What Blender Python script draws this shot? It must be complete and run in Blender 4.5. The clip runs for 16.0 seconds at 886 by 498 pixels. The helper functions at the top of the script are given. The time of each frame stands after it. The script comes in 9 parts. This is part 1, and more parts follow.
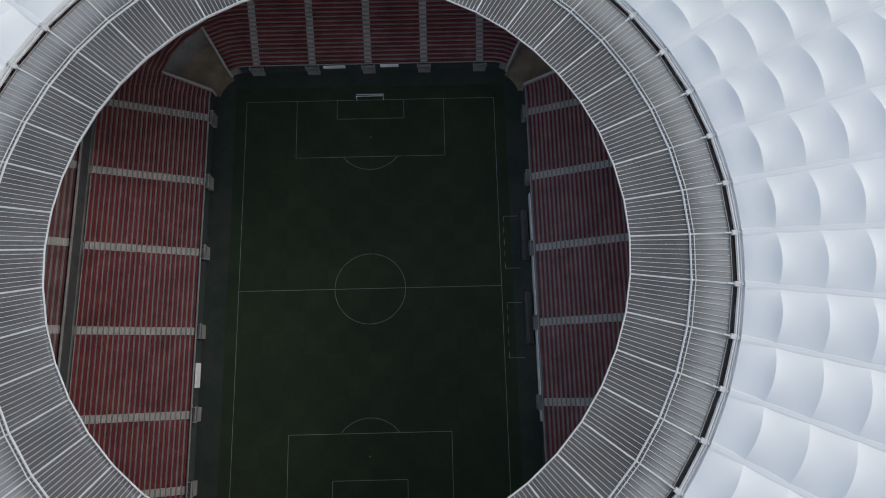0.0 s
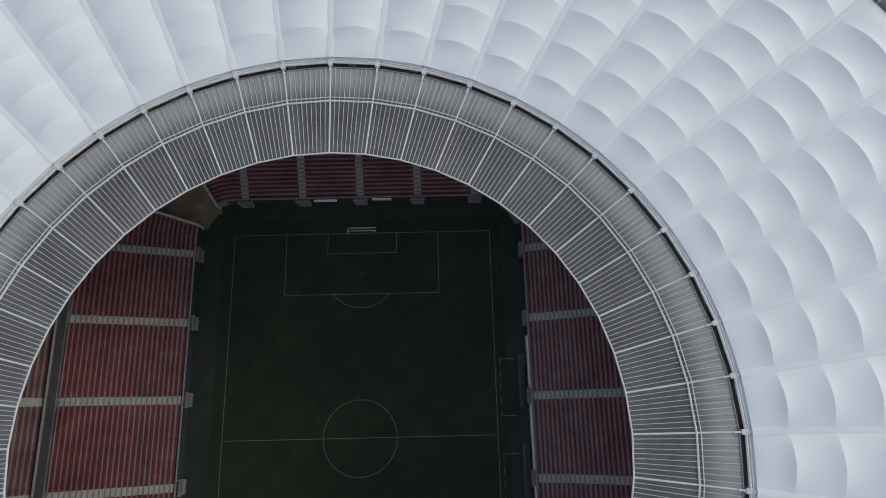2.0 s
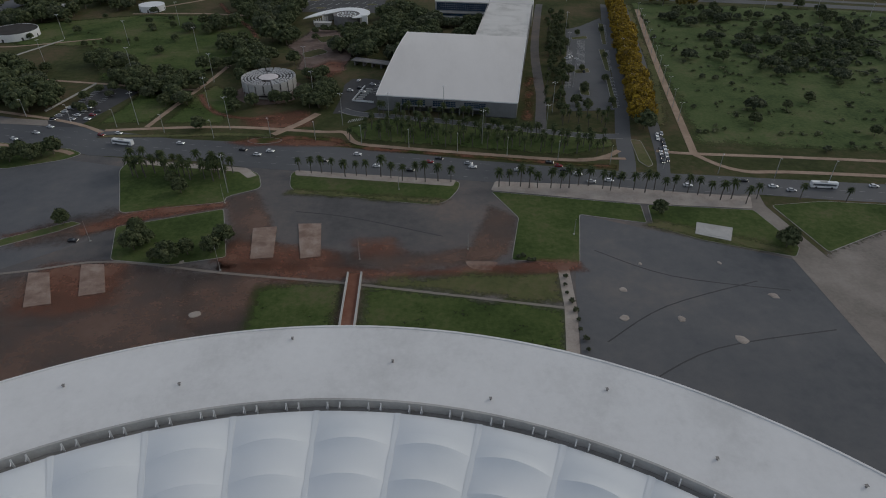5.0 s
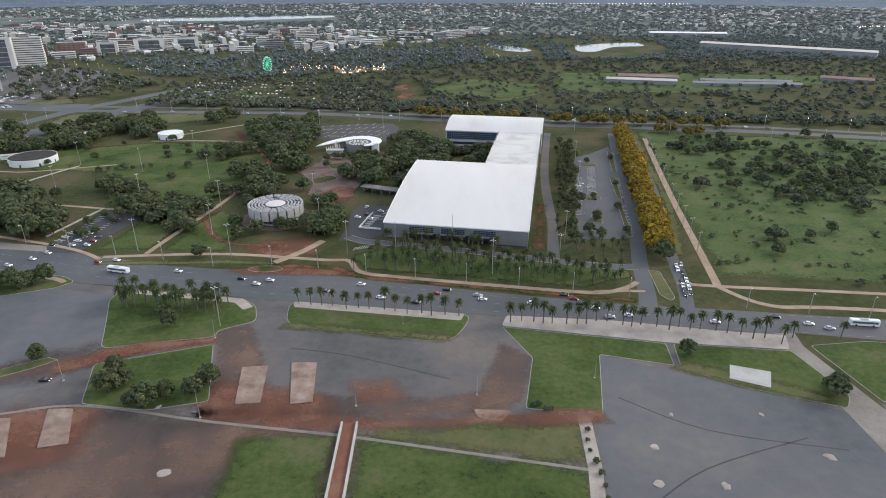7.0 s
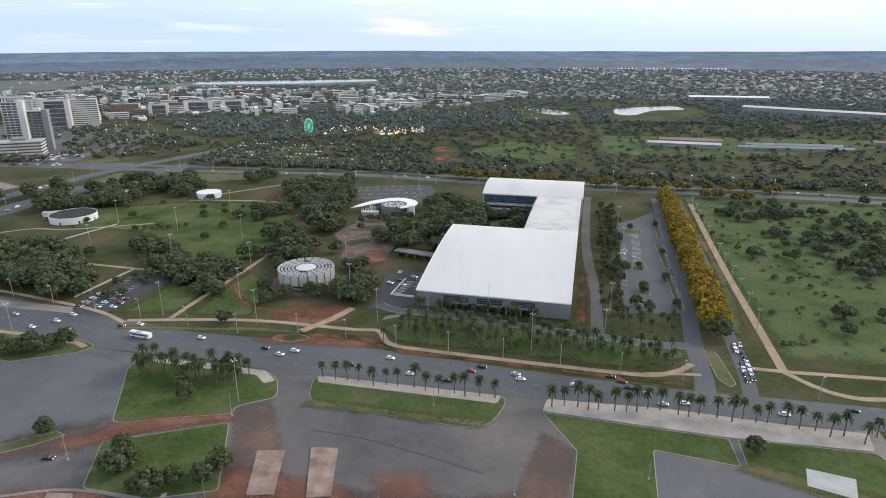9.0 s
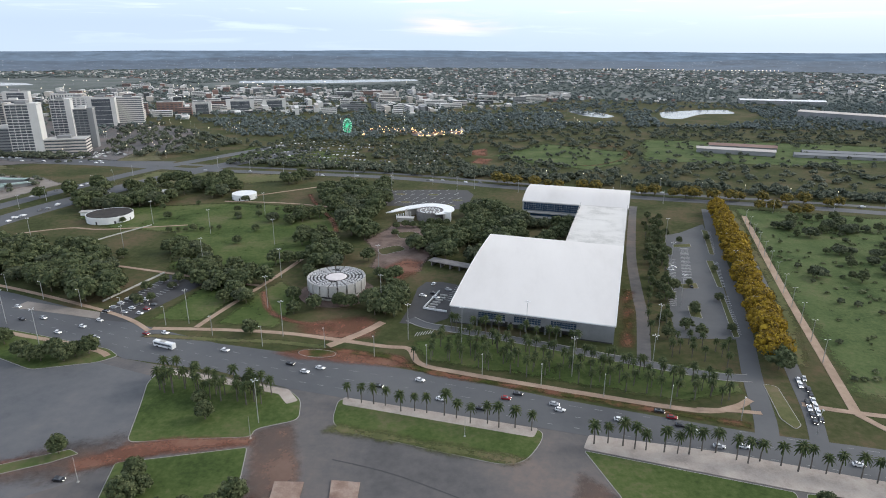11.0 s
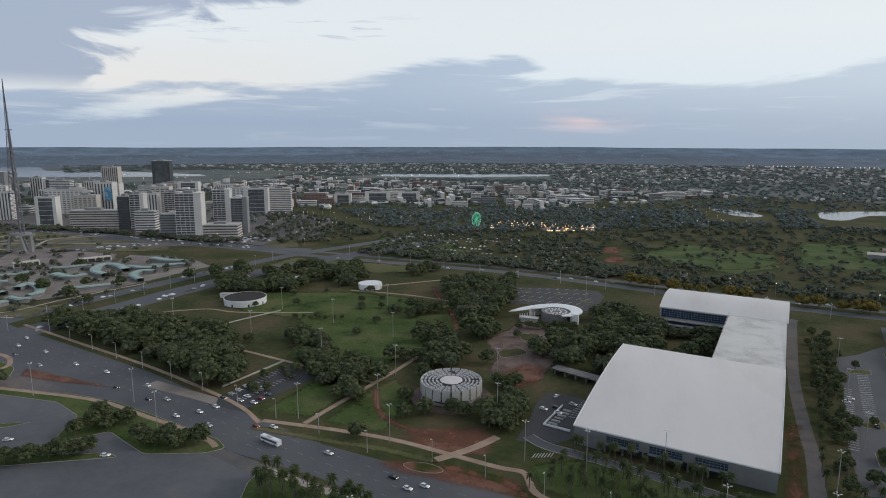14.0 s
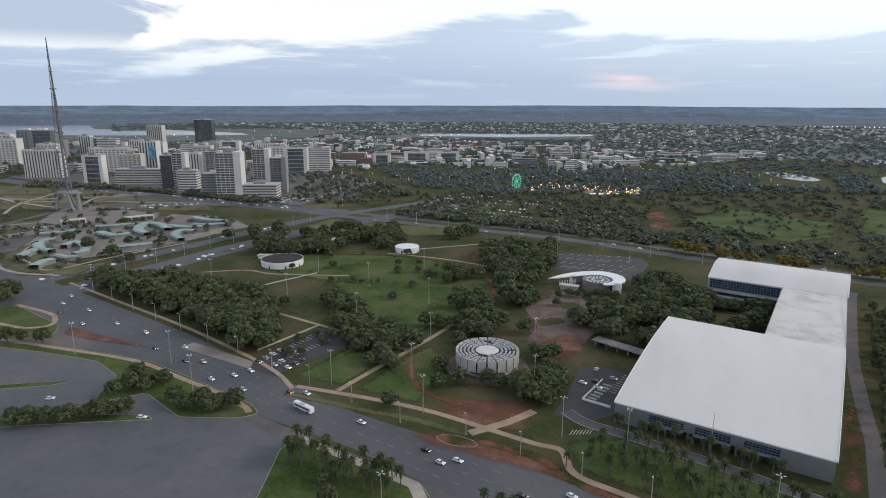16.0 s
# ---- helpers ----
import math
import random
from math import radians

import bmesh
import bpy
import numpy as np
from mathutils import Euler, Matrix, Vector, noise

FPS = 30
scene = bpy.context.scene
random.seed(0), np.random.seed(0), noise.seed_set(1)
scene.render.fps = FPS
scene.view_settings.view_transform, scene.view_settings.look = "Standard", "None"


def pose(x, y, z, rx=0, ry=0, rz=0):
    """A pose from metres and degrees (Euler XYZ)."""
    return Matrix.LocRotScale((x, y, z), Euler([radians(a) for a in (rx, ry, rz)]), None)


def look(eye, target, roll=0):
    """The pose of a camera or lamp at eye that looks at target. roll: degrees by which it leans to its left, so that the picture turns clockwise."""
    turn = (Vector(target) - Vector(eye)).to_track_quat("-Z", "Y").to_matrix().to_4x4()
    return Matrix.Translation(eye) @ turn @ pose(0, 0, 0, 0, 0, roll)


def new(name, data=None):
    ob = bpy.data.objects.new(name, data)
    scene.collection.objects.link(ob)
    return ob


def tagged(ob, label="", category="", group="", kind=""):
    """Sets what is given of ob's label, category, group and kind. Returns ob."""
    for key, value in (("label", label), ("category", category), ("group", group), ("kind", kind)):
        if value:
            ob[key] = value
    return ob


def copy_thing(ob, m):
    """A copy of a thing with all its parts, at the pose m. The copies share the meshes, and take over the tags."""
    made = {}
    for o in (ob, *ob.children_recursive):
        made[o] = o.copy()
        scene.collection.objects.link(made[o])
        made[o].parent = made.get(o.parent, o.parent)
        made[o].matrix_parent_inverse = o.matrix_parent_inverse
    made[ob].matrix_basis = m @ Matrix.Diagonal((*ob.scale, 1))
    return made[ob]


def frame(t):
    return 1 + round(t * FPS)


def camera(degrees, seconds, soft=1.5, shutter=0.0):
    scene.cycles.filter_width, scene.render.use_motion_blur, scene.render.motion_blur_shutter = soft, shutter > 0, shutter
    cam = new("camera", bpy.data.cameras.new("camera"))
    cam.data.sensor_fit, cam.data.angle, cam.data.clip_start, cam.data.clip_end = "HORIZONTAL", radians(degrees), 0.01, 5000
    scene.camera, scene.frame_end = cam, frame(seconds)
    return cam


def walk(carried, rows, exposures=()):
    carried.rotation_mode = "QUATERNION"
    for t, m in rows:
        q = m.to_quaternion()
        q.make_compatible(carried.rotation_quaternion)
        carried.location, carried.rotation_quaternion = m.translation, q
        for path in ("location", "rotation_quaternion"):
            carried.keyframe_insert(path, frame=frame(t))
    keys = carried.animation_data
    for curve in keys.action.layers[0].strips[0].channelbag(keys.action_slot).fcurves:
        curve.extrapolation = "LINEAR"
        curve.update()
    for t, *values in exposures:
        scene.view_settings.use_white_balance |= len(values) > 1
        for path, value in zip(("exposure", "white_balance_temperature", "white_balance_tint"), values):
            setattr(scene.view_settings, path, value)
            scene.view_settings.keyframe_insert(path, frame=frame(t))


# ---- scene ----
cam = camera(72.12, 16.0, soft=1.0)
PATH = [
    (0, pose(18.05, -22.31, 142.58, 11.69, -0.08, -1.35)),
    (0.5, pose(18.56, -15.39, 142.86, 11.59, -0.09, -1.36)),
    (1, pose(19.10, -8.29, 143.01, 11.70, -0.13, -1.28)),
    (1.5, pose(19.73, -0.84, 143.06, 13.22, -0.09, -1.30)),
    (2, pose(20.36, 6.62, 143.10, 14.68, -0.07, -1.31)),
    (2.5, pose(21.01, 14.20, 143.19, 21.25, -0.07, -1.35)),
    (3, pose(21.66, 21.55, 143.19, 27.84, -0.08, -1.39)),
    (3.5, pose(22.34, 28.45, 143.16, 34.61, -0.04, -1.48)),
    (4, pose(22.99, 34.91, 143.20, 41.42, -0.04, -1.44)),
    (4.5, pose(23.27, 40.89, 143.14, 48.34, -0.09, -1.54)),
    (5, pose(23.56, 46.52, 143.39, 55.18, -0.12, -1.63)),
    (5.2, pose(23.68, 48.63, 143.37, 57.99, -0.12, -1.69)),
    (7.3, pose(25.86, 70.89, 140.57, 68.13, -0.01, -0.45)),
    (7.5, pose(25.88, 72.79, 140.40, 69.94, -0.02, -0.49)),
    (8, pose(25.76, 77.46, 140.12, 71.43, -0.02, -0.58)),
    (8.5, pose(25.55, 82.34, 139.95, 71.51, -0.11, 1.14)),
    (8.7, pose(25.42, 84.28, 139.93, 71.51, 0.01, 2.10)),
    (10.8, pose(24.39, 105.25, 140.91, 71.47, -0.16, 5.33)),
    (11, pose(24.40, 107.07, 140.92, 71.48, -0.16, 6.72)),
    (11.5, pose(24.37, 111.38, 140.95, 71.53, -0.11, 9.16)),
    (12, pose(24.48, 115.44, 141.13, 71.53, -0.05, 12.66)),
    (12.5, pose(24.03, 119.30, 141.31, 75.86, -0.06, 13.29)),
    (13, pose(23.46, 122.87, 141.02, 79.95, -0.08, 13.60)),
    (13.5, pose(22.58, 126.35, 140.94, 79.97, -0.08, 15.23)),
    (14, pose(21.86, 129.64, 140.97, 80.00, -0.10, 18.91)),
    (14.5, pose(21.28, 132.79, 141.13, 79.88, -0.10, 20.73)),
    (15, pose(20.30, 135.91, 141.28, 78.31, -0.13, 21.61)),
    (15.5, pose(19.30, 139.00, 141.60, 76.34, -0.11, 22.17)),
    (16, pose(18.33, 142.15, 141.84, 76.24, -0.11, 22.66)),
]
EXPOSURES = [(0, 0.13), (1.5, 0.06), (2.5, -0.25), (3.5, -0.78), (4.2, -0.86), (5.2, -0.76), (7.3, 0.72), (8.0, 0.64), (8.5, 0.62), (11, 0.62), (12.5, 0.52), (13.2, -0.15), (14.5, -0.28), (15.2, -0.06), (16, 0.1)]
walk(cam, PATH, EXPOSURES)

# ---- world and sun ----
def build_world():
    w = bpy.data.worlds.new("sky")
    scene.world = w
    w.use_nodes = True
    nt = w.node_tree
    nt.nodes.clear()
    N = nt.nodes.new
    L = nt.links.new
    out = N("ShaderNodeOutputWorld")
    bg = N("ShaderNodeBackground")
    sky = N("ShaderNodeTexSky")
    sky.sky_type = "NISHITA"
    sky.sun_disc = False
    sky.sun_elevation = radians(SUN_EL)
    sky.sun_rotation = radians(SUN_AZ)
    sky.dust_density = 3.0
    gain = N("ShaderNodeVectorMath")
    gain.operation = "SCALE"
    gain.inputs["Scale"].default_value = 0.10
    L(sky.outputs[0], gain.inputs[0])
    co = N("ShaderNodeTexCoord")
    sep = N("ShaderNodeSeparateXYZ")
    L(co.outputs["Generated"], sep.inputs[0])

    def math_node(op, x, y, z=None):
        m = N("ShaderNodeMath")
        m.operation = op
        for i, q in enumerate((x, y, z)):
            if q is None:
                continue
            if isinstance(q, (int, float)):
                m.inputs[i].default_value = q
            else:
                L(q, m.inputs[i])
        return m.outputs[0]

    def ramp(fac, stops):
        r = N("ShaderNodeValToRGB")
        e = r.color_ramp.elements
        while len(e) < len(stops):
            e.new(0.5)
        for k, (q, c) in zip(e, stops):
            k.position, k.color = q, (*c, 1)
        L(fac, r.inputs[0])
        return r.outputs[0]

    def blend(fac, x, y):
        m = N("ShaderNodeMix")
        m.data_type = "RGBA"
        L(fac, m.inputs["Factor"])
        for key, q in (("A", x), ("B", y)):
            if isinstance(q, tuple):
                m.inputs[key].default_value = (*q, 1)
            else:
                L(q, m.inputs[key])
        return m.outputs["Result"]

    up = math_node("MAXIMUM", sep.outputs[2], 0.0)
    deg = 180 / math.pi
    az = math_node("MULTIPLY", math_node("ARCTAN2", sep.outputs[0], sep.outputs[1]), deg)
    el = math_node("MULTIPLY", math_node("ARCSINE", sep.outputs[2], 0.0), deg)
    across = math_node("MULTIPLY_ADD", az, 1 / 180, 0.5)
    rise = math_node("MULTIPLY", el, 1 / 20)

    def cloud_noise(wide, tall, where, detail, distort=0.4):
        v = N("ShaderNodeCombineXYZ")
        L(math_node("MULTIPLY", az, 1 / wide), v.inputs[0])
        L(math_node("MULTIPLY", el, 1 / tall), v.inputs[1])
        v.inputs[2].default_value = where
        n = N("ShaderNodeTexNoise")
        n.inputs["Scale"].default_value = 1.0
        n.inputs["Detail"].default_value = detail
        n.inputs["Roughness"].default_value = 0.55
        n.inputs["Distortion"].default_value = distort
        L(v.outputs[0], n.inputs["Vector"])
        return n.outputs["Fac"]

    def grey(fac, stops):
        return ramp(fac, [(q, (c, c, c)) for q, c in stops])

    def step_up(x, lo, hi):
        m = N("ShaderNodeMapRange")
        m.interpolation_type = "SMOOTHSTEP"
        m.inputs["From Min"].default_value = lo
        m.inputs["From Max"].default_value = hi
        L(x, m.inputs["Value"])
        return m.outputs[0]

    # pale sky: bluish on the horizon, white above it, grey overhead
    clear = ramp(up, [(0.0, (0.50, 0.60, 0.73)), (0.035, (0.66, 0.77, 0.88)), (0.075, (0.84, 0.94, 1.02)), (0.16, (0.92, 0.98, 1.02)), (0.45, (0.85, 0.91, 0.96)), (0.75, (0.385, 0.41, 0.45))])
    # cream light under the heavy cloud in the north-west
    cream = math_node("MULTIPLY", grey(across, [(0.14, 0.0), (0.24, 1.0), (0.31, 0.8), (0.40, 0.0)]), grey(rise, [(0.10, 0.0), (0.24, 0.7), (0.36, 0.5), (0.46, 0.0)]))
    warm = blend(cream, clear, (0.98, 0.93, 0.88))
    # a long grey-blue bank above the horizon with a ragged top, thinner towards the east
    n1 = cloud_noise(17, 2.6, 0.3, 8)
    top = grey(across, [(0.16, 0.17), (0.25, 0.17), (0.30, 0.26), (0.38, 0.33), (0.46, 0.31), (0.53, 0.27), (0.62, 0.33)])
    gap = math_node("SUBTRACT", math_node("MULTIPLY_ADD", math_node("SUBTRACT", n1, 0.5), 0.42, top), rise)
    bank = step_up(gap, -0.012, 0.05)
    n2 = cloud_noise(11, 0.9, 4.1, 7, 0.7)
    streak = math_node("MULTIPLY_ADD", step_up(n2, 0.54, 0.70), -0.5, 1.0)
    thin = grey(across, [(0.15, 0.92), (0.36, 0.90), (0.48, 0.70), (0.60, 0.55)])
    bank_c = ramp(up, [(0.0, (0.43, 0.53, 0.68)), (0.03, (0.39, 0.49, 0.66)), (0.09, (0.45, 0.56, 0.73))])
    one = blend(math_node("MULTIPLY", math_node("MULTIPLY", bank, thin), streak), warm, bank_c)
    # the heavy cloud high in the north-west, leaning over to the right, with torn scraps before it
    n3 = cloud_noise(9, 3.0, 7.7, 9, 0.6)
    lean = grey(rise, [(0.20, 0.225), (0.45, 0.250), (0.55, 0.285), (0.62, 0.335), (0.75, 0.40)])
    side = math_node("SUBTRACT", math_node("MULTIPLY_ADD", math_node("SUBTRACT", n3, 0.5), 0.16, lean), across)
    west = math_node("MULTIPLY", step_up(side, -0.006, 0.016), step_up(rise, 0.17, 0.27))
    two = blend(math_node("MULTIPLY", west, 0.95), one, (0.43, 0.51, 0.66))
    n4 = cloud_noise(7, 0.55, 2.2, 6, 0.5)
    scrap_zone = math_node("MULTIPLY", grey(across, [(0.22, 0.0), (0.27, 1.0), (0.34, 0.8), (0.40, 0.0)]), grey(rise, [(0.40, 0.0), (0.50, 1.0), (0.60, 0.0)]))
    three = blend(math_node("MULTIPLY", math_node("MULTIPLY", scrap_zone, step_up(n4, 0.55, 0.66)), 0.9), two, (0.46, 0.54, 0.70))
    # a rosy patch low in the bank
    rose_m = math_node("MULTIPLY", math_node("MULTIPLY", grey(across, [(0.44, 0.0), (0.465, 0.8), (0.50, 0.0)]), grey(rise, [(0.035, 0.0), (0.095, 0.9), (0.16, 0.0)])), step_up(n2, 0.30, 0.55))
    rosy = blend(rose_m, three, (1.0, 0.76, 0.76))
    both = N("ShaderNodeMix")
    both.data_type = "RGBA"
    both.inputs["Factor"].default_value = 0.9
    L(gain.outputs[0], both.inputs["A"])
    L(rosy, both.inputs["B"])
    L(both.outputs["Result"], bg.inputs["Color"])
    bg.inputs["Strength"].default_value = SKY_GAIN
    L(bg.outputs[0], out.inputs[0])


SUN_EL, SUN_AZ = 32, 66
SKY_GAIN = 1.1
build_world()
sun = new("sun", bpy.data.lights.new("sun", "SUN"))
sun.data.energy = 1.15
sun.data.angle = radians(18)
sun.data.color = (1.0, 0.95, 0.90)
sd = Vector((math.sin(radians(SUN_AZ)) * math.cos(radians(SUN_EL)), math.cos(radians(SUN_AZ)) * math.cos(radians(SUN_EL)), math.sin(radians(SUN_EL))))
sun.matrix_world = look(sd * 600, (0, 0, 0))


# ---- materials ----
def mat(name, stops, scale=1.0, rough=0.8, metal=0.0, bump=0.0, bscale=None, detail=6, fine=0.0, stretch=(1, 1, 1), island=0.0, spec=0.5):
    """A surface whose colour runs through the stops by a large noise, broken up by a finer one."""
    m = bpy.data.materials.new(name)
    m.use_nodes = True
    nt = m.node_tree
    N, L = nt.nodes.new, nt.links.new
    b = nt.nodes["Principled BSDF"]
    b.inputs["Roughness"].default_value = rough
    b.inputs["Metallic"].default_value = metal
    b.inputs["Specular IOR Level"].default_value = spec
    co = N("ShaderNodeTexCoord")
    geo = N("ShaderNodeNewGeometry")
    mp = N("ShaderNodeMapping")
    mp.inputs["Scale"].default_value = stretch
    L(geo.outputs["Position"], mp.inputs[0])
    n = N("ShaderNodeTexNoise")
    n.inputs["Scale"].default_value = scale
    n.inputs["Detail"].default_value = detail
    n.inputs["Roughness"].default_value = 0.6
    L(mp.outputs[0], n.inputs["Vector"])
    f = N("ShaderNodeTexNoise")
    f.inputs["Scale"].default_value = scale * 13
    f.inputs["Detail"].default_value = 7
    f.inputs["Roughness"].default_value = 0.7
    L(mp.outputs[0], f.inputs["Vector"])
    fac = N("ShaderNodeMath")
    fac.operation = "MULTIPLY_ADD"
    fac.inputs[1].default_value = fine
    L(f.outputs["Fac"], fac.inputs[0])
    sub = N("ShaderNodeMath")
    sub.operation = "SUBTRACT"
    sub.inputs[1].default_value = fine * 0.5
    L(n.outputs["Fac"], sub.inputs[0])
    L(sub.outputs[0], fac.inputs[2])
    last = fac.outputs[0]
    if island:
        ad = N("ShaderNodeMath")
        ad.operation = "MULTIPLY_ADD"
        ad.inputs[1].default_value = island
        L(geo.outputs["Random Per Island"], ad.inputs[0])
        s2 = N("ShaderNodeMath")
        s2.operation = "SUBTRACT"
        s2.inputs[1].default_value = island * 0.5
        L(last, s2.inputs[0])
        L(s2.outputs[0], ad.inputs[2])
        last = ad.outputs[0]
    r = N("ShaderNodeValToRGB")
    e = r.color_ramp.elements
    lo, hi = 0.30, 0.70
    for i, c in enumerate(stops):
        p = lo + (hi - lo) * i / max(1, len(stops) - 1)
        if i < 2:
            e[i].position, e[i].color = p, (*c, 1)
        else:
            e.new(p).color = (*c, 1)
    if len(stops) == 1:
        e[1].color = (*stops[0], 1)
    if len(stops) > 2:
        for i, c in enumerate(stops):
            e[i].position, e[i].color = lo + (hi - lo) * i / (len(stops) - 1), (*c, 1)
    L(last, r.inputs[0])
    L(r.outputs[0], b.inputs["Base Color"])
    if bump:
        bn = N("ShaderNodeTexNoise")
        bn.inputs["Scale"].default_value = bscale or scale * 6
        bn.inputs["Detail"].default_value = 5
        L(geo.outputs["Position"], bn.inputs["Vector"])
        bp = N("ShaderNodeBump")
        bp.inputs["Strength"].default_value = bump
        bp.inputs["Distance"].default_value = 0.1
        L(bn.outputs["Fac"], bp.inputs["Height"])
        L(bp.outputs[0], b.inputs["Normal"])
    return m


M = {}
M["grass"] = mat("grass", [(0.0354, 0.0451, 0.0176), (0.0541, 0.0627, 0.0245), (0.0811, 0.0764, 0.0372), (0.1144, 0.0862, 0.051)], 0.02, 0.95, fine=0.7, bump=0.3, bscale=3)
M["field"] = mat("rough_field", [(0.045, 0.07, 0.0258), (0.0702, 0.1, 0.0368), (0.0936, 0.122, 0.0478), (0.126, 0.13, 0.0644)], 0.035, 0.95, fine=0.8, bump=0.3, bscale=3, spec=0.08)
M["lawn"] = mat("lawn", [(0.0397, 0.0617, 0.019), (0.0605, 0.0884, 0.0267), (0.0851, 0.109, 0.038), (0.121, 0.1172, 0.0589)], 0.03, 0.95, fine=0.75, bump=0.4, bscale=3)
M["scrub"] = mat("scrub", [(0.070, 0.080, 0.034), (0.11, 0.115, 0.050), (0.17, 0.135, 0.085)], 0.02, 0.95, fine=0.6)
M["asphalt"] = mat("asphalt", [(0.066, 0.069, 0.076), (0.092, 0.095, 0.102), (0.115, 0.114, 0.118), (0.148, 0.136, 0.130)], 0.014, 0.85, fine=0.4, bump=0.1, bscale=8)
M["road"] = mat("road_asphalt", [(0.062, 0.064, 0.070), (0.085, 0.087, 0.092), (0.105, 0.105, 0.108)], 0.02, 0.8, fine=0.2, bump=0.1, bscale=8)
M["lot"] = mat("worn_asphalt", [(0.066, 0.063, 0.064), (0.096, 0.090, 0.089), (0.128, 0.112, 0.105), (0.18, 0.138, 0.118)], 0.02, 0.9, fine=0.4, bump=0.15, bscale=6)
M["dirt"] = mat("red_earth", [(0.1344, 0.0646, 0.044), (0.2072, 0.095, 0.0651), (0.28, 0.1568, 0.1126)], 0.06, 0.95, fine=0.3, bump=0.15, bscale=2)
M["worn"] = mat("worn_grass", [(0.034, 0.050, 0.010), (0.060, 0.058, 0.020), (0.16, 0.078, 0.050), (0.20, 0.092, 0.062)], 0.10, 0.95, fine=0.35, bump=0.15, bscale=2)
M["dust"] = mat("dusty_asphalt", [(0.0901, 0.0757, 0.0699), (0.1325, 0.0989, 0.0846), (0.1908, 0.1212, 0.0938), (0.2438, 0.16, 0.1251)], 0.035, 0.95, fine=0.25, bump=0.1, bscale=3)
M["paving2"] = mat("dusty_paving", [(0.16, 0.14, 0.12), (0.22, 0.19, 0.165), (0.27, 0.24, 0.21)], 0.05, 0.9, fine=0.5)
M["mural"] = mat("blue_mural", [(0.04, 0.16, 0.32), (0.10, 0.30, 0.48), (0.45, 0.50, 0.52)], 0.15, 0.7, fine=0.5)
M["drygrass"] = mat("dry_verge", [(0.085, 0.088, 0.048), (0.13, 0.122, 0.068), (0.19, 0.165, 0.115)], 0.03, 0.95, fine=0.8, spec=0.08)
M["plaza"] = mat("plaza_paving", [(0.1087, 0.08, 0.0675), (0.1595, 0.1173, 0.1013), (0.2175, 0.1656, 0.1418)], 0.12, 0.9, fine=0.5, bump=0.2, bscale=4)
M["paving"] = mat("pale_paving", [(0.26, 0.22, 0.19), (0.36, 0.31, 0.27), (0.42, 0.37, 0.32)], 0.12, 0.9, fine=0.5, bump=0.2, bscale=4)
M["pathpave"] = mat("worn_path_paving", [(0.247, 0.1716, 0.12), (0.3325, 0.2358, 0.1696), (0.399, 0.2904, 0.2144)], 0.12, 0.9, fine=0.5, bump=0.2, bscale=4)
M["pad"] = mat("dusty_pad", [(0.17, 0.105, 0.08), (0.26, 0.18, 0.14), (0.36, 0.28, 0.23)], 0.18, 0.9, fine=0.5, bump=0.2, bscale=4)
M["bayline"] = mat("parking_paint", [(0.38, 0.38, 0.37), (0.54, 0.54, 0.53)], 0.3, 0.8, fine=0.4)
M["concrete"] = mat("concrete", [(0.34, 0.33, 0.31), (0.42, 0.41, 0.39), (0.50, 0.48, 0.45)], 0.10, 0.85, fine=0.5, bump=0.15, bscale=4)
M["ringtop"] = mat("weathered_white_concrete", [(0.60, 0.59, 0.575), (0.70, 0.69, 0.675), (0.75, 0.74, 0.725)], 0.05, 0.8, fine=0.4, bump=0.1, bscale=3)
M["wall_low"] = mat("pale_low_wall", [(0.36, 0.35, 0.33), (0.46, 0.45, 0.43)], 0.4, 0.85, fine=0.5)
M["kerb"] = mat("kerb_stone", [(0.24, 0.225, 0.205), (0.38, 0.365, 0.345)], 0.5, 0.8, fine=0.5)
M["paint"] = mat("road_paint", [(0.17, 0.17, 0.17), (0.34, 0.34, 0.33)], 0.3, 0.8, fine=0.6)
M["white"] = mat("white_paint", [(0.70, 0.71, 0.71), (0.80, 0.80, 0.80)], 0.3, 0.5, fine=0.3)
M["steel"] = mat("white_steel", [(0.50, 0.50, 0.50), (0.62, 0.62, 0.61)], 0.6, 0.5, fine=0.4)
M["grey"] = mat("grey_cladding", [(0.20, 0.205, 0.215), (0.26, 0.265, 0.275)], 0.2, 0.5, fine=0.3, metal=0.3)
M["dark"] = mat("dark_grey", [(0.035, 0.035, 0.038), (0.06, 0.06, 0.062)], 0.4, 0.6, fine=0.4)
M["seat"] = mat("red_seats", [(0.0893, 0.012, 0.016), (0.1365, 0.018, 0.022), (0.168, 0.036, 0.036)], 0.2, 0.55, fine=0.5)
# upper-stand copy of the seat red, greyed for shade under the roof
M["seat_shaded"] = mat("faded_seats", [(0.0885, 0.0262, 0.0288), (0.118, 0.0394, 0.0416), (0.1534, 0.0615, 0.0624)], 0.2, 0.6, fine=0.5)
M["pitchpaint"] = mat("pitch_paint", [(0.13, 0.14, 0.13), (0.24, 0.25, 0.24)], 0.2, 0.8, fine=0.5)
M["pitch"] = None
M["glass"] = mat("blue_glass", [(0.016, 0.036, 0.07), (0.04, 0.08, 0.13)], 0.15, 0.08, fine=0.3, metal=0.0)
# base colour raised to add sky brightness missing from the reflection
M["water"] = mat("lake_water", [(0.12, 0.14, 0.16), (0.17, 0.19, 0.21)], 0.01, 0.22, fine=0.2)
M["bark"] = mat("bark", [(0.09, 0.07, 0.055), (0.16, 0.13, 0.10)], 1.2, 0.95, fine=0.5)
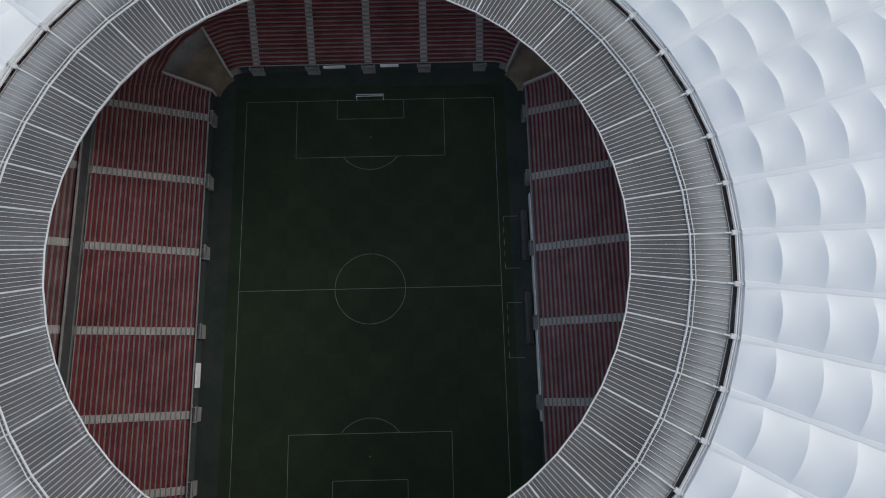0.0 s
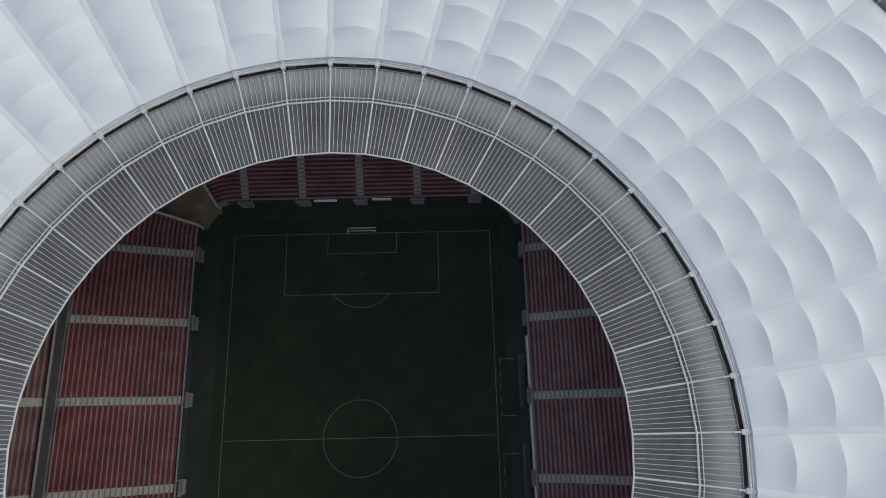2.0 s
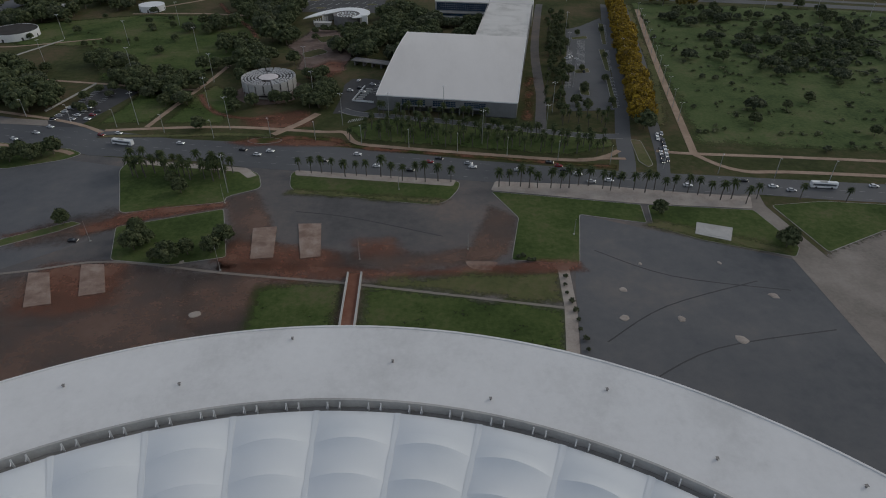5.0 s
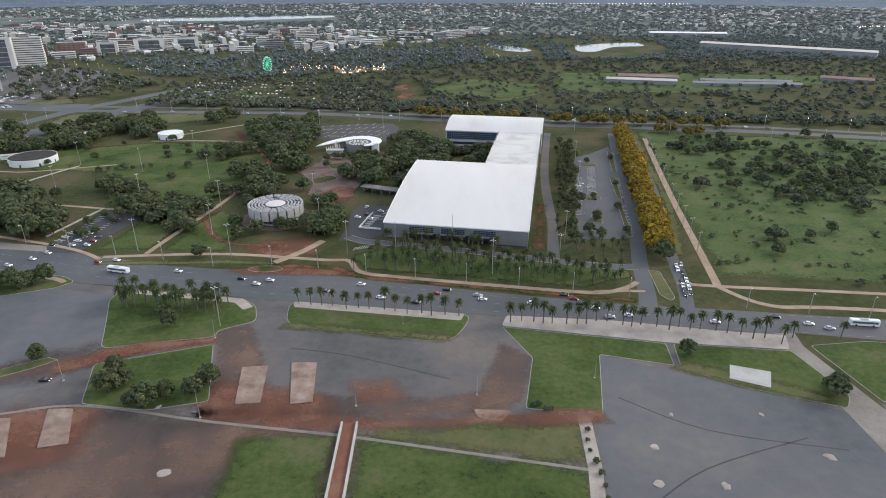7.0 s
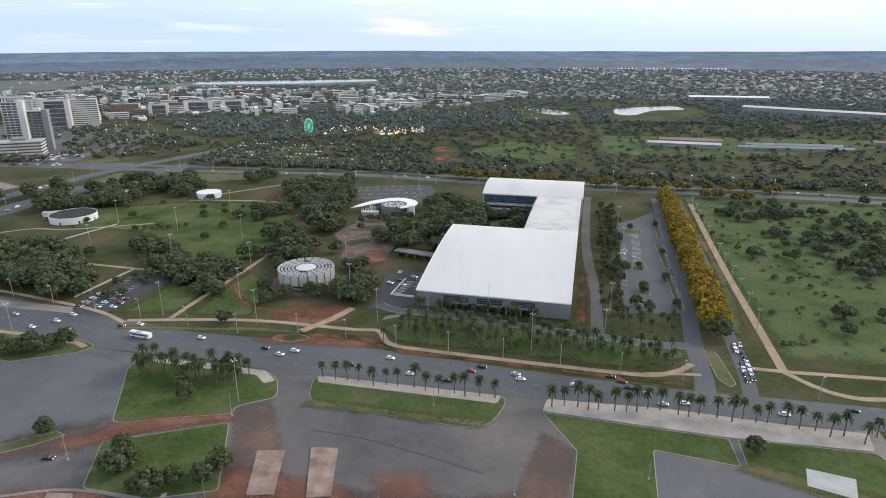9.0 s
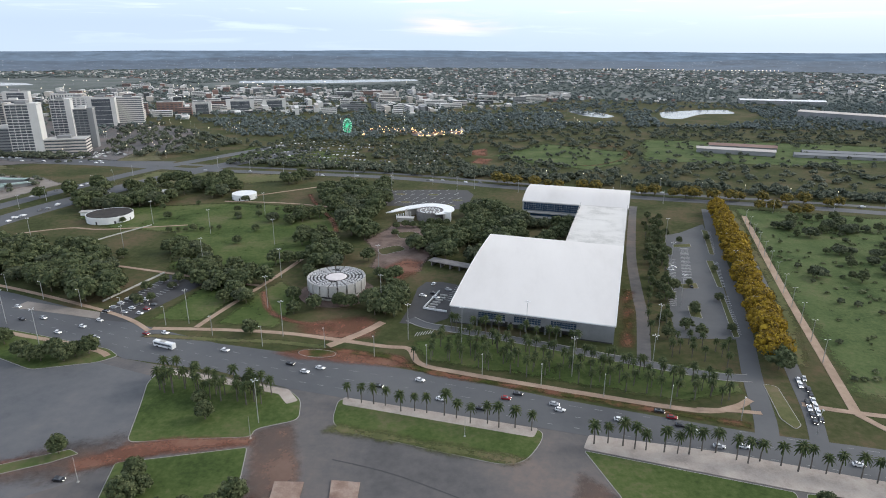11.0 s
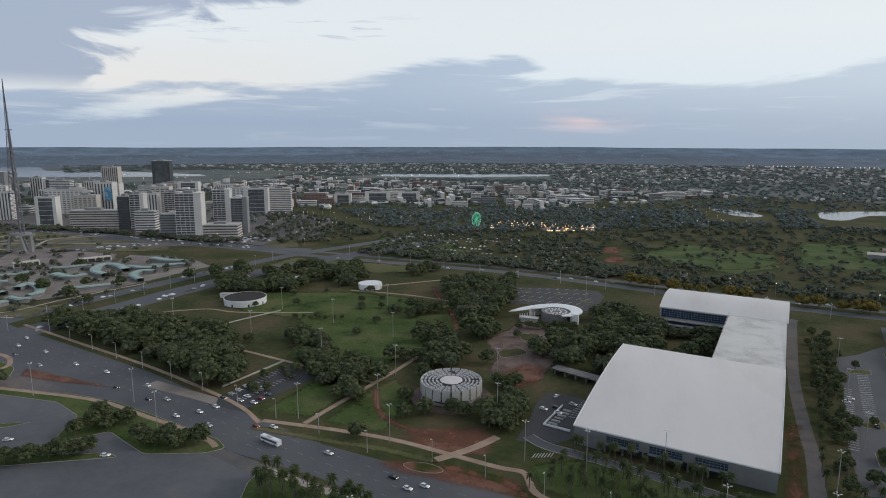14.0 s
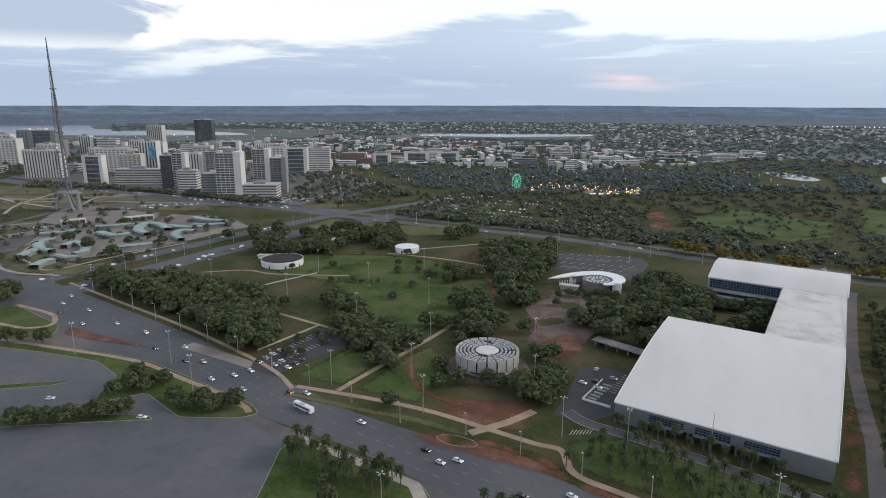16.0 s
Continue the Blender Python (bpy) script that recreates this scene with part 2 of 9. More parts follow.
M["palmbark"] = mat("palm_bark", [(0.085, 0.075, 0.065), (0.15, 0.135, 0.118)], 1.2, 0.95, fine=0.5)
for k, s in {"leaf_a": [(0.039, 0.053, 0.024), (0.070, 0.088, 0.039), (0.125, 0.138, 0.068)],
             "leaf_b": [(0.044, 0.057, 0.026), (0.081, 0.097, 0.043), (0.143, 0.150, 0.075)],
             "leaf_c": [(0.037, 0.048, 0.027), (0.067, 0.080, 0.043), (0.117, 0.126, 0.071)],
             "leaf_mid": [(0.040, 0.051, 0.036), (0.074, 0.086, 0.058), (0.130, 0.135, 0.092)],
             # leaf colour of the far woods, paled and blued with distance haze
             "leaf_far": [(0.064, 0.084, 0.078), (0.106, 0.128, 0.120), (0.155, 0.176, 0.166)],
             "leaf_yd": [(0.075, 0.072, 0.026), (0.135, 0.110, 0.030), (0.24, 0.165, 0.030)],
             "leaf_y": [(0.09, 0.060, 0.012), (0.24, 0.155, 0.014), (0.38, 0.26, 0.025)],
             "leaf_p": [(0.022, 0.036, 0.014), (0.045, 0.065, 0.022), (0.085, 0.095, 0.036)]}.items():
    M[k] = mat(k, s, 0.35, 0.8, fine=0.4, island=0.40, spec=0.2)

# matt ground covers
for k in ("grass", "lawn", "scrub", "dirt", "worn", "dust", "plaza"):
    M[k].node_tree.nodes["Principled BSDF"].inputs["Specular IOR Level"].default_value = 0.08
M["darkroof"] = mat("dark_felt_roof", [(0.045, 0.042, 0.040), (0.07, 0.065, 0.06)], 0.2, 0.95, fine=0.4, spec=0.1)


def pitch_material():
    # turf colour held well below the lawns, roof shade included
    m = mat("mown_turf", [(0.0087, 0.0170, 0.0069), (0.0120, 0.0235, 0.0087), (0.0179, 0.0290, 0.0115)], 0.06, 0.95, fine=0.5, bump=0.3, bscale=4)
    nt = m.node_tree
    N, L = nt.nodes.new, nt.links.new
    geo = N("ShaderNodeNewGeometry")
    ck = N("ShaderNodeTexChecker")
    ck.inputs["Scale"].default_value = 1.0
    ck.inputs["Color1"].default_value = (0.93, 0.93, 0.93, 1)
    ck.inputs["Color2"].default_value = (1.06, 1.06, 1.06, 1)
    mp = N("ShaderNodeMapping")
    mp.inputs["Scale"].default_value = (1 / 5.5, 1 / 5.5, 0)
    L(geo.outputs["Position"], mp.inputs[0])
    L(mp.outputs[0], ck.inputs[0])
    b = nt.nodes["Principled BSDF"]
    src = b.inputs["Base Color"].links[0].from_socket
    mul = N("ShaderNodeMix")
    mul.data_type = "RGBA"
    mul.blend_type = "MULTIPLY"
    mul.inputs["Factor"].default_value = 1
    L(src, mul.inputs["A"])
    L(ck.outputs["Color"], mul.inputs["B"])
    L(mul.outputs["Result"], b.inputs["Base Color"])
    return m


M["pitch"] = pitch_material()


def membrane_material():
    """White tensioned roof cloth that lets some light through, with faint weld lines and dust."""
    m = mat("roof_cloth", [(0.755, 0.778, 0.785), (0.79, 0.81, 0.815), (0.81, 0.826, 0.832)], 0.05, 0.55, fine=0.15)
    nt = m.node_tree
    N, L = nt.nodes.new, nt.links.new
    b = nt.nodes["Principled BSDF"]
    tr = N("ShaderNodeBsdfTranslucent")
    tr.inputs[0].default_value = (0.75, 0.77, 0.80, 1)
    mx = N("ShaderNodeMixShader")
    mx.inputs[0].default_value = 0.08
    out = nt.nodes["Material Output"]
    L(b.outputs[0], mx.inputs[1])
    L(tr.outputs[0], mx.inputs[2])
    L(mx.outputs[0], out.inputs[0])
    return m


def sheet_material(name, clear, dust):
    """Clear ribbed roof sheets; dust lies in streaks that run with the fall of the roof."""
    m = mat(name, [(0.085, 0.086, 0.084), (0.125, 0.125, 0.121), (0.165, 0.164, 0.157)], 0.09, 0.4, fine=0.3)
    nt = m.node_tree
    N, L = nt.nodes.new, nt.links.new
    b = nt.nodes["Principled BSDF"]
    co, info = N("ShaderNodeTexCoord"), N("ShaderNodeObjectInfo")
    sep = N("ShaderNodeSeparateXYZ")
    L(co.outputs["Object"], sep.inputs[0])
    mp = N("ShaderNodeMapping")
    mp.inputs["Scale"].default_value = (0.10, 1.6, 0)
    L(co.outputs["Object"], mp.inputs[0])
    off = N("ShaderNodeVectorMath")
    L(mp.outputs[0], off.inputs[0])
    L(info.outputs["Random"], off.inputs[1])
    big = N("ShaderNodeVectorMath")
    big.operation = "SCALE"
    big.inputs["Scale"].default_value = 40
    L(info.outputs["Random"], big.inputs[0])
    L(big.outputs[0], off.inputs[1])
    n = N("ShaderNodeTexNoise")
    n.inputs["Scale"].default_value = 1.0
    n.inputs["Detail"].default_value = 5
    L(off.outputs[0], n.inputs["Vector"])
    run = N("ShaderNodeMapRange")
    run.interpolation_type = "SMOOTHSTEP"
    run.inputs["From Min"].default_value = R_MID - 0.6
    run.inputs["From Max"].default_value = R_KNUCK - 3.2
    L(sep.outputs[0], run.inputs["Value"])
    k = N("ShaderNodeMath")
    k.operation = "MULTIPLY"
    L(run.outputs[0], k.inputs[0])
    st = N("ShaderNodeMapRange")
    st.inputs["From Min"].default_value = 0.25
    st.inputs["From Max"].default_value = 0.75
    st.inputs["To Min"].default_value = dust * 0.4
    st.inputs["To Max"].default_value = dust * 0.85
    L(n.outputs["Fac"], st.inputs["Value"])
    L(st.outputs[0], k.inputs[1])
    mixc = N("ShaderNodeMix")
    mixc.data_type = "RGBA"
    src = b.inputs["Base Color"].links[0].from_socket
    L(k.outputs[0], mixc.inputs["Factor"])
    L(src, mixc.inputs["A"])
    mixc.inputs["B"].default_value = (0.42, 0.42, 0.405, 1)
    L(mixc.outputs["Result"], b.inputs["Base Color"])
    tr = N("ShaderNodeBsdfTransparent")
    tr.inputs[0].default_value = (0.85, 0.88, 0.90, 1)
    mx = N("ShaderNodeMixShader")
    see = N("ShaderNodeMath")
    see.operation = "MULTIPLY_ADD"
    see.inputs[1].default_value = -clear
    see.inputs[2].default_value = clear
    L(k.outputs[0], see.inputs[0])
    L(see.outputs[0], mx.inputs[0])
    out = nt.nodes["Material Output"]
    L(b.outputs[0], mx.inputs[1])
    L(tr.outputs[0], mx.inputs[2])
    L(mx.outputs[0], out.inputs[0])
    return m


R_OPEN, R_MID, R_KNUCK, R_CLOTH, R_RING, R_EDGE = 53.0, 63.8, 71.9, 72.8, 131.4, 155.0
M["cloth"] = membrane_material()
M["sheet"] = sheet_material("clear_roof_sheet", 0.28, 0.2)
M["sheet_dusty"] = sheet_material("dusty_roof_sheet", 0.2, 1.0)


def glow(name, colour, strength):
    m = bpy.data.materials.new(name)
    m.use_nodes = True
    b = m.node_tree.nodes["Principled BSDF"]
    b.inputs["Base Color"].default_value = (*colour, 1)
    b.inputs["Emission Color"].default_value = (*colour, 1)
    b.inputs["Emission Strength"].default_value = strength
    return m


# ---- mesh helpers ----
def obj(name, bm, material, parent=None, label="", smooth=False):
    me = bpy.data.meshes.new(name)
    if smooth:
        for f in bm.faces:
            f.smooth = True
    bm.to_mesh(me)
    bm.free()
    for x in (material if isinstance(material, (list, tuple)) else [material]):
        me.materials.append(x)
    ob = new(name, me)
    if parent:
        ob.parent = parent
    if label:
        ob["label"] = label
    return ob


def part(name, bm, material, parent, label="", smooth=False):
    return obj(name, bm, material, parent, label, smooth)


def raw(name, verts, faces, material, parent=None, label="", smooth=False):
    me = bpy.data.meshes.new(name)
    me.from_pydata(verts, [], faces)
    if smooth:
        me.polygons.foreach_set("use_smooth", [True] * len(me.polygons))
    for x in (material if isinstance(material, (list, tuple)) else [material]):
        me.materials.append(x)
    ob = new(name, me)
    if parent:
        ob.parent = parent
    if label:
        ob["label"] = label
    return ob


def empty(name, m=None):
    ob = new(name)
    if m is not None:
        ob.matrix_basis = m
    return ob


def box(bm, x0, y0, z0, x1, y1, z1, m=None):
    vs = [bm.verts.new(v) for v in ((x0, y0, z0), (x1, y0, z0), (x1, y1, z0), (x0, y1, z0), (x0, y0, z1), (x1, y0, z1), (x1, y1, z1), (x0, y1, z1))]
    if m is not None:
        for v in vs:
            v.co = m @ v.co
    for f in ((3, 2, 1, 0), (4, 5, 6, 7), (0, 1, 5, 4), (1, 2, 6, 5), (2, 3, 7, 6), (3, 0, 4, 7)):
        bm.faces.new([vs[i] for i in f])
    return vs


def tube(bm, a, b, r0, r1=None, n=8, cap=True):
    a, b = Vector(a), Vector(b)
    r1 = r0 if r1 is None else r1
    d = (b - a).normalized()
    s = d.orthogonal().normalized()
    u = d.cross(s)
    A, B = [], []
    for i in range(n):
        w = 2 * math.pi * i / n
        o = s * math.cos(w) + u * math.sin(w)
        A.append(bm.verts.new(a + o * r0))
        B.append(bm.verts.new(b + o * r1))
    for i in range(n):
        j = (i + 1) % n
        bm.faces.new((A[i], A[j], B[j], B[i]))
    if cap:
        bm.faces.new(A[::-1])
        bm.faces.new(B)


def prism(bm, pts, z0, z1):
    """An upright prism over a plan outline."""
    area = sum(a[0] * b[1] - b[0] * a[1] for a, b in zip(pts, pts[1:] + pts[:1]))
    if area < 0:
        pts = pts[::-1]
    A = [bm.verts.new((x, y, z0)) for x, y in pts]
    B = [bm.verts.new((x, y, z1)) for x, y in pts]
    n = len(pts)
    for i in range(n):
        j = (i + 1) % n
        bm.faces.new((A[i], A[j], B[j], B[i]))
    bm.faces.new(B)
    bm.faces.new(A[::-1])


def rounded(pts, r=4.0, n=4):
    """The outline with its corners rounded off."""
    out = []
    k = len(pts)
    for i in range(k):
        p, a, b = Vector(pts[i]), Vector(pts[i - 1]), Vector(pts[(i + 1) % k])
        ra = min(r, (a - p).length * 0.45)
        rb = min(r, (b - p).length * 0.45)
        s, e = p + (a - p).normalized() * ra, p + (b - p).normalized() * rb
        for j in range(n + 1):
            t = j / n
            q = s * (1 - t) ** 2 + p * 2 * t * (1 - t) + e * t * t
            out.append((q.x, q.y))
    return out


def ribbon(pts, width):
    """Left and right edges of a strip along a line in plan."""
    P = [Vector(p) for p in pts]
    Lf, Rt = [], []
    for i, p in enumerate(P):
        d = (P[min(i + 1, len(P) - 1)] - P[max(i - 1, 0)]).normalized()
        nrm = Vector((-d.y, d.x))
        Lf.append(tuple(p + nrm * width / 2))
        Rt.append(tuple(p - nrm * width / 2))
    return Lf, Rt


def smooth_line(pts, n=6):
    """A Catmull-Rom line through the points."""
    P = [Vector(p) for p in pts]
    out = []
    for i in range(len(P) - 1):
        a, b, c, d = P[max(i - 1, 0)], P[i], P[i + 1], P[min(i + 2, len(P) - 1)]
        for j in range(n):
            t = j / n
            q = 0.5 * ((2 * b) + (c - a) * t + (2 * a - 5 * b + 4 * c - d) * t * t + (3 * b - a - 3 * c + d) * t ** 3)
            out.append((q.x, q.y))
    out.append(tuple(P[-1]))
    return out


# ---- stadium ----
CX, CY = -0.3, 1.6
ZP = -13.7          # turf level
Z_OPEN, Z_KNUCK, Z_CLOTH, Z_OUT, Z_RING, Z_EDGE = 34.6, 35.4, 36.3, 42.6, 43.6, 44.8
BAYS = 48


def polar(r, a, z):
    return (CX + r * math.cos(a), CY + r * math.sin(a), z)


def ring_band(bm, r0, z0, r1, z1, n, thick=0.0):
    """A band between two circles, with an underside when thick."""
    A = [bm.verts.new(polar(r0, 2 * math.pi * i / n, z0)) for i in range(n)]
    B = [bm.verts.new(polar(r1, 2 * math.pi * i / n, z1)) for i in range(n)]
    for i in range(n):
        j = (i + 1) % n
        bm.faces.new((A[i], B[i], B[j], A[j]))
    if thick:
        C = [bm.verts.new(v.co - Vector((0, 0, thick))) for v in A]
        D = [bm.verts.new(v.co - Vector((0, 0, thick))) for v in B]
        for i in range(n):
            j = (i + 1) % n
            bm.faces.new((C[j], D[j], D[i], C[i]))
            bm.faces.new((B[i], D[i], D[j], B[j]))
            bm.faces.new((A[j], C[j], C[i], A[i]))


def concrete_ring():
    ob = tagged(empty("roof_ring", pose(0, 0, 0)), "broad flat ring of weathered whitish concrete round the roof", "roof", kind="structure")
    bm = bmesh.new()
    ring_band(bm, R_RING + 1.9, Z_RING, R_EDGE, Z_EDGE, 192, 3.2)
    part("slab", bm, M["ringtop"], ob)
    bm = bmesh.new()
    ring_band(bm, R_RING + 1.4, Z_RING + 0.35, R_RING + 1.9, Z_RING + 0.35, 192, 3.0)
    part("inner_upstand", bm, M["concrete"], ob)
    bm = bmesh.new()
    ring_band(bm, R_EDGE - 0.45, Z_EDGE + 0.16, R_EDGE + 0.05, Z_EDGE + 0.16, 192, 3.6)
    part("rim", bm, M["ringtop"], ob)
    bm = bmesh.new()
    ring_band(bm, R_RING - 0.6, Z_OUT - 0.9, R_RING + 1.4, Z_OUT - 0.9, 192, 0.4)
    part("gutter", bm, M["gutter"], ob, "grey gutter between cloth and concrete")
    bm = bmesh.new()
    ring_band(bm, 137.0, Z_RING - 3.0, 139.0, Z_RING - 3.0, 96, 43)
    part("drum_wall", bm, M["concrete"], ob)
    return ob


def gutter_pegs():
    post = bmesh.new()
    box(post, -0.12, -0.16, -1.4, 0.12, 0.16, 0.9)
    tube(post, (0, 0, 0.55), (-1.3, 0, 0.45), 0.09, n=6)
    first = tagged(obj("cable_anchor", post, M["steel"]), "short white steel anchor at the roof's outer gutter", "anchor", "anchors round the gutter")
    n = 0
    for i in range(BAYS):
        for off in (0.22, 0.37, 0.72, 0.87):
            a = 2 * math.pi * (i + off) / BAYS
            p = pose(*polar(R_RING + 0.7, a, Z_RING - 0.5), 0, 0, math.degrees(a))
            if n == 0:
                first.matrix_basis = p
            else:
                copy_thing(first, p)
            n += 1


def cloth_bay():
    """One bay of the white roof: arched ribs with the cloth slack between them."""
    per, across = 8, 16
    half = math.pi / BAYS
    span = R_RING - 0.3 - R_CLOTH
    seams = [0, 5.7] + [5.7 + 7.5 * k for k in range(1, 7)] + [span]
    cells = len(seams) - 1
    V, F = [], []
    for i in range(cells * per + 1):
        c, v = min(i // per, cells - 1), (i % per) / per
        if i == cells * per:
            v = 1.0
        d = seams[c] + (seams[c + 1] - seams[c]) * v
        s = d / span
        r = R_CLOTH + d
        z0 = Z_CLOTH + (Z_OUT - Z_CLOTH) * s
        sag = 1 - 0.42 * (4 * v * (1 - v)) ** 0.8
        for j in range(across + 1):
            u = 2 * j / across - 1
            a = half * u * 0.985
            edge = min(1.0, d / 5.7, (span - d) / 4.0)
            arch = 0.135 * (2 * half * r) * (1 - u * u) ** 1.15 * edge ** 0.8
            V.append((r * math.cos(a), r * math.sin(a), z0 + arch * sag - 0.12))
    nr = cells * per
    w = across + 1
    for i in range(nr):
        for j in range(across):
            F.append((i * w + j, (i + 1) * w + j, (i + 1) * w + j + 1, i * w + j + 1))
    ob = tagged(empty("roof_bay"), "bay of puffed white translucent roof cloth over arched ribs", "roof bay", "bays of the roof")
    c = raw("cloth", V, F, M["cloth"], ob, smooth=True)
    at = c.data.attributes.new("sharp_edge", "BOOLEAN", "EDGE")
    ridge = {i * per for i in range(1, cells)}
    for e in c.data.edges:
        a, b = e.vertices
        if a // w == b // w and (a // w) in ridge:
            at.data[e.index].value = True
    # flat seam strip along one side
    V, F = [], []
    for r, z in ((R_CLOTH, Z_CLOTH + 0.02), (R_RING - 0.3, Z_OUT + 0.02)):
        x, y, w = r * math.cos(half), -r * math.sin(half), 0.7
        tx, ty = math.sin(half) * w, math.cos(half) * w
        for k, dz in ((-1, -0.02), (-0.4, 0.03), (0.4, 0.03), (1, -0.02)):
            V.append((x + k * tx, y + k * ty, z + dz))
    F = [(0, 1, 5, 4), (1, 2, 6, 5), (2, 3, 7, 6)]
    raw("seam", V, F, M["cloth"], ob)
    bm = bmesh.new()
    for sgn in (-0.055, 0.055):
        a = half * (-1 + sgn)
        tube(bm, (R_CLOTH * math.cos(a), R_CLOTH * math.sin(a), Z_CLOTH + 0.06), ((R_RING - 0.3) * math.cos(a), (R_RING - 0.3) * math.sin(a), Z_OUT + 0.06), 0.022, n=4)
    part("cable", bm, M["white"], ob)
    first = True
    for i in range(BAYS):
        p = pose(CX, CY, 0, 0, 0, 360 / BAYS * (i + 0.5))
        if first:
            ob.matrix_basis, first = p, False
        else:
            copy_thing(ob, p)


def clear_bay():
    """One bay of the clear inner ring, with its beams and purlins."""
    half = math.pi / BAYS
    ob = tagged(empty("clear_roof_bay"), "bay of greyed clear roof sheets with white steel purlins", "roof bay", "clear bays round the opening")

    def P(r, u, z):
        # straight chords between the two radial beams
        c = r * math.cos(half)
        return (c, c * math.tan(half) * u, z)

    def zz(r):
        return Z_OPEN + (Z_KNUCK - Z_OPEN) * (r - R_OPEN) / (R_KNUCK - R_OPEN)

    V, F = [], []
    rs = [R_OPEN, R_MID, R_KNUCK - 1.05]
    for r in rs:
        for u in (-1, 1):
            V.append(P(r, u, zz(r)))
    raw("inner_sheet", V[:4], [(0, 2, 3, 1)], M["sheet"], ob, "clear sheet")
    raw("outer_sheet", V[2:], [(0, 2, 3, 1)], M["sheet_dusty"], ob, "clear sheet greyed by dust")
    bm = bmesh.new()
    tube(bm, P(R_OPEN, -1, zz(R_OPEN)), P(R_KNUCK, -1, zz(R_KNUCK) + 0.1), 0.17, n=6)
    part("beam", bm, M["steel"], ob)
    for r0, r1 in ((R_OPEN, R_MID), (R_MID, R_KNUCK - 1.1)):
        for k in range(1, 9):
            u = -1 + 2 * k / 9
            bm = bmesh.new()
            tube(bm, P(r0, u, zz(r0) + 0.12), P(r1, u, zz(r1) + 0.12), 0.062, n=4)
            part("purlin", bm, M["steel"], ob)
    for nm, r, rad in (("edge_tube", R_OPEN, 0.16), ("middle_tube", R_MID, 0.19), ("middle_rail", R_MID + 0.75, 0.11), ("outer_tube", R_KNUCK - 0.95, 0.11)):
        bm = bmesh.new()
        tube(bm, P(r, -1, zz(r) + 0.15), P(r, 1, zz(r) + 0.15), rad, n=8)
        part(nm, bm, M["gutter"] if nm == "outer_tube" else M["steel"], ob)
    bm = bmesh.new()
    tube(bm, P(R_OPEN + 3.4, -1, Z_OPEN - 4.5), P(R_OPEN + 3.4, 1, Z_OPEN - 4.5), 0.24, n=6)
    tube(bm, P(R_OPEN + 3.4, -1, Z_OPEN - 4.5), P(R_OPEN, -1, zz(R_OPEN)), 0.12, n=5)
    tube(bm, P(R_OPEN + 3.4, -1, Z_OPEN - 4.5), P(R_MID, -1, zz(R_MID)), 0.14, n=5)
    part("lower_chord", bm, M["steel"], ob)
    bm = bmesh.new()
    x, y, z = P(R_KNUCK, -1, Z_KNUCK + 0.3)
    m = pose(x, y, z, 0, 0, math.degrees(-half))
    box(bm, -0.7, -0.45, -0.4, 0.6, 0.45, 0.32, m)
    box(bm, 0.4, -0.22, -0.3, 1.7, 0.22, 0.45, m)
    box(bm, -2.0, -0.14, -0.35, -0.6, 0.14, 0.2, m)
    part("node", bm, M["steel"], ob)
    bm = bmesh.new()
    tube(bm, P(R_KNUCK + 0.1, -1, Z_KNUCK + 0.3), P(R_KNUCK + 0.1, 1, Z_KNUCK + 0.3), 0.27, n=6)
    tube(bm, P(R_KNUCK + 0.5, -1, Z_KNUCK + 0.5), P(R_KNUCK + 0.5, 1, Z_KNUCK + 0.5), 0.13, n=6)
    part("tension_ring", bm, M["steel"], ob)
    q = [P(R_KNUCK - 1.9, -1, Z_KNUCK - 0.9), P(R_KNUCK - 1.9, 1, Z_KNUCK - 0.9), P(R_KNUCK + 0.1, 1, Z_KNUCK - 0.8), P(R_KNUCK + 0.1, -1, Z_KNUCK - 0.8)]
    raw("rain_gutter", q, [(0, 3, 2, 1)], M["darkgutter"], ob, "dark open gutter")
    q = [P(R_KNUCK + 0.1, -1, Z_KNUCK - 0.2), P(R_KNUCK + 0.1, 1, Z_KNUCK - 0.2), P(R_CLOTH + 0.9, 1, Z_CLOTH - 0.1), P(R_CLOTH + 0.9, -1, Z_CLOTH - 0.1)]
    raw("edge_flap", q, [(0, 3, 2, 1)], M["cloth"], ob, "white cloth flap at the roof's inner edge")
    first = True
    for i in range(BAYS):
        p = pose(CX, CY, 0, 0, 0, 360 / BAYS * (i + 0.5))
        if first:
            ob.matrix_basis, first = p, False
        else:
            copy_thing(ob, p)


# bowl outline: half width and half length of the front row, grown outward row by row
def bowl_point(d, s):
    """A point on the outline d metres behind the front row; s runs 0..1 round it from the +x side."""
    hx, hy, rc = 42.8 + d, 60.0 + d, 9.0 + d
    sx, sy = hx - rc, hy - rc
    arc = math.pi / 2 * rc
    segs = [2 * sy, arc, 2 * sx, arc, 2 * sy, arc, 2 * sx, arc]
    ref = [2 * (60 - 9), 14.0, 2 * (42.8 - 9), 14.0] * 2
    t = (s % 1.0) * sum(ref)
    i = 0
    while t > ref[i]:
        t -= ref[i]
        i = (i + 1) % 8
    f = t / ref[i]
    q = i // 2
    if i % 2 == 0:
        if q == 0:
            return (hx, -sy + 2 * sy * f)
        if q == 1:
            return (sx - 2 * sx * f, hy)
        if q == 2:
            return (-hx, sy - 2 * sy * f)
        return (-sx + 2 * sx * f, -hy)
    a = math.pi / 2 * (q + f)
    cx, cy = ((sx, sy), (-sx, sy), (-sx, -sy), (sx, -sy))[q]
    return (cx + rc * math.cos(a), cy + rc * math.sin(a))


REF_LEN = 2 * (2 * 51.0 + 14.0 + 2 * 33.8 + 14.0)


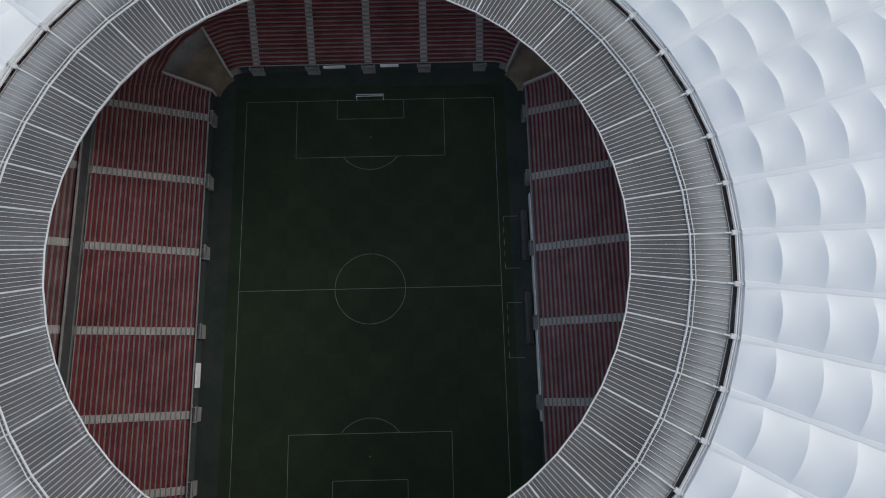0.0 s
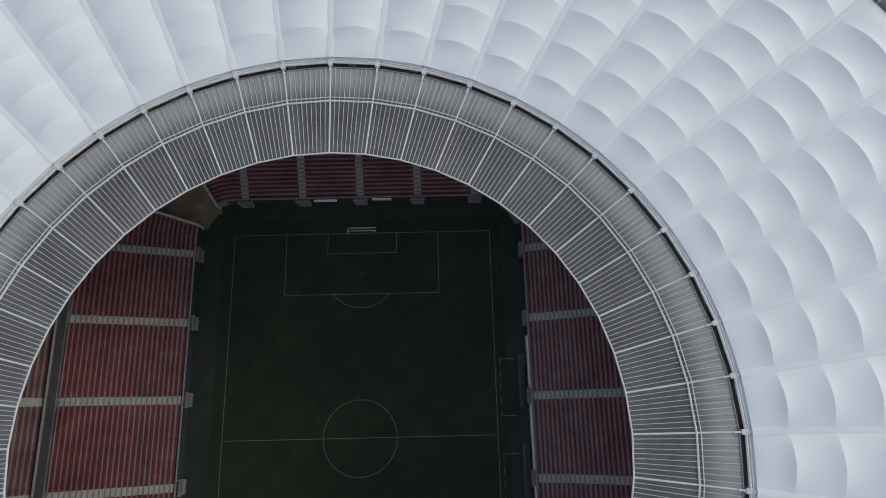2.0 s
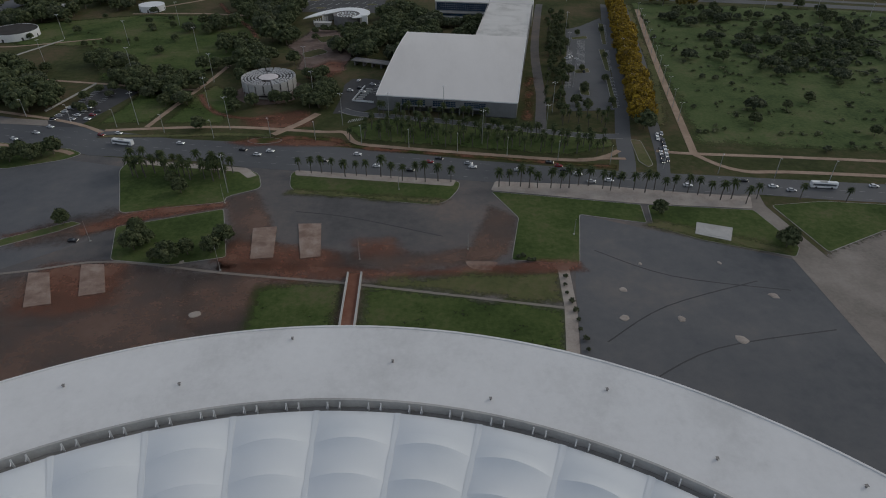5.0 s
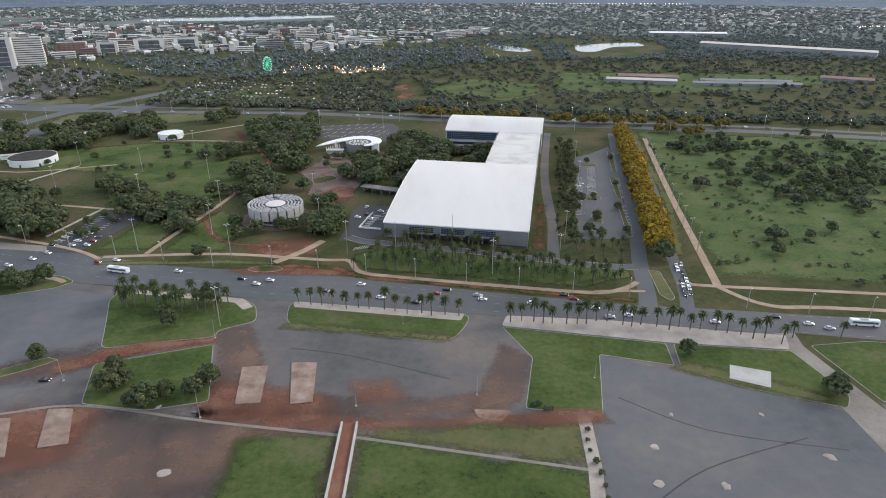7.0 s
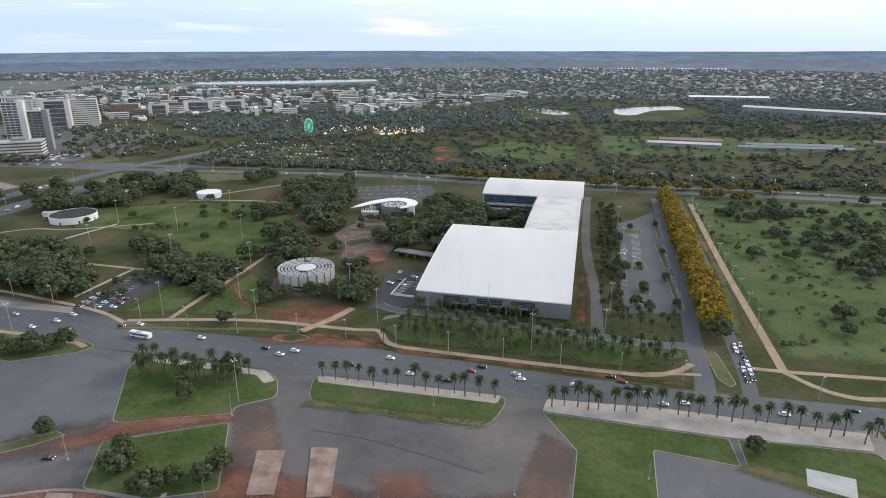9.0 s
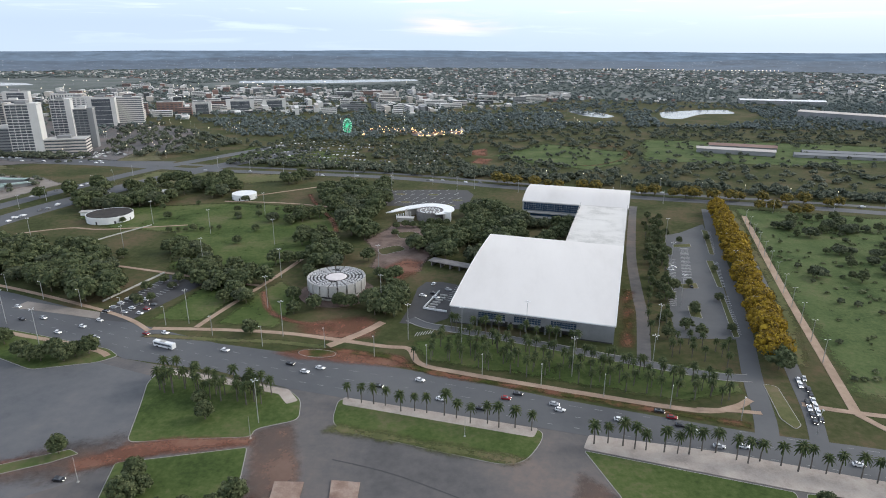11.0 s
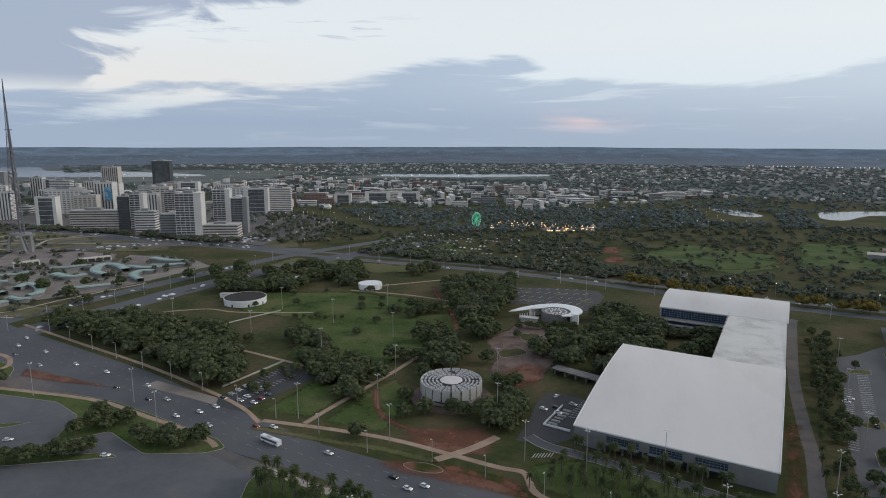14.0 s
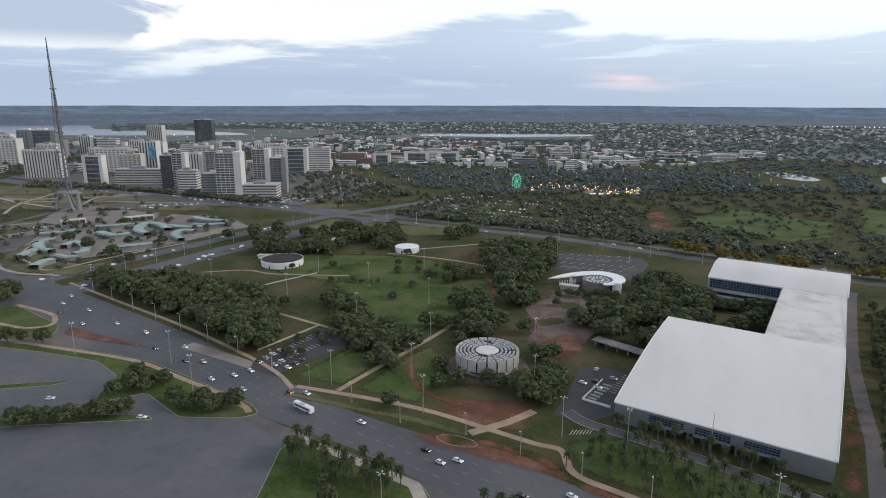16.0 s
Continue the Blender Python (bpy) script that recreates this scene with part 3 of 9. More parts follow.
def s_side(side, v):
    """Where along the outline a place on a side lies: v metres from the side's middle."""
    start = {"e": 0.0, "n": 116.0, "w": 197.6, "s": 313.6}[side]
    half = 51.0 if side in "ew" else 33.8
    return (start + half + v) / REF_LEN


def terrace(name, d0, z0, rows, run, rise, s0, s1, first=0, seat="seat"):
    """Stepped seating between two places along the outline; returns the thing."""
    ob = empty(name)
    n = max(3, int(abs(s1 - s0) * REF_LEN / 3.0))
    V, F = [], []
    SV, SF = [], []

    def strip(Vl, Fl, prof):
        base = len(Vl)
        m = len(prof)
        for i in range(n + 1):
            s = s0 + (s1 - s0) * i / n
            for d, z in prof:
                x, y = bowl_point(d, s)
                Vl.append((CX + x, CY + y, z))
        for i in range(n):
            for k in range(m - 1):
                a = base + i * m + k
                Fl.append((a, a + m, a + m + 1, a + 1))

    prof = []
    if first == 0:
        prof.append((d0, ZP))
    else:
        prof.append((d0 + first * run, ZP))
    for k in range(first, rows):
        prof.append((d0 + k * run, z0 + k * rise))
        prof.append((d0 + (k + 1) * run, z0 + k * rise))
    prof.append((d0 + rows * run, z0 + rows * rise + 0.6))
    strip(V, F, prof)
    raw("steps", V, F, M["tread"], ob)
    for k in range(first, rows):
        zb = z0 + k * rise
        da = d0 + k * run
        strip(SV, SF, [(da + 0.54 * run, zb), (da + 0.51 * run, zb + 0.40), (da + 0.86 * run, zb + 0.42), (da + 0.90 * run, zb + 0.66), (da + 0.98 * run, zb + 0.64), (da + 0.96 * run, zb)])
    tagged(raw("seating", SV, SF, M[seat], ob, "rows of red plastic seats"), kind="stuff")
    return ob


M["tread"] = mat("stand_concrete", [(0.14, 0.13, 0.125), (0.19, 0.18, 0.175), (0.24, 0.23, 0.22)], 0.2, 0.9, fine=0.5)
M["sandy"] = mat("sandy_ramp", [(0.13, 0.095, 0.065), (0.19, 0.145, 0.105), (0.25, 0.20, 0.155)], 0.25, 0.9, fine=0.6)
M["frontwall"] = mat("dark_front_wall", [(0.022, 0.030, 0.030), (0.04, 0.05, 0.05)], 0.3, 0.8, fine=0.5)
M["landing"] = mat("landing_concrete", [(0.20, 0.195, 0.19), (0.26, 0.255, 0.25)], 0.4, 0.9, fine=0.5)
M["stair"] = mat("stair_concrete", [(0.30, 0.29, 0.275), (0.38, 0.37, 0.35)], 0.4, 0.9, fine=0.5)
D1, Z1, ROWS1, RUN1, RISE1 = 0.0, -10.9, 23, 1.01, 0.50
D2, Z2, ROWS2, RUN2, RISE2 = 24.6, 3.6, 30, 0.95, 0.62


def aisle_stair(name, d0, z0, rows, run, rise, s, half=0.95):
    """A pale stair between two blocks of seats."""
    x0, y0 = bowl_point(d0, s)
    x1, y1 = bowl_point(d0 + rows * run, s)
    d = Vector((x1 - x0, y1 - y0)).normalized()
    t = Vector((-d.y, d.x))
    bm = bmesh.new()
    m = Matrix(((d.x, t.x, 0, CX + x0), (d.y, t.y, 0, CY + y0), (0, 0, 1, 0), (0, 0, 0, 1)))
    prev = None
    for k in range(rows * 2):
        zt = z0 + (k // 2) * rise + (0.55 * rise if k % 2 else 0.06) + 0.1
        for x in (k * run / 2, (k + 1) * run / 2):
            row = [bm.verts.new(m @ Vector((x, y, z))) for y, z in ((-half, zt - 0.8), (-half, zt), (half, zt), (half, zt - 0.8))]
            if prev:
                for i in range(3):
                    bm.faces.new((prev[i], prev[i + 1], row[i + 1], row[i]))
            prev = row
    ob = obj(name, bm, M["stair"])
    return ob, m


def build_bowl():
    sides = [("e", [-49.3, -31.0, -11.5, 7.6, 26.8, 45.0]), ("n", [-30.6, -15.3, 0, 15.3, 30.6]),
             ("w", [-45.4, -27.4, -8.4, 11.8, 32.0, 49.3]), ("s", [-30.6, -15.3, 0, 15.3, 30.6])]
    cuts = [s_side(side, v) for side, vs in sides for v in vs]
    for i, s in enumerate(cuts):
        e = cuts[(i + 1) % len(cuts)] + (1 if i == len(cuts) - 1 else 0)
        g = 0.95 / REF_LEN
        corner = (e - s) * REF_LEN > 20.8
        if not corner:
            tagged(terrace("lower_stand", D1, Z1, ROWS1, RUN1, RISE1, s + g, e - g), "block of red seats on concrete steps beside the pitch", "stand", "blocks of the lower stand")
        else:
            q = (e - s)
            tagged(terrace("lower_stand", D1, Z1, ROWS1, RUN1, RISE1, s + g, s + q * 0.34), "wedge of red seats on concrete steps at a corner", "stand", "blocks of the lower stand")
            tagged(terrace("lower_stand", D1, Z1, ROWS1, RUN1, RISE1, s + q * 0.66, e - g), "wedge of red seats on concrete steps at a corner", "stand", "blocks of the lower stand")
            tagged(terrace("lower_stand", D1, Z1, ROWS1, RUN1, RISE1, s + q * 0.34, s + q * 0.66, first=11), "upper rows of red seats over a corner entrance", "stand", "blocks of the lower stand")
            V, F = [], []
            for i in range(9):
                for d, z in ((-1.5, ZP + 0.02), (3.0, ZP + 0.05), (11.3, ZP + 1.6)):
                    x, y = bowl_point(d, s + q * (0.34 + 0.32 * i / 8))
                    V.append((CX + x, CY + y, z))
            F = [(3 * i + k, 3 * i + 3 + k, 3 * i + 4 + k, 3 * i + 1 + k) for i in range(8) for k in range(2)]
            tagged(raw("entrance_ramp", V, F, M["sandy"]), "sandy brown ramp of a corner entrance", "ramp", "entrance ramps")
            for f in (0.34, 0.66):
                sv = s + q * f
                bm = bmesh.new()
                A = bowl_point(-0.4, sv)
                B = bowl_point(D1 + 11 * RUN1, sv)
                a, b = Vector((CX + A[0], CY + A[1])), Vector((CX + B[0], CY + B[1]))
                d = (b - a).normalized()
                t = Vector((-d.y, d.x)) * 0.3
                low = [bm.verts.new((*(p + o), ZP)) for p, o in ((a, -t), (b, -t), (b, t), (a, t))]
                top = [bm.verts.new((*(p + o), z)) for p, o, z in ((a, -t, Z1 + 1.0), (b, -t, Z1 + 11 * RISE1 + 1.0), (b, t, Z1 + 11 * RISE1 + 1.0), (a, t, Z1 + 1.0))]
                for k in range(4):
                    bm.faces.new((low[k], low[(k + 1) % 4], top[(k + 1) % 4], top[k]))
                bm.faces.new(top)
                tagged(obj("entrance_wall", bm, M["stair"]), "sloping pale concrete wall beside a corner entrance", "wall", "entrance walls")
        tagged(terrace("upper_stand", D2, Z2, ROWS2, RUN2, RISE2, s + g, e - g, seat="seat_shaded"), "block of red seats in the upper stand under the roof", "stand", "blocks of the upper stand")
        st, m = aisle_stair("aisle_stair", D1, Z1, ROWS1, RUN1, RISE1, s)
        tagged(st, "straight pale concrete stair between blocks of red seats", "stair", "aisle stairs")
        # dull strips paint in the step shading that the relief alone lacks
        bm = bmesh.new()
        for k in range(ROWS1):
            zt = Z1 + k * RISE1 + 0.17
            box(bm, (k + 0.06) * RUN1, -0.9, zt, (k + 0.40) * RUN1, 0.9, zt + 0.02, m)
        part("worn_tread", bm, M["tread"], st, "dull strips painting shade on the steps")
        st, m2 = aisle_stair("aisle_stair", D2, Z2, ROWS2, RUN2, RISE2, s)
        tagged(st, "pale concrete stair in the upper stand", "stair", "aisle stairs")
        bm = bmesh.new()
        box(bm, -1.15, -1.7, ZP, 0.15, 1.7, Z1 + 0.15, m)
        box(bm, -1.15, -1.95, Z1 - 0.3, -1.0, 1.95, Z1 + 0.9, m)
        box(bm, -1.0, -1.82, Z1 - 0.3, 0.0, -1.68, Z1 + 0.9, m)
        box(bm, -1.0, 1.68, Z1 - 0.3, 0.0, 1.82, Z1 + 0.9, m)
        tagged(obj("stair_landing", bm, M["landing"]), "small grey walled landing at the foot of an aisle", "landing", "stair landings")
    # front parapet, cross aisle and the upper tier's front wall
    for nm, d, z0, z1, w, mt, lab in (("front_parapet", -0.25, ZP, Z1 + 0.70, 0.22, "frontwall", "dark green-grey wall in front of the lower stand"),
                                      ("front_rail", -0.28, Z1 + 0.70, Z1 + 0.82, 0.34, "landing", "thin pale coping on the wall before the stand"),
                                      ("upper_parapet", 24.3, -0.6, Z2 + 0.5, 0.28, "dark", "dark concrete front wall of the upper stand"),
                                      ("upper_rail", 24.1, Z2 + 0.5, Z2 + 1.0, 0.3, "landing", "thin pale rail on the front wall of the upper stand"),
                                      ("back_wall", 53.5, -10, Z2 + 24, 0.6, "tread", "plain concrete wall behind the upper stand")):
        V, F = [], []
        n = 160
        for i in range(n):
            for dd, z in ((d, z0), (d, z1), (d + w, z1), (d + w, z0)):
                x, y = bowl_point(dd, i / n)
                V.append((CX + x, CY + y, z))
        for i in range(n):
            j = (i + 1) % n
            if nm in ("front_parapet", "front_rail"):
                x, y = bowl_point(0, (i + 0.5) / n)
                if abs(x) > 36.5 and abs(y) > 53.5:
                    continue
            for k in range(3):
                F.append((i * 4 + k, i * 4 + k + 1, j * 4 + k + 1, j * 4 + k))
        tagged(raw(nm, V, F, M[mt]), lab, "wall", kind="structure")
    V, F = [], []
    n = 160
    for i in range(n):
        for dd in (D1 + ROWS1 * RUN1 - 0.1, 25.0):
            x, y = bowl_point(dd, i / n)
            V.append((CX + x, CY + y, Z1 + ROWS1 * RISE1 + 0.1))
    for i in range(n):
        j = (i + 1) % n
        F.append((i * 2, j * 2, j * 2 + 1, i * 2 + 1))
    tagged(raw("cross_aisle", V, F, M["tread"]), "dull grey narrow walkway between the two stands", "walkway", kind="structure")


def pitch_lines():
    """White markings of a football pitch, 105 by 68."""
    bm = bmesh.new()
    z, w = ZP + 0.03, 0.055

    def seg(x0, y0, x1, y1):
        d = Vector((x1 - x0, y1 - y0)).normalized()
        n = Vector((-d.y, d.x)) * w
        vs = [bm.verts.new((x, y, z)) for x, y in ((x0 + n.x, y0 + n.y), (x0 - n.x, y0 - n.y), (x1 - n.x, y1 - n.y), (x1 + n.x, y1 + n.y))]
        bm.faces.new(vs)

    def arc(cx, cy, r, a0, a1, n=48):
        for i in range(n):
            a, b = a0 + (a1 - a0) * i / n, a0 + (a1 - a0) * (i + 1) / n
            seg(cx + r * math.cos(a), cy + r * math.sin(a), cx + r * math.cos(b), cy + r * math.sin(b))

    for sx in (-34, 34):
        seg(sx, -52.5, sx, 52.5)
    for y in (-52.5, 0, 52.5):
        seg(-34, y, 34, y)
    for s in (-1, 1):
        for hw, dep in ((20.16, 16.5), (9.16, 5.5)):
            seg(-hw, s * 52.5, -hw, s * (52.5 - dep))
            seg(hw, s * 52.5, hw, s * (52.5 - dep))
            seg(-hw, s * (52.5 - dep), hw, s * (52.5 - dep))
        b = math.acos(5.5 / 9.15)
        m = -s * math.pi / 2
        arc(0, s * 41.5, 9.15, m - b, m + b, 24)
        arc(0, s * 41.5, 0.15, 0, 2 * math.pi, 8)
    arc(0, 0, 9.15, 0, 2 * math.pi, 64)
    # technical areas by the touchline
    for y0, y1 in ((4.5, 18.5), (-18.5, -4.5)):
        n = 9
        for i in range(n):
            if i % 2 == 0:
                a, b = y0 + (y1 - y0) * i / n, y0 + (y1 - y0) * (i + 1) / n
                seg(35.2, a, 35.2, b)
        seg(35.2, y0, 39.0, y0)
        seg(35.2, y1, 39.0, y1)
    return tagged(obj("pitch_markings", bm, M["pitchpaint"]), "thin white lines of a football pitch on dark turf", "markings", kind="structure")


def build_pitch():
    bm = bmesh.new()
    prism(bm, [(-64, -80), (64, -80), (64, 84), (-64, 84)], ZP - 0.5, ZP - 0.02)
    tagged(obj("pitch_surround", bm, M["surround"]), "dark green and black surround of the pitch", "ground", kind="structure")
    bm = bmesh.new()
    prism(bm, [(-37, -56.5), (37, -56.5), (37, 56.5), (-37, 56.5)], ZP - 0.3, ZP)
    tagged(obj("pitch_turf", bm, M["pitch"]), "mown green turf in faint squares, coloured darker for roof shade", "pitch", kind="structure")
    pitch_lines()
    for s in (-1, 1):
        g = tagged(empty("goal", pose(0, s * 52.5, ZP, 0, 0, 0 if s > 0 else 180)), "white football goal with a net on the goal line", "goal", "goals")
        for nm, a, b in (("post", (-3.66, 0, 0), (-3.66, 0, 2.44)), ("post", (3.66, 0, 0), (3.66, 0, 2.44)), ("crossbar", (-3.72, 0, 2.44), (3.72, 0, 2.44)),
                         ("net_bar", (-3.66, 1.6, 0.05), (3.66, 1.6, 0.05))):
            bm = bmesh.new()
            tube(bm, a, b, 0.09 if nm != "net_bar" else 0.03, n=6)
            part(nm, bm, M["white"], g)
        bm = bmesh.new()
        for i in range(13):
            x = -3.66 + 7.32 * i / 12
            tube(bm, (x, 0, 2.44), (x, 0.7, 2.3), 0.012, n=3)
            tube(bm, (x, 0.7, 2.3), (x, 1.6, 0.05), 0.012, n=3)
        for i in range(6):
            t = i / 5
            tube(bm, (-3.66, 0.7 + 0.9 * t, 2.3 - 2.25 * t), (3.66, 0.7 + 0.9 * t, 2.3 - 2.25 * t), 0.012, n=3)
        part("net", bm, M["white"], g)
    # team benches and the white board along the east touchline
    for y in (13.0, -8.5):
        b = tagged(empty("team_bench", pose(40.6, y, ZP - 0.02)), "dark covered team bench beside the touchline", "bench", "team benches")
        bm = bmesh.new()
        box(bm, -0.9, -6.5, 0, 0.9, 6.5, 0.45)
        part("seat", bm, M["dark"], b)
        bm = bmesh.new()
        for k in range(6):
            a0, a1 = math.pi / 2 * k / 6, math.pi / 2 * (k + 1) / 6
            vs = [bm.verts.new((1.0 - 2.0 * (1 - math.cos(a)) , y2, 0.3 + 1.9 * math.sin(a))) for a in (a0, a1) for y2 in (-6.6, 6.6)]
            bm.faces.new((vs[0], vs[1], vs[3], vs[2]))
        part("canopy", bm, M["dark"], b)
    bm = bmesh.new()
    box(bm, 42.05, -34, ZP, 42.5, 24, ZP + 2.9)
    tagged(obj("perimeter_board", bm, M["white"]), "long white board in front of the stand", "board")
    for x, y, w in ((-9.5, 59.3, 6.0), (5.5, 59.4, 5.0)):
        bm = bmesh.new()
        box(bm, x - w / 2, y + CY - 0.25, Z1, x + w / 2, y + CY + 0.05, Z1 + 1.1)
        tagged(obj("banner", bm, M["white"]), "short white banner on the front wall of the stand", "banner", "banners")
    bm = bmesh.new()
    box(bm, -42.6, -24, ZP + 1.2, -42.2, -18, ZP + 3.6)
    tagged(obj("banner", bm, M["white"]), "short white banner on the front wall of the stand", "banner", "banners")


M["surround"] = mat("pitch_surround", [(0.010, 0.018, 0.014), (0.016, 0.026, 0.020), (0.03, 0.03, 0.026)], 0.12, 0.9, fine=0.5)
# gutter floor coloured dark to carry the shade deep in the gap
M["darkgutter"] = mat("wet_dark_gutter", [(0.055, 0.053, 0.05), (0.10, 0.096, 0.09)], 0.3, 0.7, fine=0.5)
M["gutter"] = mat("gutter_metal", [(0.20, 0.19, 0.175), (0.28, 0.265, 0.25)], 0.3, 0.7, fine=0.5)
concrete_ring()
for i in range(14):
    a = radians(28 + 9.3 * i)
    bm = bmesh.new()
    tube(bm, (0, 0, -0.1), (0, 0, 0.5), 0.22, n=8)
    box(bm, -0.28, -0.28, 0.5, 0.28, 0.28, 0.62)
    v = tagged(obj("roof_vent", bm, M["gutter"]), "small dark vent on the concrete ring", "vent", "vents on the ring")
    r = 136 + (i * 7 % 17)
    v.matrix_basis = pose(*polar(r, a, Z_RING + (Z_EDGE - Z_RING) * (r - R_RING - 1.9) / (R_EDGE - R_RING - 1.9)))
gutter_pegs()
cloth_bay()
clear_bay()
build_bowl()
build_pitch()


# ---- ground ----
# far ground, its colour lifted towards grey to stand for distance haze
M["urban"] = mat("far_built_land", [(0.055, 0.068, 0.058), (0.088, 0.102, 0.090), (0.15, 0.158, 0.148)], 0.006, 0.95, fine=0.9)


def ground_sheet():
    """One sheet to the horizon with a pit where the stadium stands."""
    bm = bmesh.new()
    n = 96
    rings = [139.5, 220, 500, 900, 1250, 1900, 2600, 4950]
    V = [[bm.verts.new((CX + r * math.cos(2 * math.pi * i / n), CY + r * math.sin(2 * math.pi * i / n), 0)) for i in range(n)] for r in rings]
    for k, (a, b) in enumerate(zip(V, V[1:])):
        for i in range(n):
            j = (i + 1) % n
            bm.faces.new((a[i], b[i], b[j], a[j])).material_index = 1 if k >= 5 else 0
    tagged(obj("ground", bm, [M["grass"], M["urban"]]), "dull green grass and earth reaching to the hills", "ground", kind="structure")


def offset(pts, d):
    """The outline moved inwards by d metres."""
    area = sum(a[0] * b[1] - b[0] * a[1] for a, b in zip(pts, pts[1:] + pts[:1]))
    P = [Vector(p) for p in (pts if area > 0 else pts[::-1])]
    out = []
    for i, p in enumerate(P):
        a, b = (p - P[i - 1]).normalized(), (P[(i + 1) % len(P)] - p).normalized()
        n = Vector((-a.y - b.y, a.x + b.x))
        n = n.normalized() if n.length > 1e-6 else Vector((-a.y, a.x))
        c = max(0.5, n.dot(Vector((-a.y, a.x))))
        q = p + n * d / c
        out.append((q.x, q.y))
    return out


def patch(name, pts, m, z, label, category="ground", r=0.0):
    bm = bmesh.new()
    prism(bm, rounded(pts, r) if r else pts, -0.2, z)
    return tagged(obj(name, bm, M[m]), label, category, kind="structure")


SOFT = {}


def soft_material(m):
    """The cover's material, thinning out raggedly where the cover attribute falls to nothing."""
    if m in SOFT:
        return SOFT[m]
    k = M[m].copy()
    k.name = "ragged_" + M[m].name
    nt = k.node_tree
    N, L = nt.nodes.new, nt.links.new
    at = N("ShaderNodeAttribute")
    at.attribute_name = "cover"
    geo = N("ShaderNodeNewGeometry")
    total = at.outputs["Fac"]
    for scale, amount, detail in ((0.06, 1.3, 8), (0.5, 0.9, 5)):
        n = N("ShaderNodeTexNoise")
        n.inputs["Scale"].default_value = scale
        n.inputs["Detail"].default_value = detail
        n.inputs["Roughness"].default_value = 0.65
        L(geo.outputs["Position"], n.inputs["Vector"])
        a = N("ShaderNodeMath")
        a.operation = "MULTIPLY_ADD"
        a.inputs[1].default_value = amount
        L(n.outputs["Fac"], a.inputs[0])
        L(total, a.inputs[2])
        total = a.outputs[0]
    worn = N("ShaderNodeMapRange")
    worn.interpolation_type = "SMOOTHSTEP"
    worn.inputs["From Min"].default_value = 1.25
    worn.inputs["From Max"].default_value = 2.1
    worn.inputs["To Max"].default_value = 0.72 if m in ("dirt", "dust") else 1.0
    L(total, worn.inputs["Value"])
    rim = N("ShaderNodeMapRange")
    rim.interpolation_type = "SMOOTHSTEP"
    rim.inputs["From Max"].default_value = 0.35
    L(at.outputs["Fac"], rim.inputs["Value"])
    r = N("ShaderNodeMath")
    r.operation = "MULTIPLY"
    L(worn.outputs[0], r.inputs[0])
    L(rim.outputs[0], r.inputs[1])
    mx = N("ShaderNodeMixShader")
    L(r.outputs[0], mx.inputs[0])
    L(N("ShaderNodeBsdfTransparent").outputs[0], mx.inputs[1])
    L(nt.nodes["Principled BSDF"].outputs[0], mx.inputs[2])
    L(mx.outputs[0], nt.nodes["Material Output"].inputs[0])
    SOFT[m] = k
    return k


def soft(name, pts, m, z, label, category="ground", fade=4.0):
    """A cover of earth or grass without a hard edge, fading over some metres on both sides of its outline."""
    P = np.array(pts, float)
    lo, hi = P.min(0) - fade, P.max(0) + fade
    step = max(1.0, fade * 0.5, math.sqrt((hi - lo).prod() / 2600))
    nx, ny = int((hi[0] - lo[0]) / step) + 2, int((hi[1] - lo[1]) / step) + 2
    X, Y = np.meshgrid(lo[0] + step * np.arange(nx), lo[1] + step * np.arange(ny), indexing="ij")
    Q = np.stack([X.ravel(), Y.ravel()], 1)
    dist = np.full(len(Q), 1e9)
    hit = np.zeros(len(Q), bool)
    for a, b in zip(P, np.roll(P, -1, 0)):
        e = b - a
        t = np.clip(((Q - a) @ e) / max(1e-9, e @ e), 0, 1)
        dist = np.minimum(dist, np.hypot(*(Q - a - t[:, None] * e).T))
        if a[1] != b[1]:
            hit ^= ((a[1] > Q[:, 1]) != (b[1] > Q[:, 1])) & (Q[:, 0] < e[0] * (Q[:, 1] - a[1]) / e[1] + a[0])
    cover = np.clip(0.5 + np.where(hit, dist, -dist) / (2 * fade), 0, 1)
    F = []
    for i in range(nx - 1):
        for j in range(ny - 1):
            q = (i * ny + j, (i + 1) * ny + j, (i + 1) * ny + j + 1, i * ny + j + 1)
            if max(cover[k] for k in q) > 0:
                F.append(q)
    used = sorted({k for q in F for k in q})
    at = {k: i for i, k in enumerate(used)}
    ob = raw(name, [(*Q[k], z) for k in used], [tuple(at[k] for k in q) for q in F], soft_material(m))
    c = ob.data.attributes.new("cover", "FLOAT", "POINT")
    c.data.foreach_set("value", [cover[k] for k in used])
    return tagged(ob, label, category, kind="structure")


def soft_strip(name, pts, width, m, z, label, category="path", fade=1.5):
    Lf, Rt = ribbon(smooth_line(pts, 4), width)
    return soft(name, [tuple(p) for p in Lf] + [tuple(p) for p in Rt][::-1], m, z, label, category, fade)


def kerbed(name, pts, label, r=6.0, m="lawn"):
    """A raised bed with a stone kerb round it."""
    o = rounded(pts, r, 5)
    bm = bmesh.new()
    prism(bm, o, -0.2, 0.17)
    ob = tagged(obj(name, bm, M["kerb"]), label, "lawn", kind="structure")
    bm = bmesh.new()
    prism(bm, offset(o, 0.28), 0.1, 0.21)
    part("turf" if m == "lawn" else "bed", bm, M[m], ob)
    return ob


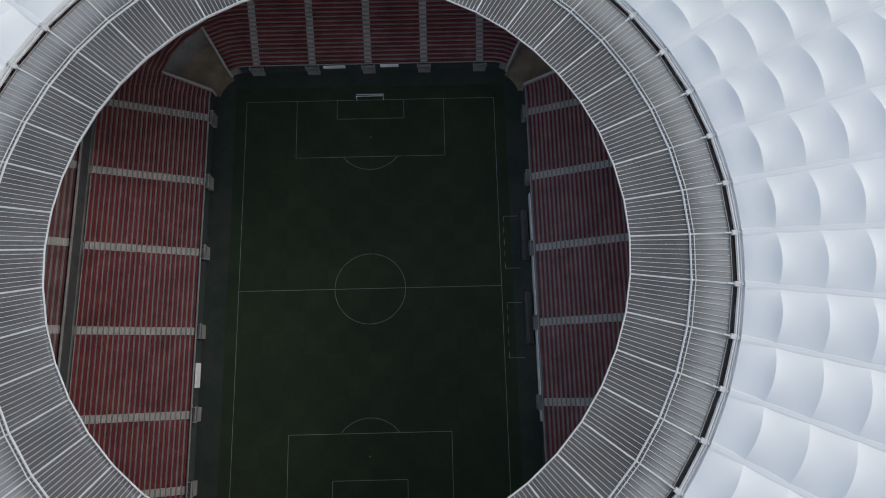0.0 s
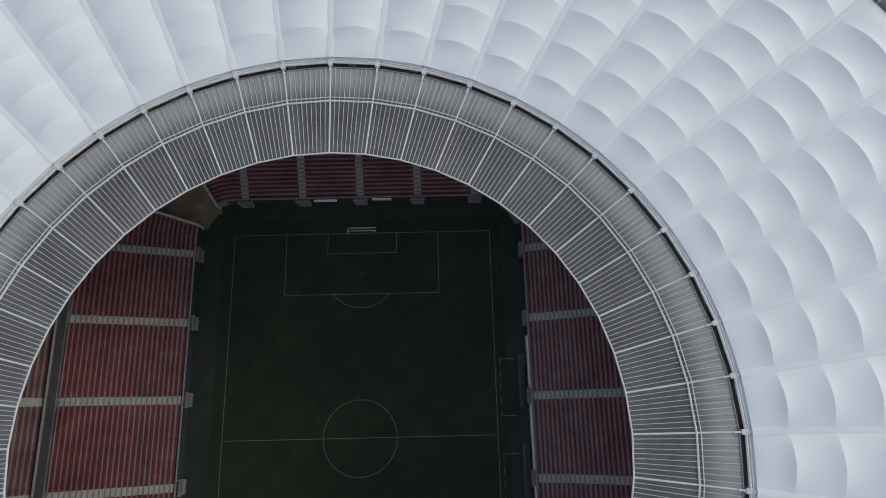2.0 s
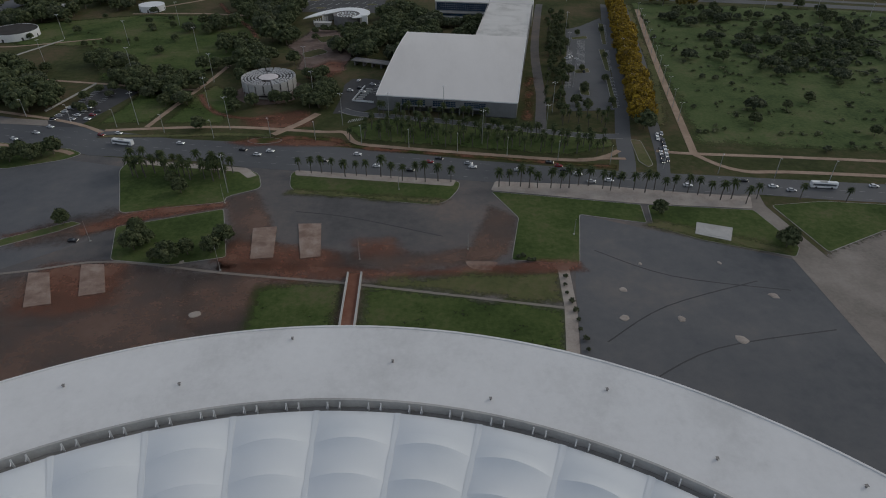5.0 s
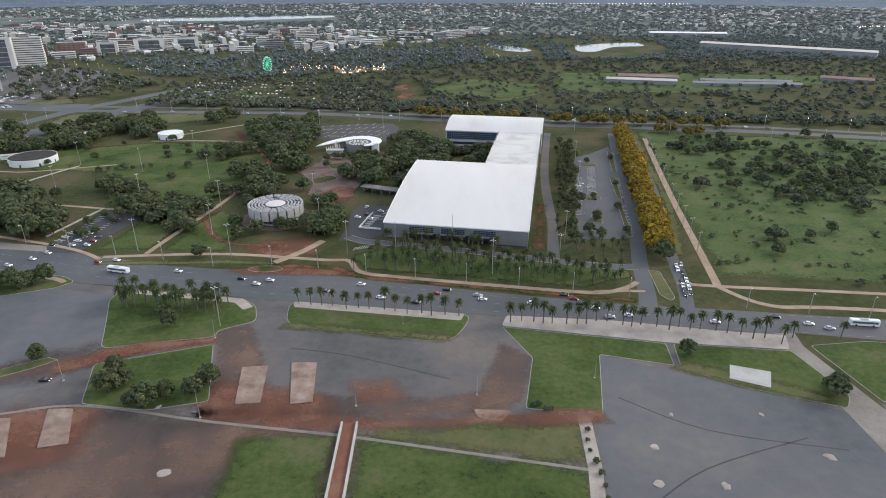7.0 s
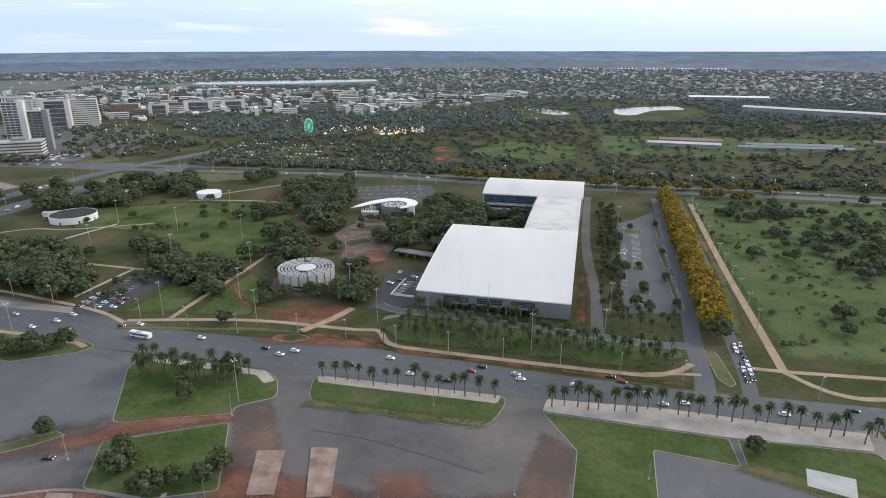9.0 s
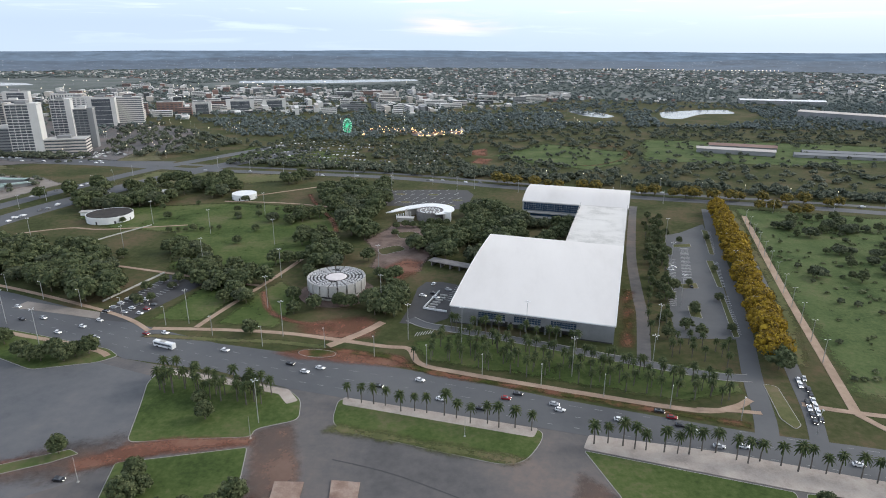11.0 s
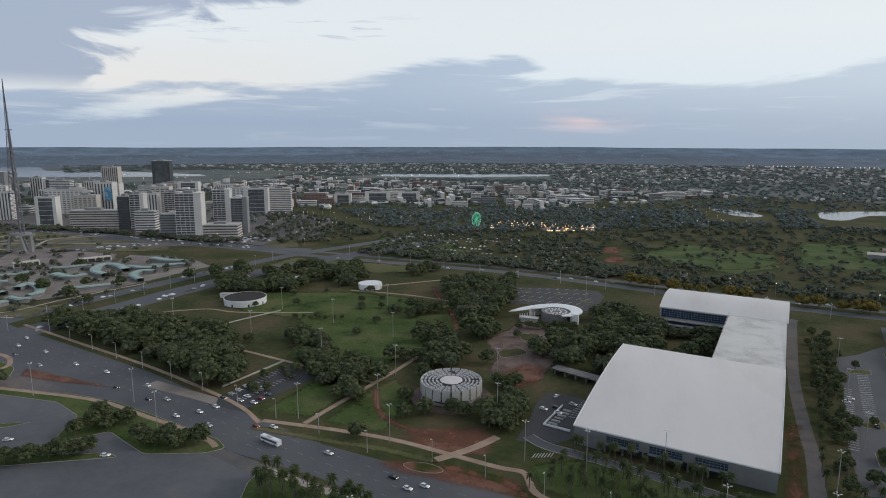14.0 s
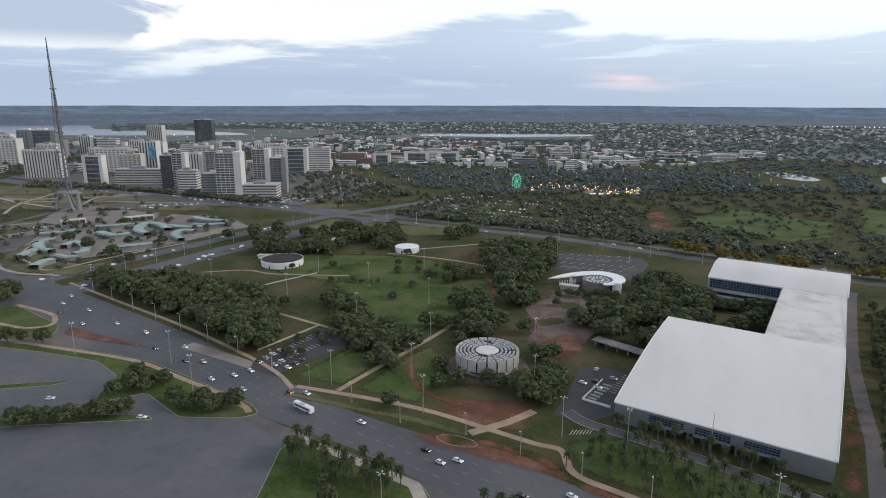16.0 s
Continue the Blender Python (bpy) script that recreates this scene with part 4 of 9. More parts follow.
def strip(name, pts, width, m, z, label, category="path", smooth=True):
    line = smooth_line(pts, 5) if smooth else pts
    Lf, Rt = ribbon(line, width)
    V, F = [], []
    for a, b in zip(Lf, Rt):
        V += [(*a, z), (*b, z), (*a, -0.2), (*b, -0.2)]
    for i in range(len(Lf) - 1):
        k = i * 4
        F += [(k, k + 1, k + 5, k + 4), (k + 1, k + 3, k + 7, k + 5), (k + 2, k, k + 4, k + 6)]
    return tagged(raw(name, V, F, M[m]), label, category, kind="structure")


DRIVE = [(133, 361), (117, 361.5), (93, 368), (60, 377), (40, 383), (0, 393), (-18, 397), (-28, 404)]
ground_sheet()
patch("forecourt", [(-640, 462), (-412, 400), (-285, 372), (-221, 364), (-155, 344), (-68, 328), (40, 312), (105, 305), (181, 294), (172, 241), (178, 170), (120, 108), (80, 126), (40, 140), (0, 148), (-80, 126), (-120, 104), (-500, 100)], "lot", 0.02, "wide worn asphalt forecourt round the stadium", "car park")
patch("road", [(430, 277), (220, 306), (156, 315), (121, 319), (85, 326), (46, 334), (5, 345), (-35, 353), (-118, 364), (-188, 385), (-267, 410), (-356, 431), (-434, 449), (-640, 505), (-640, 462), (-412, 400), (-351, 385), (-285, 372), (-221, 364), (-179, 354), (-155, 344), (-105, 338), (-68, 328), (-45, 324), (40, 312), (58, 309), (105, 305), (149, 296), (181, 294), (208, 289), (430, 258)], "road", 0.05, "broad grey asphalt avenue in front of the park", "road")
# the two carriageways of the great axis, and the road behind the halls
strip("road", [(-480, 100), (-452, 300), (-425, 400), (-408, 500), (-396, 600), (-372, 700), (-336, 800), (-256, 960)], 29, "road", 0.06, "grey asphalt carriageway of a wide axis", "road")
strip("road", [(-520, 100), (-492, 300), (-463, 420), (-455, 500), (-440, 600), (-422, 700), (-395, 800), (-310, 980)], 19, "road", 0.065, "grey asphalt carriageway of a wide axis", "road")
strip("road", [(-640, 800), (-500, 800), (-360, 784), (-230, 776), (-113, 768), (30, 733), (138, 708), (323, 680), (459, 645), (620, 600), (900, 520)], 15, "road", 0.075, "grey asphalt road behind the halls", "road")
strip("road", [(-640, 822), (-500, 823), (-360, 810), (-230, 800), (-113, 790), (30, 756), (138, 731), (323, 703), (459, 668), (620, 622), (900, 542)], 9, "road", 0.08, "grey asphalt road behind the halls", "road")
strip("road", [(200, 668), (184, 597), (171, 537), (160, 470), (151, 428), (142, 392), (134, 360), (128, 330), (124, 316)], 8.5, "road", 0.085, "asphalt street beside the yellow-flowering trees", "road")
soft_strip("earth_verge", [(222, 668), (203, 570), (186, 470), (170, 410), (160, 375)], 7, "scrub", 0.06, "dry brown verge below the yellow trees", "path", 3)
strip("road", [(218, 668), (198, 570), (179, 470), (163, 410), (154.5, 368), (148, 335), (142, 314)], 6.5, "road", 0.09, "asphalt street beside the yellow-flowering trees", "road")
strip("road", DRIVE, 6.0, "road", 0.07, "narrow asphalt drive in front of the hall", "road")
strip("road", [(89, 371), (98, 424), (101, 455), (110, 530), (130, 641), (136, 670)], 6.5, "lot", 0.072, "worn asphalt drive along the hall", "road")
soft_strip("earth_verge", [(84, 385), (90, 424), (96, 460)], 5, "worn", 0.085, "brown trodden earth along the hall", "path", 4)
for sd_ in (-1, 1):
    Lf_, Rt_ = ribbon(smooth_line(DRIVE, 5), 6.4)
    strip("kerb_line", [tuple(q) for q in (Lf_ if sd_ > 0 else Rt_)], 0.3, "kerb", 0.2, "pale kerb along the drive", "kerb", smooth=False)
patch("side_road", [(172, 294), (181, 294), (179, 284), (186, 240), (182, 170), (172, 170), (171, 240), (170, 281)], "paving2", 0.08, "pale concrete side road", "road")
patch("east_forecourt", [(92, 278), (139, 256), (172, 241), (176, 195), (172, 160), (110, 120), (70, 150), (74, 192), (80, 230)], "asphalt", 0.045, "dark asphalt car park beside the stadium", "car park")
soft("concrete_yard", [(173, 240), (221, 261), (300, 240), (260, 150), (176, 160), (177, 198)], "paving2", 0.06, "pale dusty concrete yard", "yard", 4)
patch("west_forecourt", [(-131, 330), (-124, 307), (-115, 283), (-120, 262), (-200, 200), (-420, 200), (-400, 330), (-290, 362), (-225, 358), (-160, 338)], "asphalt", 0.04, "smooth dark asphalt car park", "car park")
soft("dust_field", [(-100, 246), (-55, 240), (-10, 231), (0, 229), (-2, 190), (-40, 170), (-110, 160), (-150, 200), (-145, 238)], "dust", 0.04, "asphalt covered by reddish dust", "ground", 6)
soft("dust_field", [(-71, 298), (-57, 304), (-44, 271), (-37, 243), (-52, 240), (-58, 250), (-68, 290)], "dust", 0.055, "asphalt covered by reddish dust", "ground", 3)
soft("dust_field", [(52, 287), (64, 276), (60, 258), (56, 247), (38, 243), (46, 268)], "dust", 0.055, "asphalt covered by reddish dust", "ground", 3)
soft("dust_field", [(-60, 262), (-22, 252), (20, 250), (58, 256), (52, 243), (10, 238), (-30, 240), (-58, 246)], "dust", 0.046, "asphalt stained by reddish dust", "ground", 4)
soft("earth_patch", [(-120, 278), (-115, 284), (-70, 293), (-68, 288), (-99, 278), (-111, 272), (-150, 262), (-160, 268)], "dirt", 0.06, "strip of bare red earth", "ground", 3)
soft("earth_patch", [(-48, 246), (-20, 244), (10, 238), (40, 240), (72, 239), (60, 233), (10, 233), (-30, 232), (-60, 238)], "dirt", 0.062, "bare red earth beside the moat", "ground", 3)
patch("earth_patch", [(38, 244), (52, 243), (48, 237), (40, 239)], "pad", 0.08, "pale rubble on bare earth", "ground", 2)

# red dust blown over kerbs, pads and asphalt
for q_, m_, z_, f_ in (([(-128, 272), (-114, 282), (-100, 289), (-70, 292), (-69, 289), (-92, 283), (-110, 274), (-124, 266)], "dirt", 0.235, 2.0),
                       ([(-146, 274), (-122, 288), (-110, 280), (-124, 262), (-150, 258)], "dust", 0.072, 7),
                       ([(-58, 262), (-36, 256), (-14, 252), (-10, 243), (-40, 240), (-62, 246)], "dirt", 0.068, 5),
                       ([(-8, 258), (8, 260), (14, 250), (-4, 247)], "dirt", 0.068, 6),
                       ([(-128, 246), (-96, 246), (-92, 222), (-104, 214), (-128, 216)], "dirt", 0.068, 5),
                       ([(-70, 234), (-52, 240), (-36, 238), (-40, 206), (-60, 205)], "dust", 0.07, 6),
                       ([(70, 244), (84, 242), (86, 236), (60, 234), (40, 240)], "dirt", 0.225, 2.5),
                       ([(118, 268), (136, 259), (150, 252), (172, 244), (174, 248), (150, 262), (126, 272)], "scrub", 0.235, 3),
                       ([(-44, 300), (28, 288), (34, 293), (-40, 305)], "scrub", 0.225, 3)):
    soft("dust_stain", q_, m_, z_, "reddish dust and bare earth blown over the surface", "ground", f_)

# old tyre marks and repairs on the asphalt
M["oldtar"] = mat("dark_tar", [(0.0406, 0.0395, 0.041), (0.0546, 0.0532, 0.0547)], 0.2, 0.8, fine=0.4)
for q_ in ([(84, 196), (110, 214), (150, 228)], [(90, 176), (120, 192), (165, 200)], [(92, 250), (118, 232), (160, 222)], [(-36, 284), (-10, 278), (30, 262)]):
    strip("tyre_mark", q_, 0.55, "oldtar", 0.058, "dark curved tyre mark on the asphalt", "markings")

# kerbed lawns between the avenue and the forecourt
kerbed("grass_island", [(-131, 338), (-68, 327), (-60, 320), (-56, 306), (-71, 298), (-70, 293), (-98, 288), (-115, 284), (-124, 307), (-132, 326)], "kerbed lawn with palms beside the avenue", 4)
kerbed("grass_island", [(-112, 273), (-99, 277), (-69, 287), (-58, 249), (-79, 244), (-104, 248)], "kerbed lawn with round dark trees", 2)
kerbed("grass_island", [(-45, 324), (40, 311), (39, 303), (33, 291), (25, 288), (-37, 301), (-43, 306)], "long kerbed lawn beside the avenue", 6)
kerbed("grass_island", [(54, 300), (122, 286), (120, 270), (92, 278), (84, 240), (57, 244), (64, 276)], "kerbed lawn below the row of palms", 1.5)
kerbed("grass_island", [(125, 286), (172, 280), (178, 250), (173, 243), (140, 256), (122, 268)], "rough kerbed lawn with an earth edge", 2)
kerbed("grass_island", [(182, 284), (208, 287), (430, 256), (430, 240), (260, 262), (222, 262), (188, 246)], "lawn beside the pale side road", 2)
kerbed("grass_island", [(-366, 353), (-318, 364), (-278, 369), (-250, 369), (-219, 363), (-168, 352), (-159, 346), (-165, 339), (-191, 329), (-208, 335), (-224, 341), (-238, 324), (-245, 330), (-254, 349), (-280, 358), (-320, 355), (-364, 348)], "kerbed bed with trees between avenue and car park", 3)
kerbed("grass_island", [(-420, 404), (-352, 388), (-338, 373), (-362, 357), (-440, 350)], "kerbed lawn at the crossing", 6)
soft("earth_island", [(-345, 389), (-300, 386), (-268, 384), (-300, 379), (-335, 379)], "dirt", 0.19, "small raised island of red earth at the slip road", "ground", 1.5)
kerbed("grass_island", [(-310, 312), (-280, 331), (-270, 336), (-276, 328), (-306, 308)], "narrow kerbed strip in the car park", 1)
kerbed("grass_island", [(-290, 280), (-257, 304), (-206, 325), (-200, 323), (-250, 296), (-284, 274)], "narrow kerbed bed with trees", 2)
kerbed("grass_island", [(-160, 262), (-133, 278), (-128, 276), (-135, 270), (-155, 258)], "narrow kerbed bed in the car park", 1)
for pts in ([(-42, 230), (-10, 230), (-9, 192), (-42, 190)], [(-1, 229), (73, 214), (69, 186), (0, 190)]):
    soft("moat_lawn", pts, "lawn", 0.12, "deep green lawn in front of the stadium", "lawn")
soft("dry_lawn", [(6, 233), (76, 237), (73, 216), (2, 229)], "scrub", 0.1, "dry brownish grass beside the moat lawn", "lawn")
strip("kerb_line", [(-230, 232), (-143, 240), (-105, 247), (-55, 238), (-11, 231), (0, 229), (73, 214)], 1.3, "paving2", 0.14, "low dull concrete kerb round the stadium grounds", "kerb")
strip("pavement", [(77, 240), (75, 214), (71, 190)], 4.5, "paving", 0.16, "pale paved path to the stadium", smooth=False)
# footbridge to the stadium
bridge = tagged(empty("footbridge", pose(-5, 222, 0)), "straight footbridge with red-brown deck and pale parapets", "bridge")
bm = bmesh.new()
box(bm, -2.6, -32, 0.2, 2.6, 14, 0.6)
part("deck", bm, M["dirt"], bridge, "red-brown deck")
for sx in (-1, 1):
    bm = bmesh.new()
    box(bm, sx * 2.6 - 0.35, -32, -0.2, sx * 2.6 + 0.35, 14, 1.5)
    part("parapet", bm, M["concrete"], bridge)
# palm-lined pavements and footpaths
patch("pavement", [(57, 310), (105, 305), (149, 296), (176, 292), (172, 281), (122, 287), (54, 301)], "paving", 0.19, "pale pinkish pavement with a row of palms", "pavement", 1.5)
patch("pavement", [(-43, 324), (38, 311.5), (36, 305.5), (-42, 318.5)], "paving", 0.24, "pale pinkish pavement on the long lawn", "pavement", 1.5)
patch("pavement", [(-128, 337.3), (-68, 327), (-61, 319), (-65, 316), (-71, 323), (-126, 333)], "paving", 0.24, "pale pavement along the palm lawn", "pavement", 1)
PATHS = [([(-160, 376), (-120, 379), (-88, 379), (-60, 375), (-35, 371), (-23, 370), (-15, 356), (5, 350), (60, 339), (102, 332), (118, 336), (127, 343)], 3.2),
         ([(-138, 380), (-133, 409), (-123, 462), (-117, 505), (-112, 530)], 3.0),
         ([(-300, 474), (-271, 469), (-188, 452), (-160, 445), (-128, 440)], 2.6),
         ([(226, 648), (207, 555), (189, 464), (177, 398), (166, 337)], 4.2),
         ([(166, 337), (183, 318), (226, 314), (430, 287)], 3.2),
         ([(147, 342), (166, 338), (237, 330), (430, 305)], 3.0),
         ([(-42, 398), (-50, 384), (-63, 368)], 4.5),
         ([(-160, 373), (-190, 390), (-270, 416), (-356, 437), (-434, 456)], 2.6),
         ([(-364, 358), (-319, 362), (-278, 366), (-252, 366), (-221, 360), (-193, 355), (-171, 349), (-164, 345)], 3.0),
         ([(103, 333), (117, 333.5), (128, 333)], 2.4),
         ([(-246, 640), (-180, 640), (-110, 622), (-100, 600)], 2.6),
         ([(-230, 663), (-190, 700), (-150, 735)], 2.6),
         ([(-360, 520), (-330, 540), (-300, 540), (-240, 560)], 2.2)]
for i, (p, w) in enumerate(PATHS):
    strip("footpath", p, w, "pathpave", (0.25 if p[0] == (-364, 358) else 0.13) + 0.006 * i, "pale concrete footpath across the grass")
soft_strip("earth_track", [(-176, 680), (-167, 659), (-145, 620), (-126, 588), (-115, 561), (-110, 535)], 4.5, "dirt", 0.1, "worn track of red earth")
soft_strip("earth_track", [(-122, 432), (-115, 416), (-105, 402), (-94, 395), (-81, 391), (-66, 391)], 4.0, "dirt", 0.1, "worn track of red earth")
soft_strip("earth_verge", [(-62, 364), (-30, 361), (-10, 349.5), (46, 338.5), (85, 330.5), (121, 323.5)], 4.5, "worn", 0.09, "reddish earth verge along the avenue")
soft_strip("earth_verge", [(-160, 368), (-118, 368), (-88, 369), (-62, 366)], 4.5, "scrub", 0.09, "dry verge along the avenue")
soft("earth_patch", [(-86, 388), (-70, 398), (-54, 406), (-44, 396), (-44, 380), (-60, 374), (-80, 380)], "dirt", 0.07, "grass worn to red earth in the park", "ground", 5)
soft("earth_patch", [(-87, 359), (-64, 366), (-24, 362), (-14, 352), (-39, 352), (-76, 353)], "dirt", 0.075, "bare red earth at the bus turning", "ground", 3)
kerbed("roundabout", [(-66 + 9.5 * math.cos(a * math.pi / 8), 360 + 3.9 * math.sin(a * math.pi / 8)) for a in range(16)], "small kerbed island of trodden earth", 1, "worn")
patch("pavement", [(-253, 391), (-251, 400), (-200, 391.5), (-195, 383), (-214, 386)], "paving2", 0.16, "broad pale pavement at a bus stop", "pavement")
strip("pavement", [(-418, 404), (-381, 401), (-366, 395), (-358, 385), (-369, 376), (-392, 375)], 3.2, "pathpave", 0.25, "pinkish pavement round the end of a lawn", "pavement")
for q_, h_ in (([(-208, 405), (-198, 453)], 0.9), ([(-294, 485), (-290, 502), (-284, 521), (-276, 540), (-269, 556)], 0.7)):
    strip("low_wall", q_, 0.7, "wall_low", h_, "low pale wall beside the grass", "wall")
# car parks
patch("car_park", [(-200, 383), (-178, 381), (-164, 437), (-193, 451)], "oldtar", 0.06, "asphalt car park under trees", "car park")
patch("car_park", [(110, 398), (140, 400), (147, 428), (155, 470), (168, 537), (180, 600), (183, 617), (159, 590), (144, 579), (134, 522), (114, 429)], "road", 0.1, "asphalt car park beside the hall", "car park", 2)
for q_ in ([(149, 461), (139, 402), (142.5, 403), (151.5, 459)], [(159, 522), (152, 473), (155, 471), (164, 523)], [(177, 600), (165.5, 537), (168.5, 535), (181, 596)], [(144, 556), (158, 560), (157, 552), (144, 550)], [(128, 474), (141, 478), (140, 469), (130, 467)], [(126, 440), (132, 439), (130, 424), (124, 426)]):
    kerbed("parking_island", q_, "slim kerbed island with dry grass between bays", 0.8, "scrub")
kerbed("median_island", [(137, 357), (142.5, 355), (140.5, 326), (137, 323), (134, 330)], "kerbed median with dry grass between two lanes", 1.5, "scrub")
patch("car_park", [(-112, 702), (-60, 714), (-22, 716), (-14, 697), (-18, 640), (-49, 636), (-78, 645), (-98, 643)], "oldtar", 0.06, "marked asphalt car park behind the shell hall", "car park")
patch("car_park", [(-33, 398), (-31, 420), (-31, 448), (-27, 459), (-17, 460), (-6, 456), (-5, 410), (-17, 398)], "oldtar", 0.06, "small asphalt car park beside the hall", "car park")
soft("plaza", [(-86, 538), (-75, 570), (-73, 590), (-52, 580), (-40, 557), (-32, 536), (-31, 512), (-35, 477), (-45, 470), (-68, 480), (-70, 510)], "plaza", 0.08, "reddish paved plaza among trees", "plaza", 3)
soft("earth_patch", [(-48, 500), (-34, 496), (-36, 470), (-48, 455), (-58, 462), (-62, 480)], "dirt", 0.095, "trodden red earth at the plaza's edge", "ground", 4)
for q_ in ([(-66, 505), (-50, 520), (-58, 530), (-72, 518)], [(-60, 545), (-46, 552), (-52, 566), (-66, 560)]):
    kerbed("planting_bed", q_, "round kerbed bed of dark earth on the plaza", 5, "grass")
soft("park_lawn", [(-345, 570), (-300, 545), (-240, 540), (-200, 462), (-140, 452), (-121, 500), (-112, 540), (-110, 615), (-180, 634), (-240, 634), (-320, 610)], "lawn", 0.05, "wide green park lawn", "lawn", 4)
soft("park_lawn", [(-168, 386), (-140, 386), (-136, 410), (-128, 440), (-150, 446), (-162, 430)], "lawn", 0.05, "green park lawn beside the car park", "lawn", 3)
soft("park_lawn", [(-130, 386), (-96, 384), (-95, 430), (-118, 450), (-124, 430)], "lawn", 0.05, "green park lawn round the path", "lawn", 3)
soft("palm_lawn", [(-14, 360), (100, 338), (126, 348), (126, 366), (80, 376), (0, 391), (-22, 378)], "lawn", 0.05, "green lawn planted with rows of palms", "lawn", 3)
soft("east_lawn", [(206, 550), (192, 470), (172, 350), (240, 342), (430, 318), (640, 290), (700, 560), (430, 640), (226, 676)], "field", 0.04, "green rough grass east of the street", "lawn", 6)
soft("meadow", [(186, 905), (396, 900), (660, 1000), (650, 1070), (420, 1100), (223, 1108)], "field", 0.05, "open green meadow", "lawn", 14)
for q_ in ([(-30, 872), (-10, 858), (-3, 898), (-24, 908)], [(-36, 928), (-12, 922), (-15, 985), (-38, 965)]):
    soft("earth_patch", q_, "dirt", 0.06, "pit of bare red earth", "ground", 4)
soft("meadow", [(-400, 700), (-330, 690), (-250, 720), (-200, 740), (-240, 770), (-350, 775), (-395, 770)], "scrub", 0.05, "dry meadow beyond the park", "lawn", 10)
soft("meadow", [(-345, 850), (-230, 820), (-170, 815), (-230, 930), (-360, 960)], "lawn", 0.05, "green lawn beside the axis", "lawn", 6)
soft("meadow", [(-4, 925), (69, 1041), (177, 982), (168, 894), (114, 842), (62, 864)], "field", 0.055, "open green meadow among dark trees", "lawn", 8)
soft_strip("earth_track", [(140, 1071), (171, 1018), (184, 984), (168, 925), (129, 877), (100, 868)], 4, "worn", 0.065, "curved earth track in the meadow")


def bay_lines(name, rows, label):
    """White parking lines: rows of (x, y, dx, dy, count, length)."""
    bm = bmesh.new()
    for x, y, dx, dy, n, ln, ang in rows:
        for i in range(n):
            m = pose(x + dx * i, y + dy * i, 0, 0, 0, ang)
            box(bm, -ln / 2, -0.17, 0.05, ln / 2, 0.17, 0.125, m)
    return tagged(obj(name, bm, M["bayline"]), label, "markings", kind="structure")


bay_lines("parking_lines", [(137, 484, 0.62, 2.9, 23, 6.5, 12), (142, 407, 0.5, 2.7, 20, 5, -10), (154.5, 474, 0.55, 2.7, 18, 5, -10), (168, 540, 0.6, 2.7, 21, 5, -10), (118, 440, 0.62, 2.8, 30, 4.5, -10)], "white parking bays on asphalt")
bay_lines("parking_lines", [(-92, 657, 8.4, 0.8, 8, 9, 62), (-94, 671, 8.4, 1.2, 9, 9, 62), (-100, 685, 8.6, 1.8, 9, 9, 62), (-102, 699, 8.6, 2.0, 9, 6, 62)], "white parking bays on asphalt")
for x0, y0 in ((-76, 659), (-54, 692), (-34, 652), (-28, 672), (-86, 690)):
    pts_ = [(x0 + 6 * math.cos(a * math.pi / 8) * (1 if a < 8 else 0.8), y0 + 3.2 * math.sin(a * math.pi / 8)) for a in range(16)]
    kerbed("parking_island", pts_, "rounded kerbed island with dry grass in the car park", 0.5, "scrub")
bay_lines("parking_lines", [(-197, 391, 0.35, 3.0, 18, 5, -12), (-187, 390, 0.5, 3.0, 16, 4, -12)], "white parking bays on asphalt")
bay_lines("parking_lines", [(-11, 432, 0.7, 2.7, 9, 4.5, -15)], "white parking bays on asphalt")
bay_lines("crosswalk", [(-22 + 0.0, 386, 1.3, 0.6, 7, 4.5, 80)], "white zebra crossing on the drive")


def lane_marks():
    """Broken lane lines along the avenue."""
    bm = bmesh.new()
    mid = smooth_line([(430, 268), (214, 298), (150, 306), (95, 315), (43, 323), (0, 332), (-50, 339), (-112, 350), (-183, 369), (-245, 389), (-320, 409), (-420, 425)], 10)
    for off in (-7.5, 0, 7.5):
        Lf, Rt = ribbon(mid, abs(off) * 2 + 0.01)
        line = Lf if off >= 0 else Rt
        acc = 0.0
        for a, b in zip(line, line[1:]):
            a, b = Vector(a), Vector(b)
            d = (b - a)
            ln = d.length
            k = 0.0
            while k < ln:
                if int((acc + k) / 3.0) % 3 == 0:
                    p = a + d.normalized() * k
                    q = a + d.normalized() * min(k + 3.0, ln)
                    t = Vector((-d.y, d.x)).normalized() * 0.09
                    bm.faces.new([bm.verts.new((*w, 0.06)) for w in (p + t, p - t, q - t, q + t)])
                k += 3.0
            acc += ln
    return tagged(obj("lane_marks", bm, M["paint"]), "broken white lane lines on the avenue", "markings", kind="structure")


lane_marks()
# loose slabs on the forecourt
for pts, lab in (([(-52, 270), (-42, 271), (-39, 248), (-48, 247)], "pale concrete pad with reddish dust"), ([(-33, 273), (-23, 273), (-20, 248), (-28, 247)], "pale concrete pad with reddish dust"),
                 ([(-132, 240), (-124, 240), (-114, 221), (-123, 219)], "pale concrete pad on the forecourt"), ([(-114, 245), (-105, 245), (-97, 227), (-106, 225)], "reddish concrete pad on the forecourt"),
                 ([(142, 270), (156, 265), (151, 255), (138, 261)], "pale concrete slab on the grass")):
    bm = bmesh.new()
    prism(bm, pts, -0.1, 0.42)
    prism(bm, offset(pts, 1.2), 0.42, 0.5)
    tagged(obj("concrete_pad", bm, M["concrete"] if "slab" in lab else M["pad"]), lab, "pad", "pads on the forecourt")


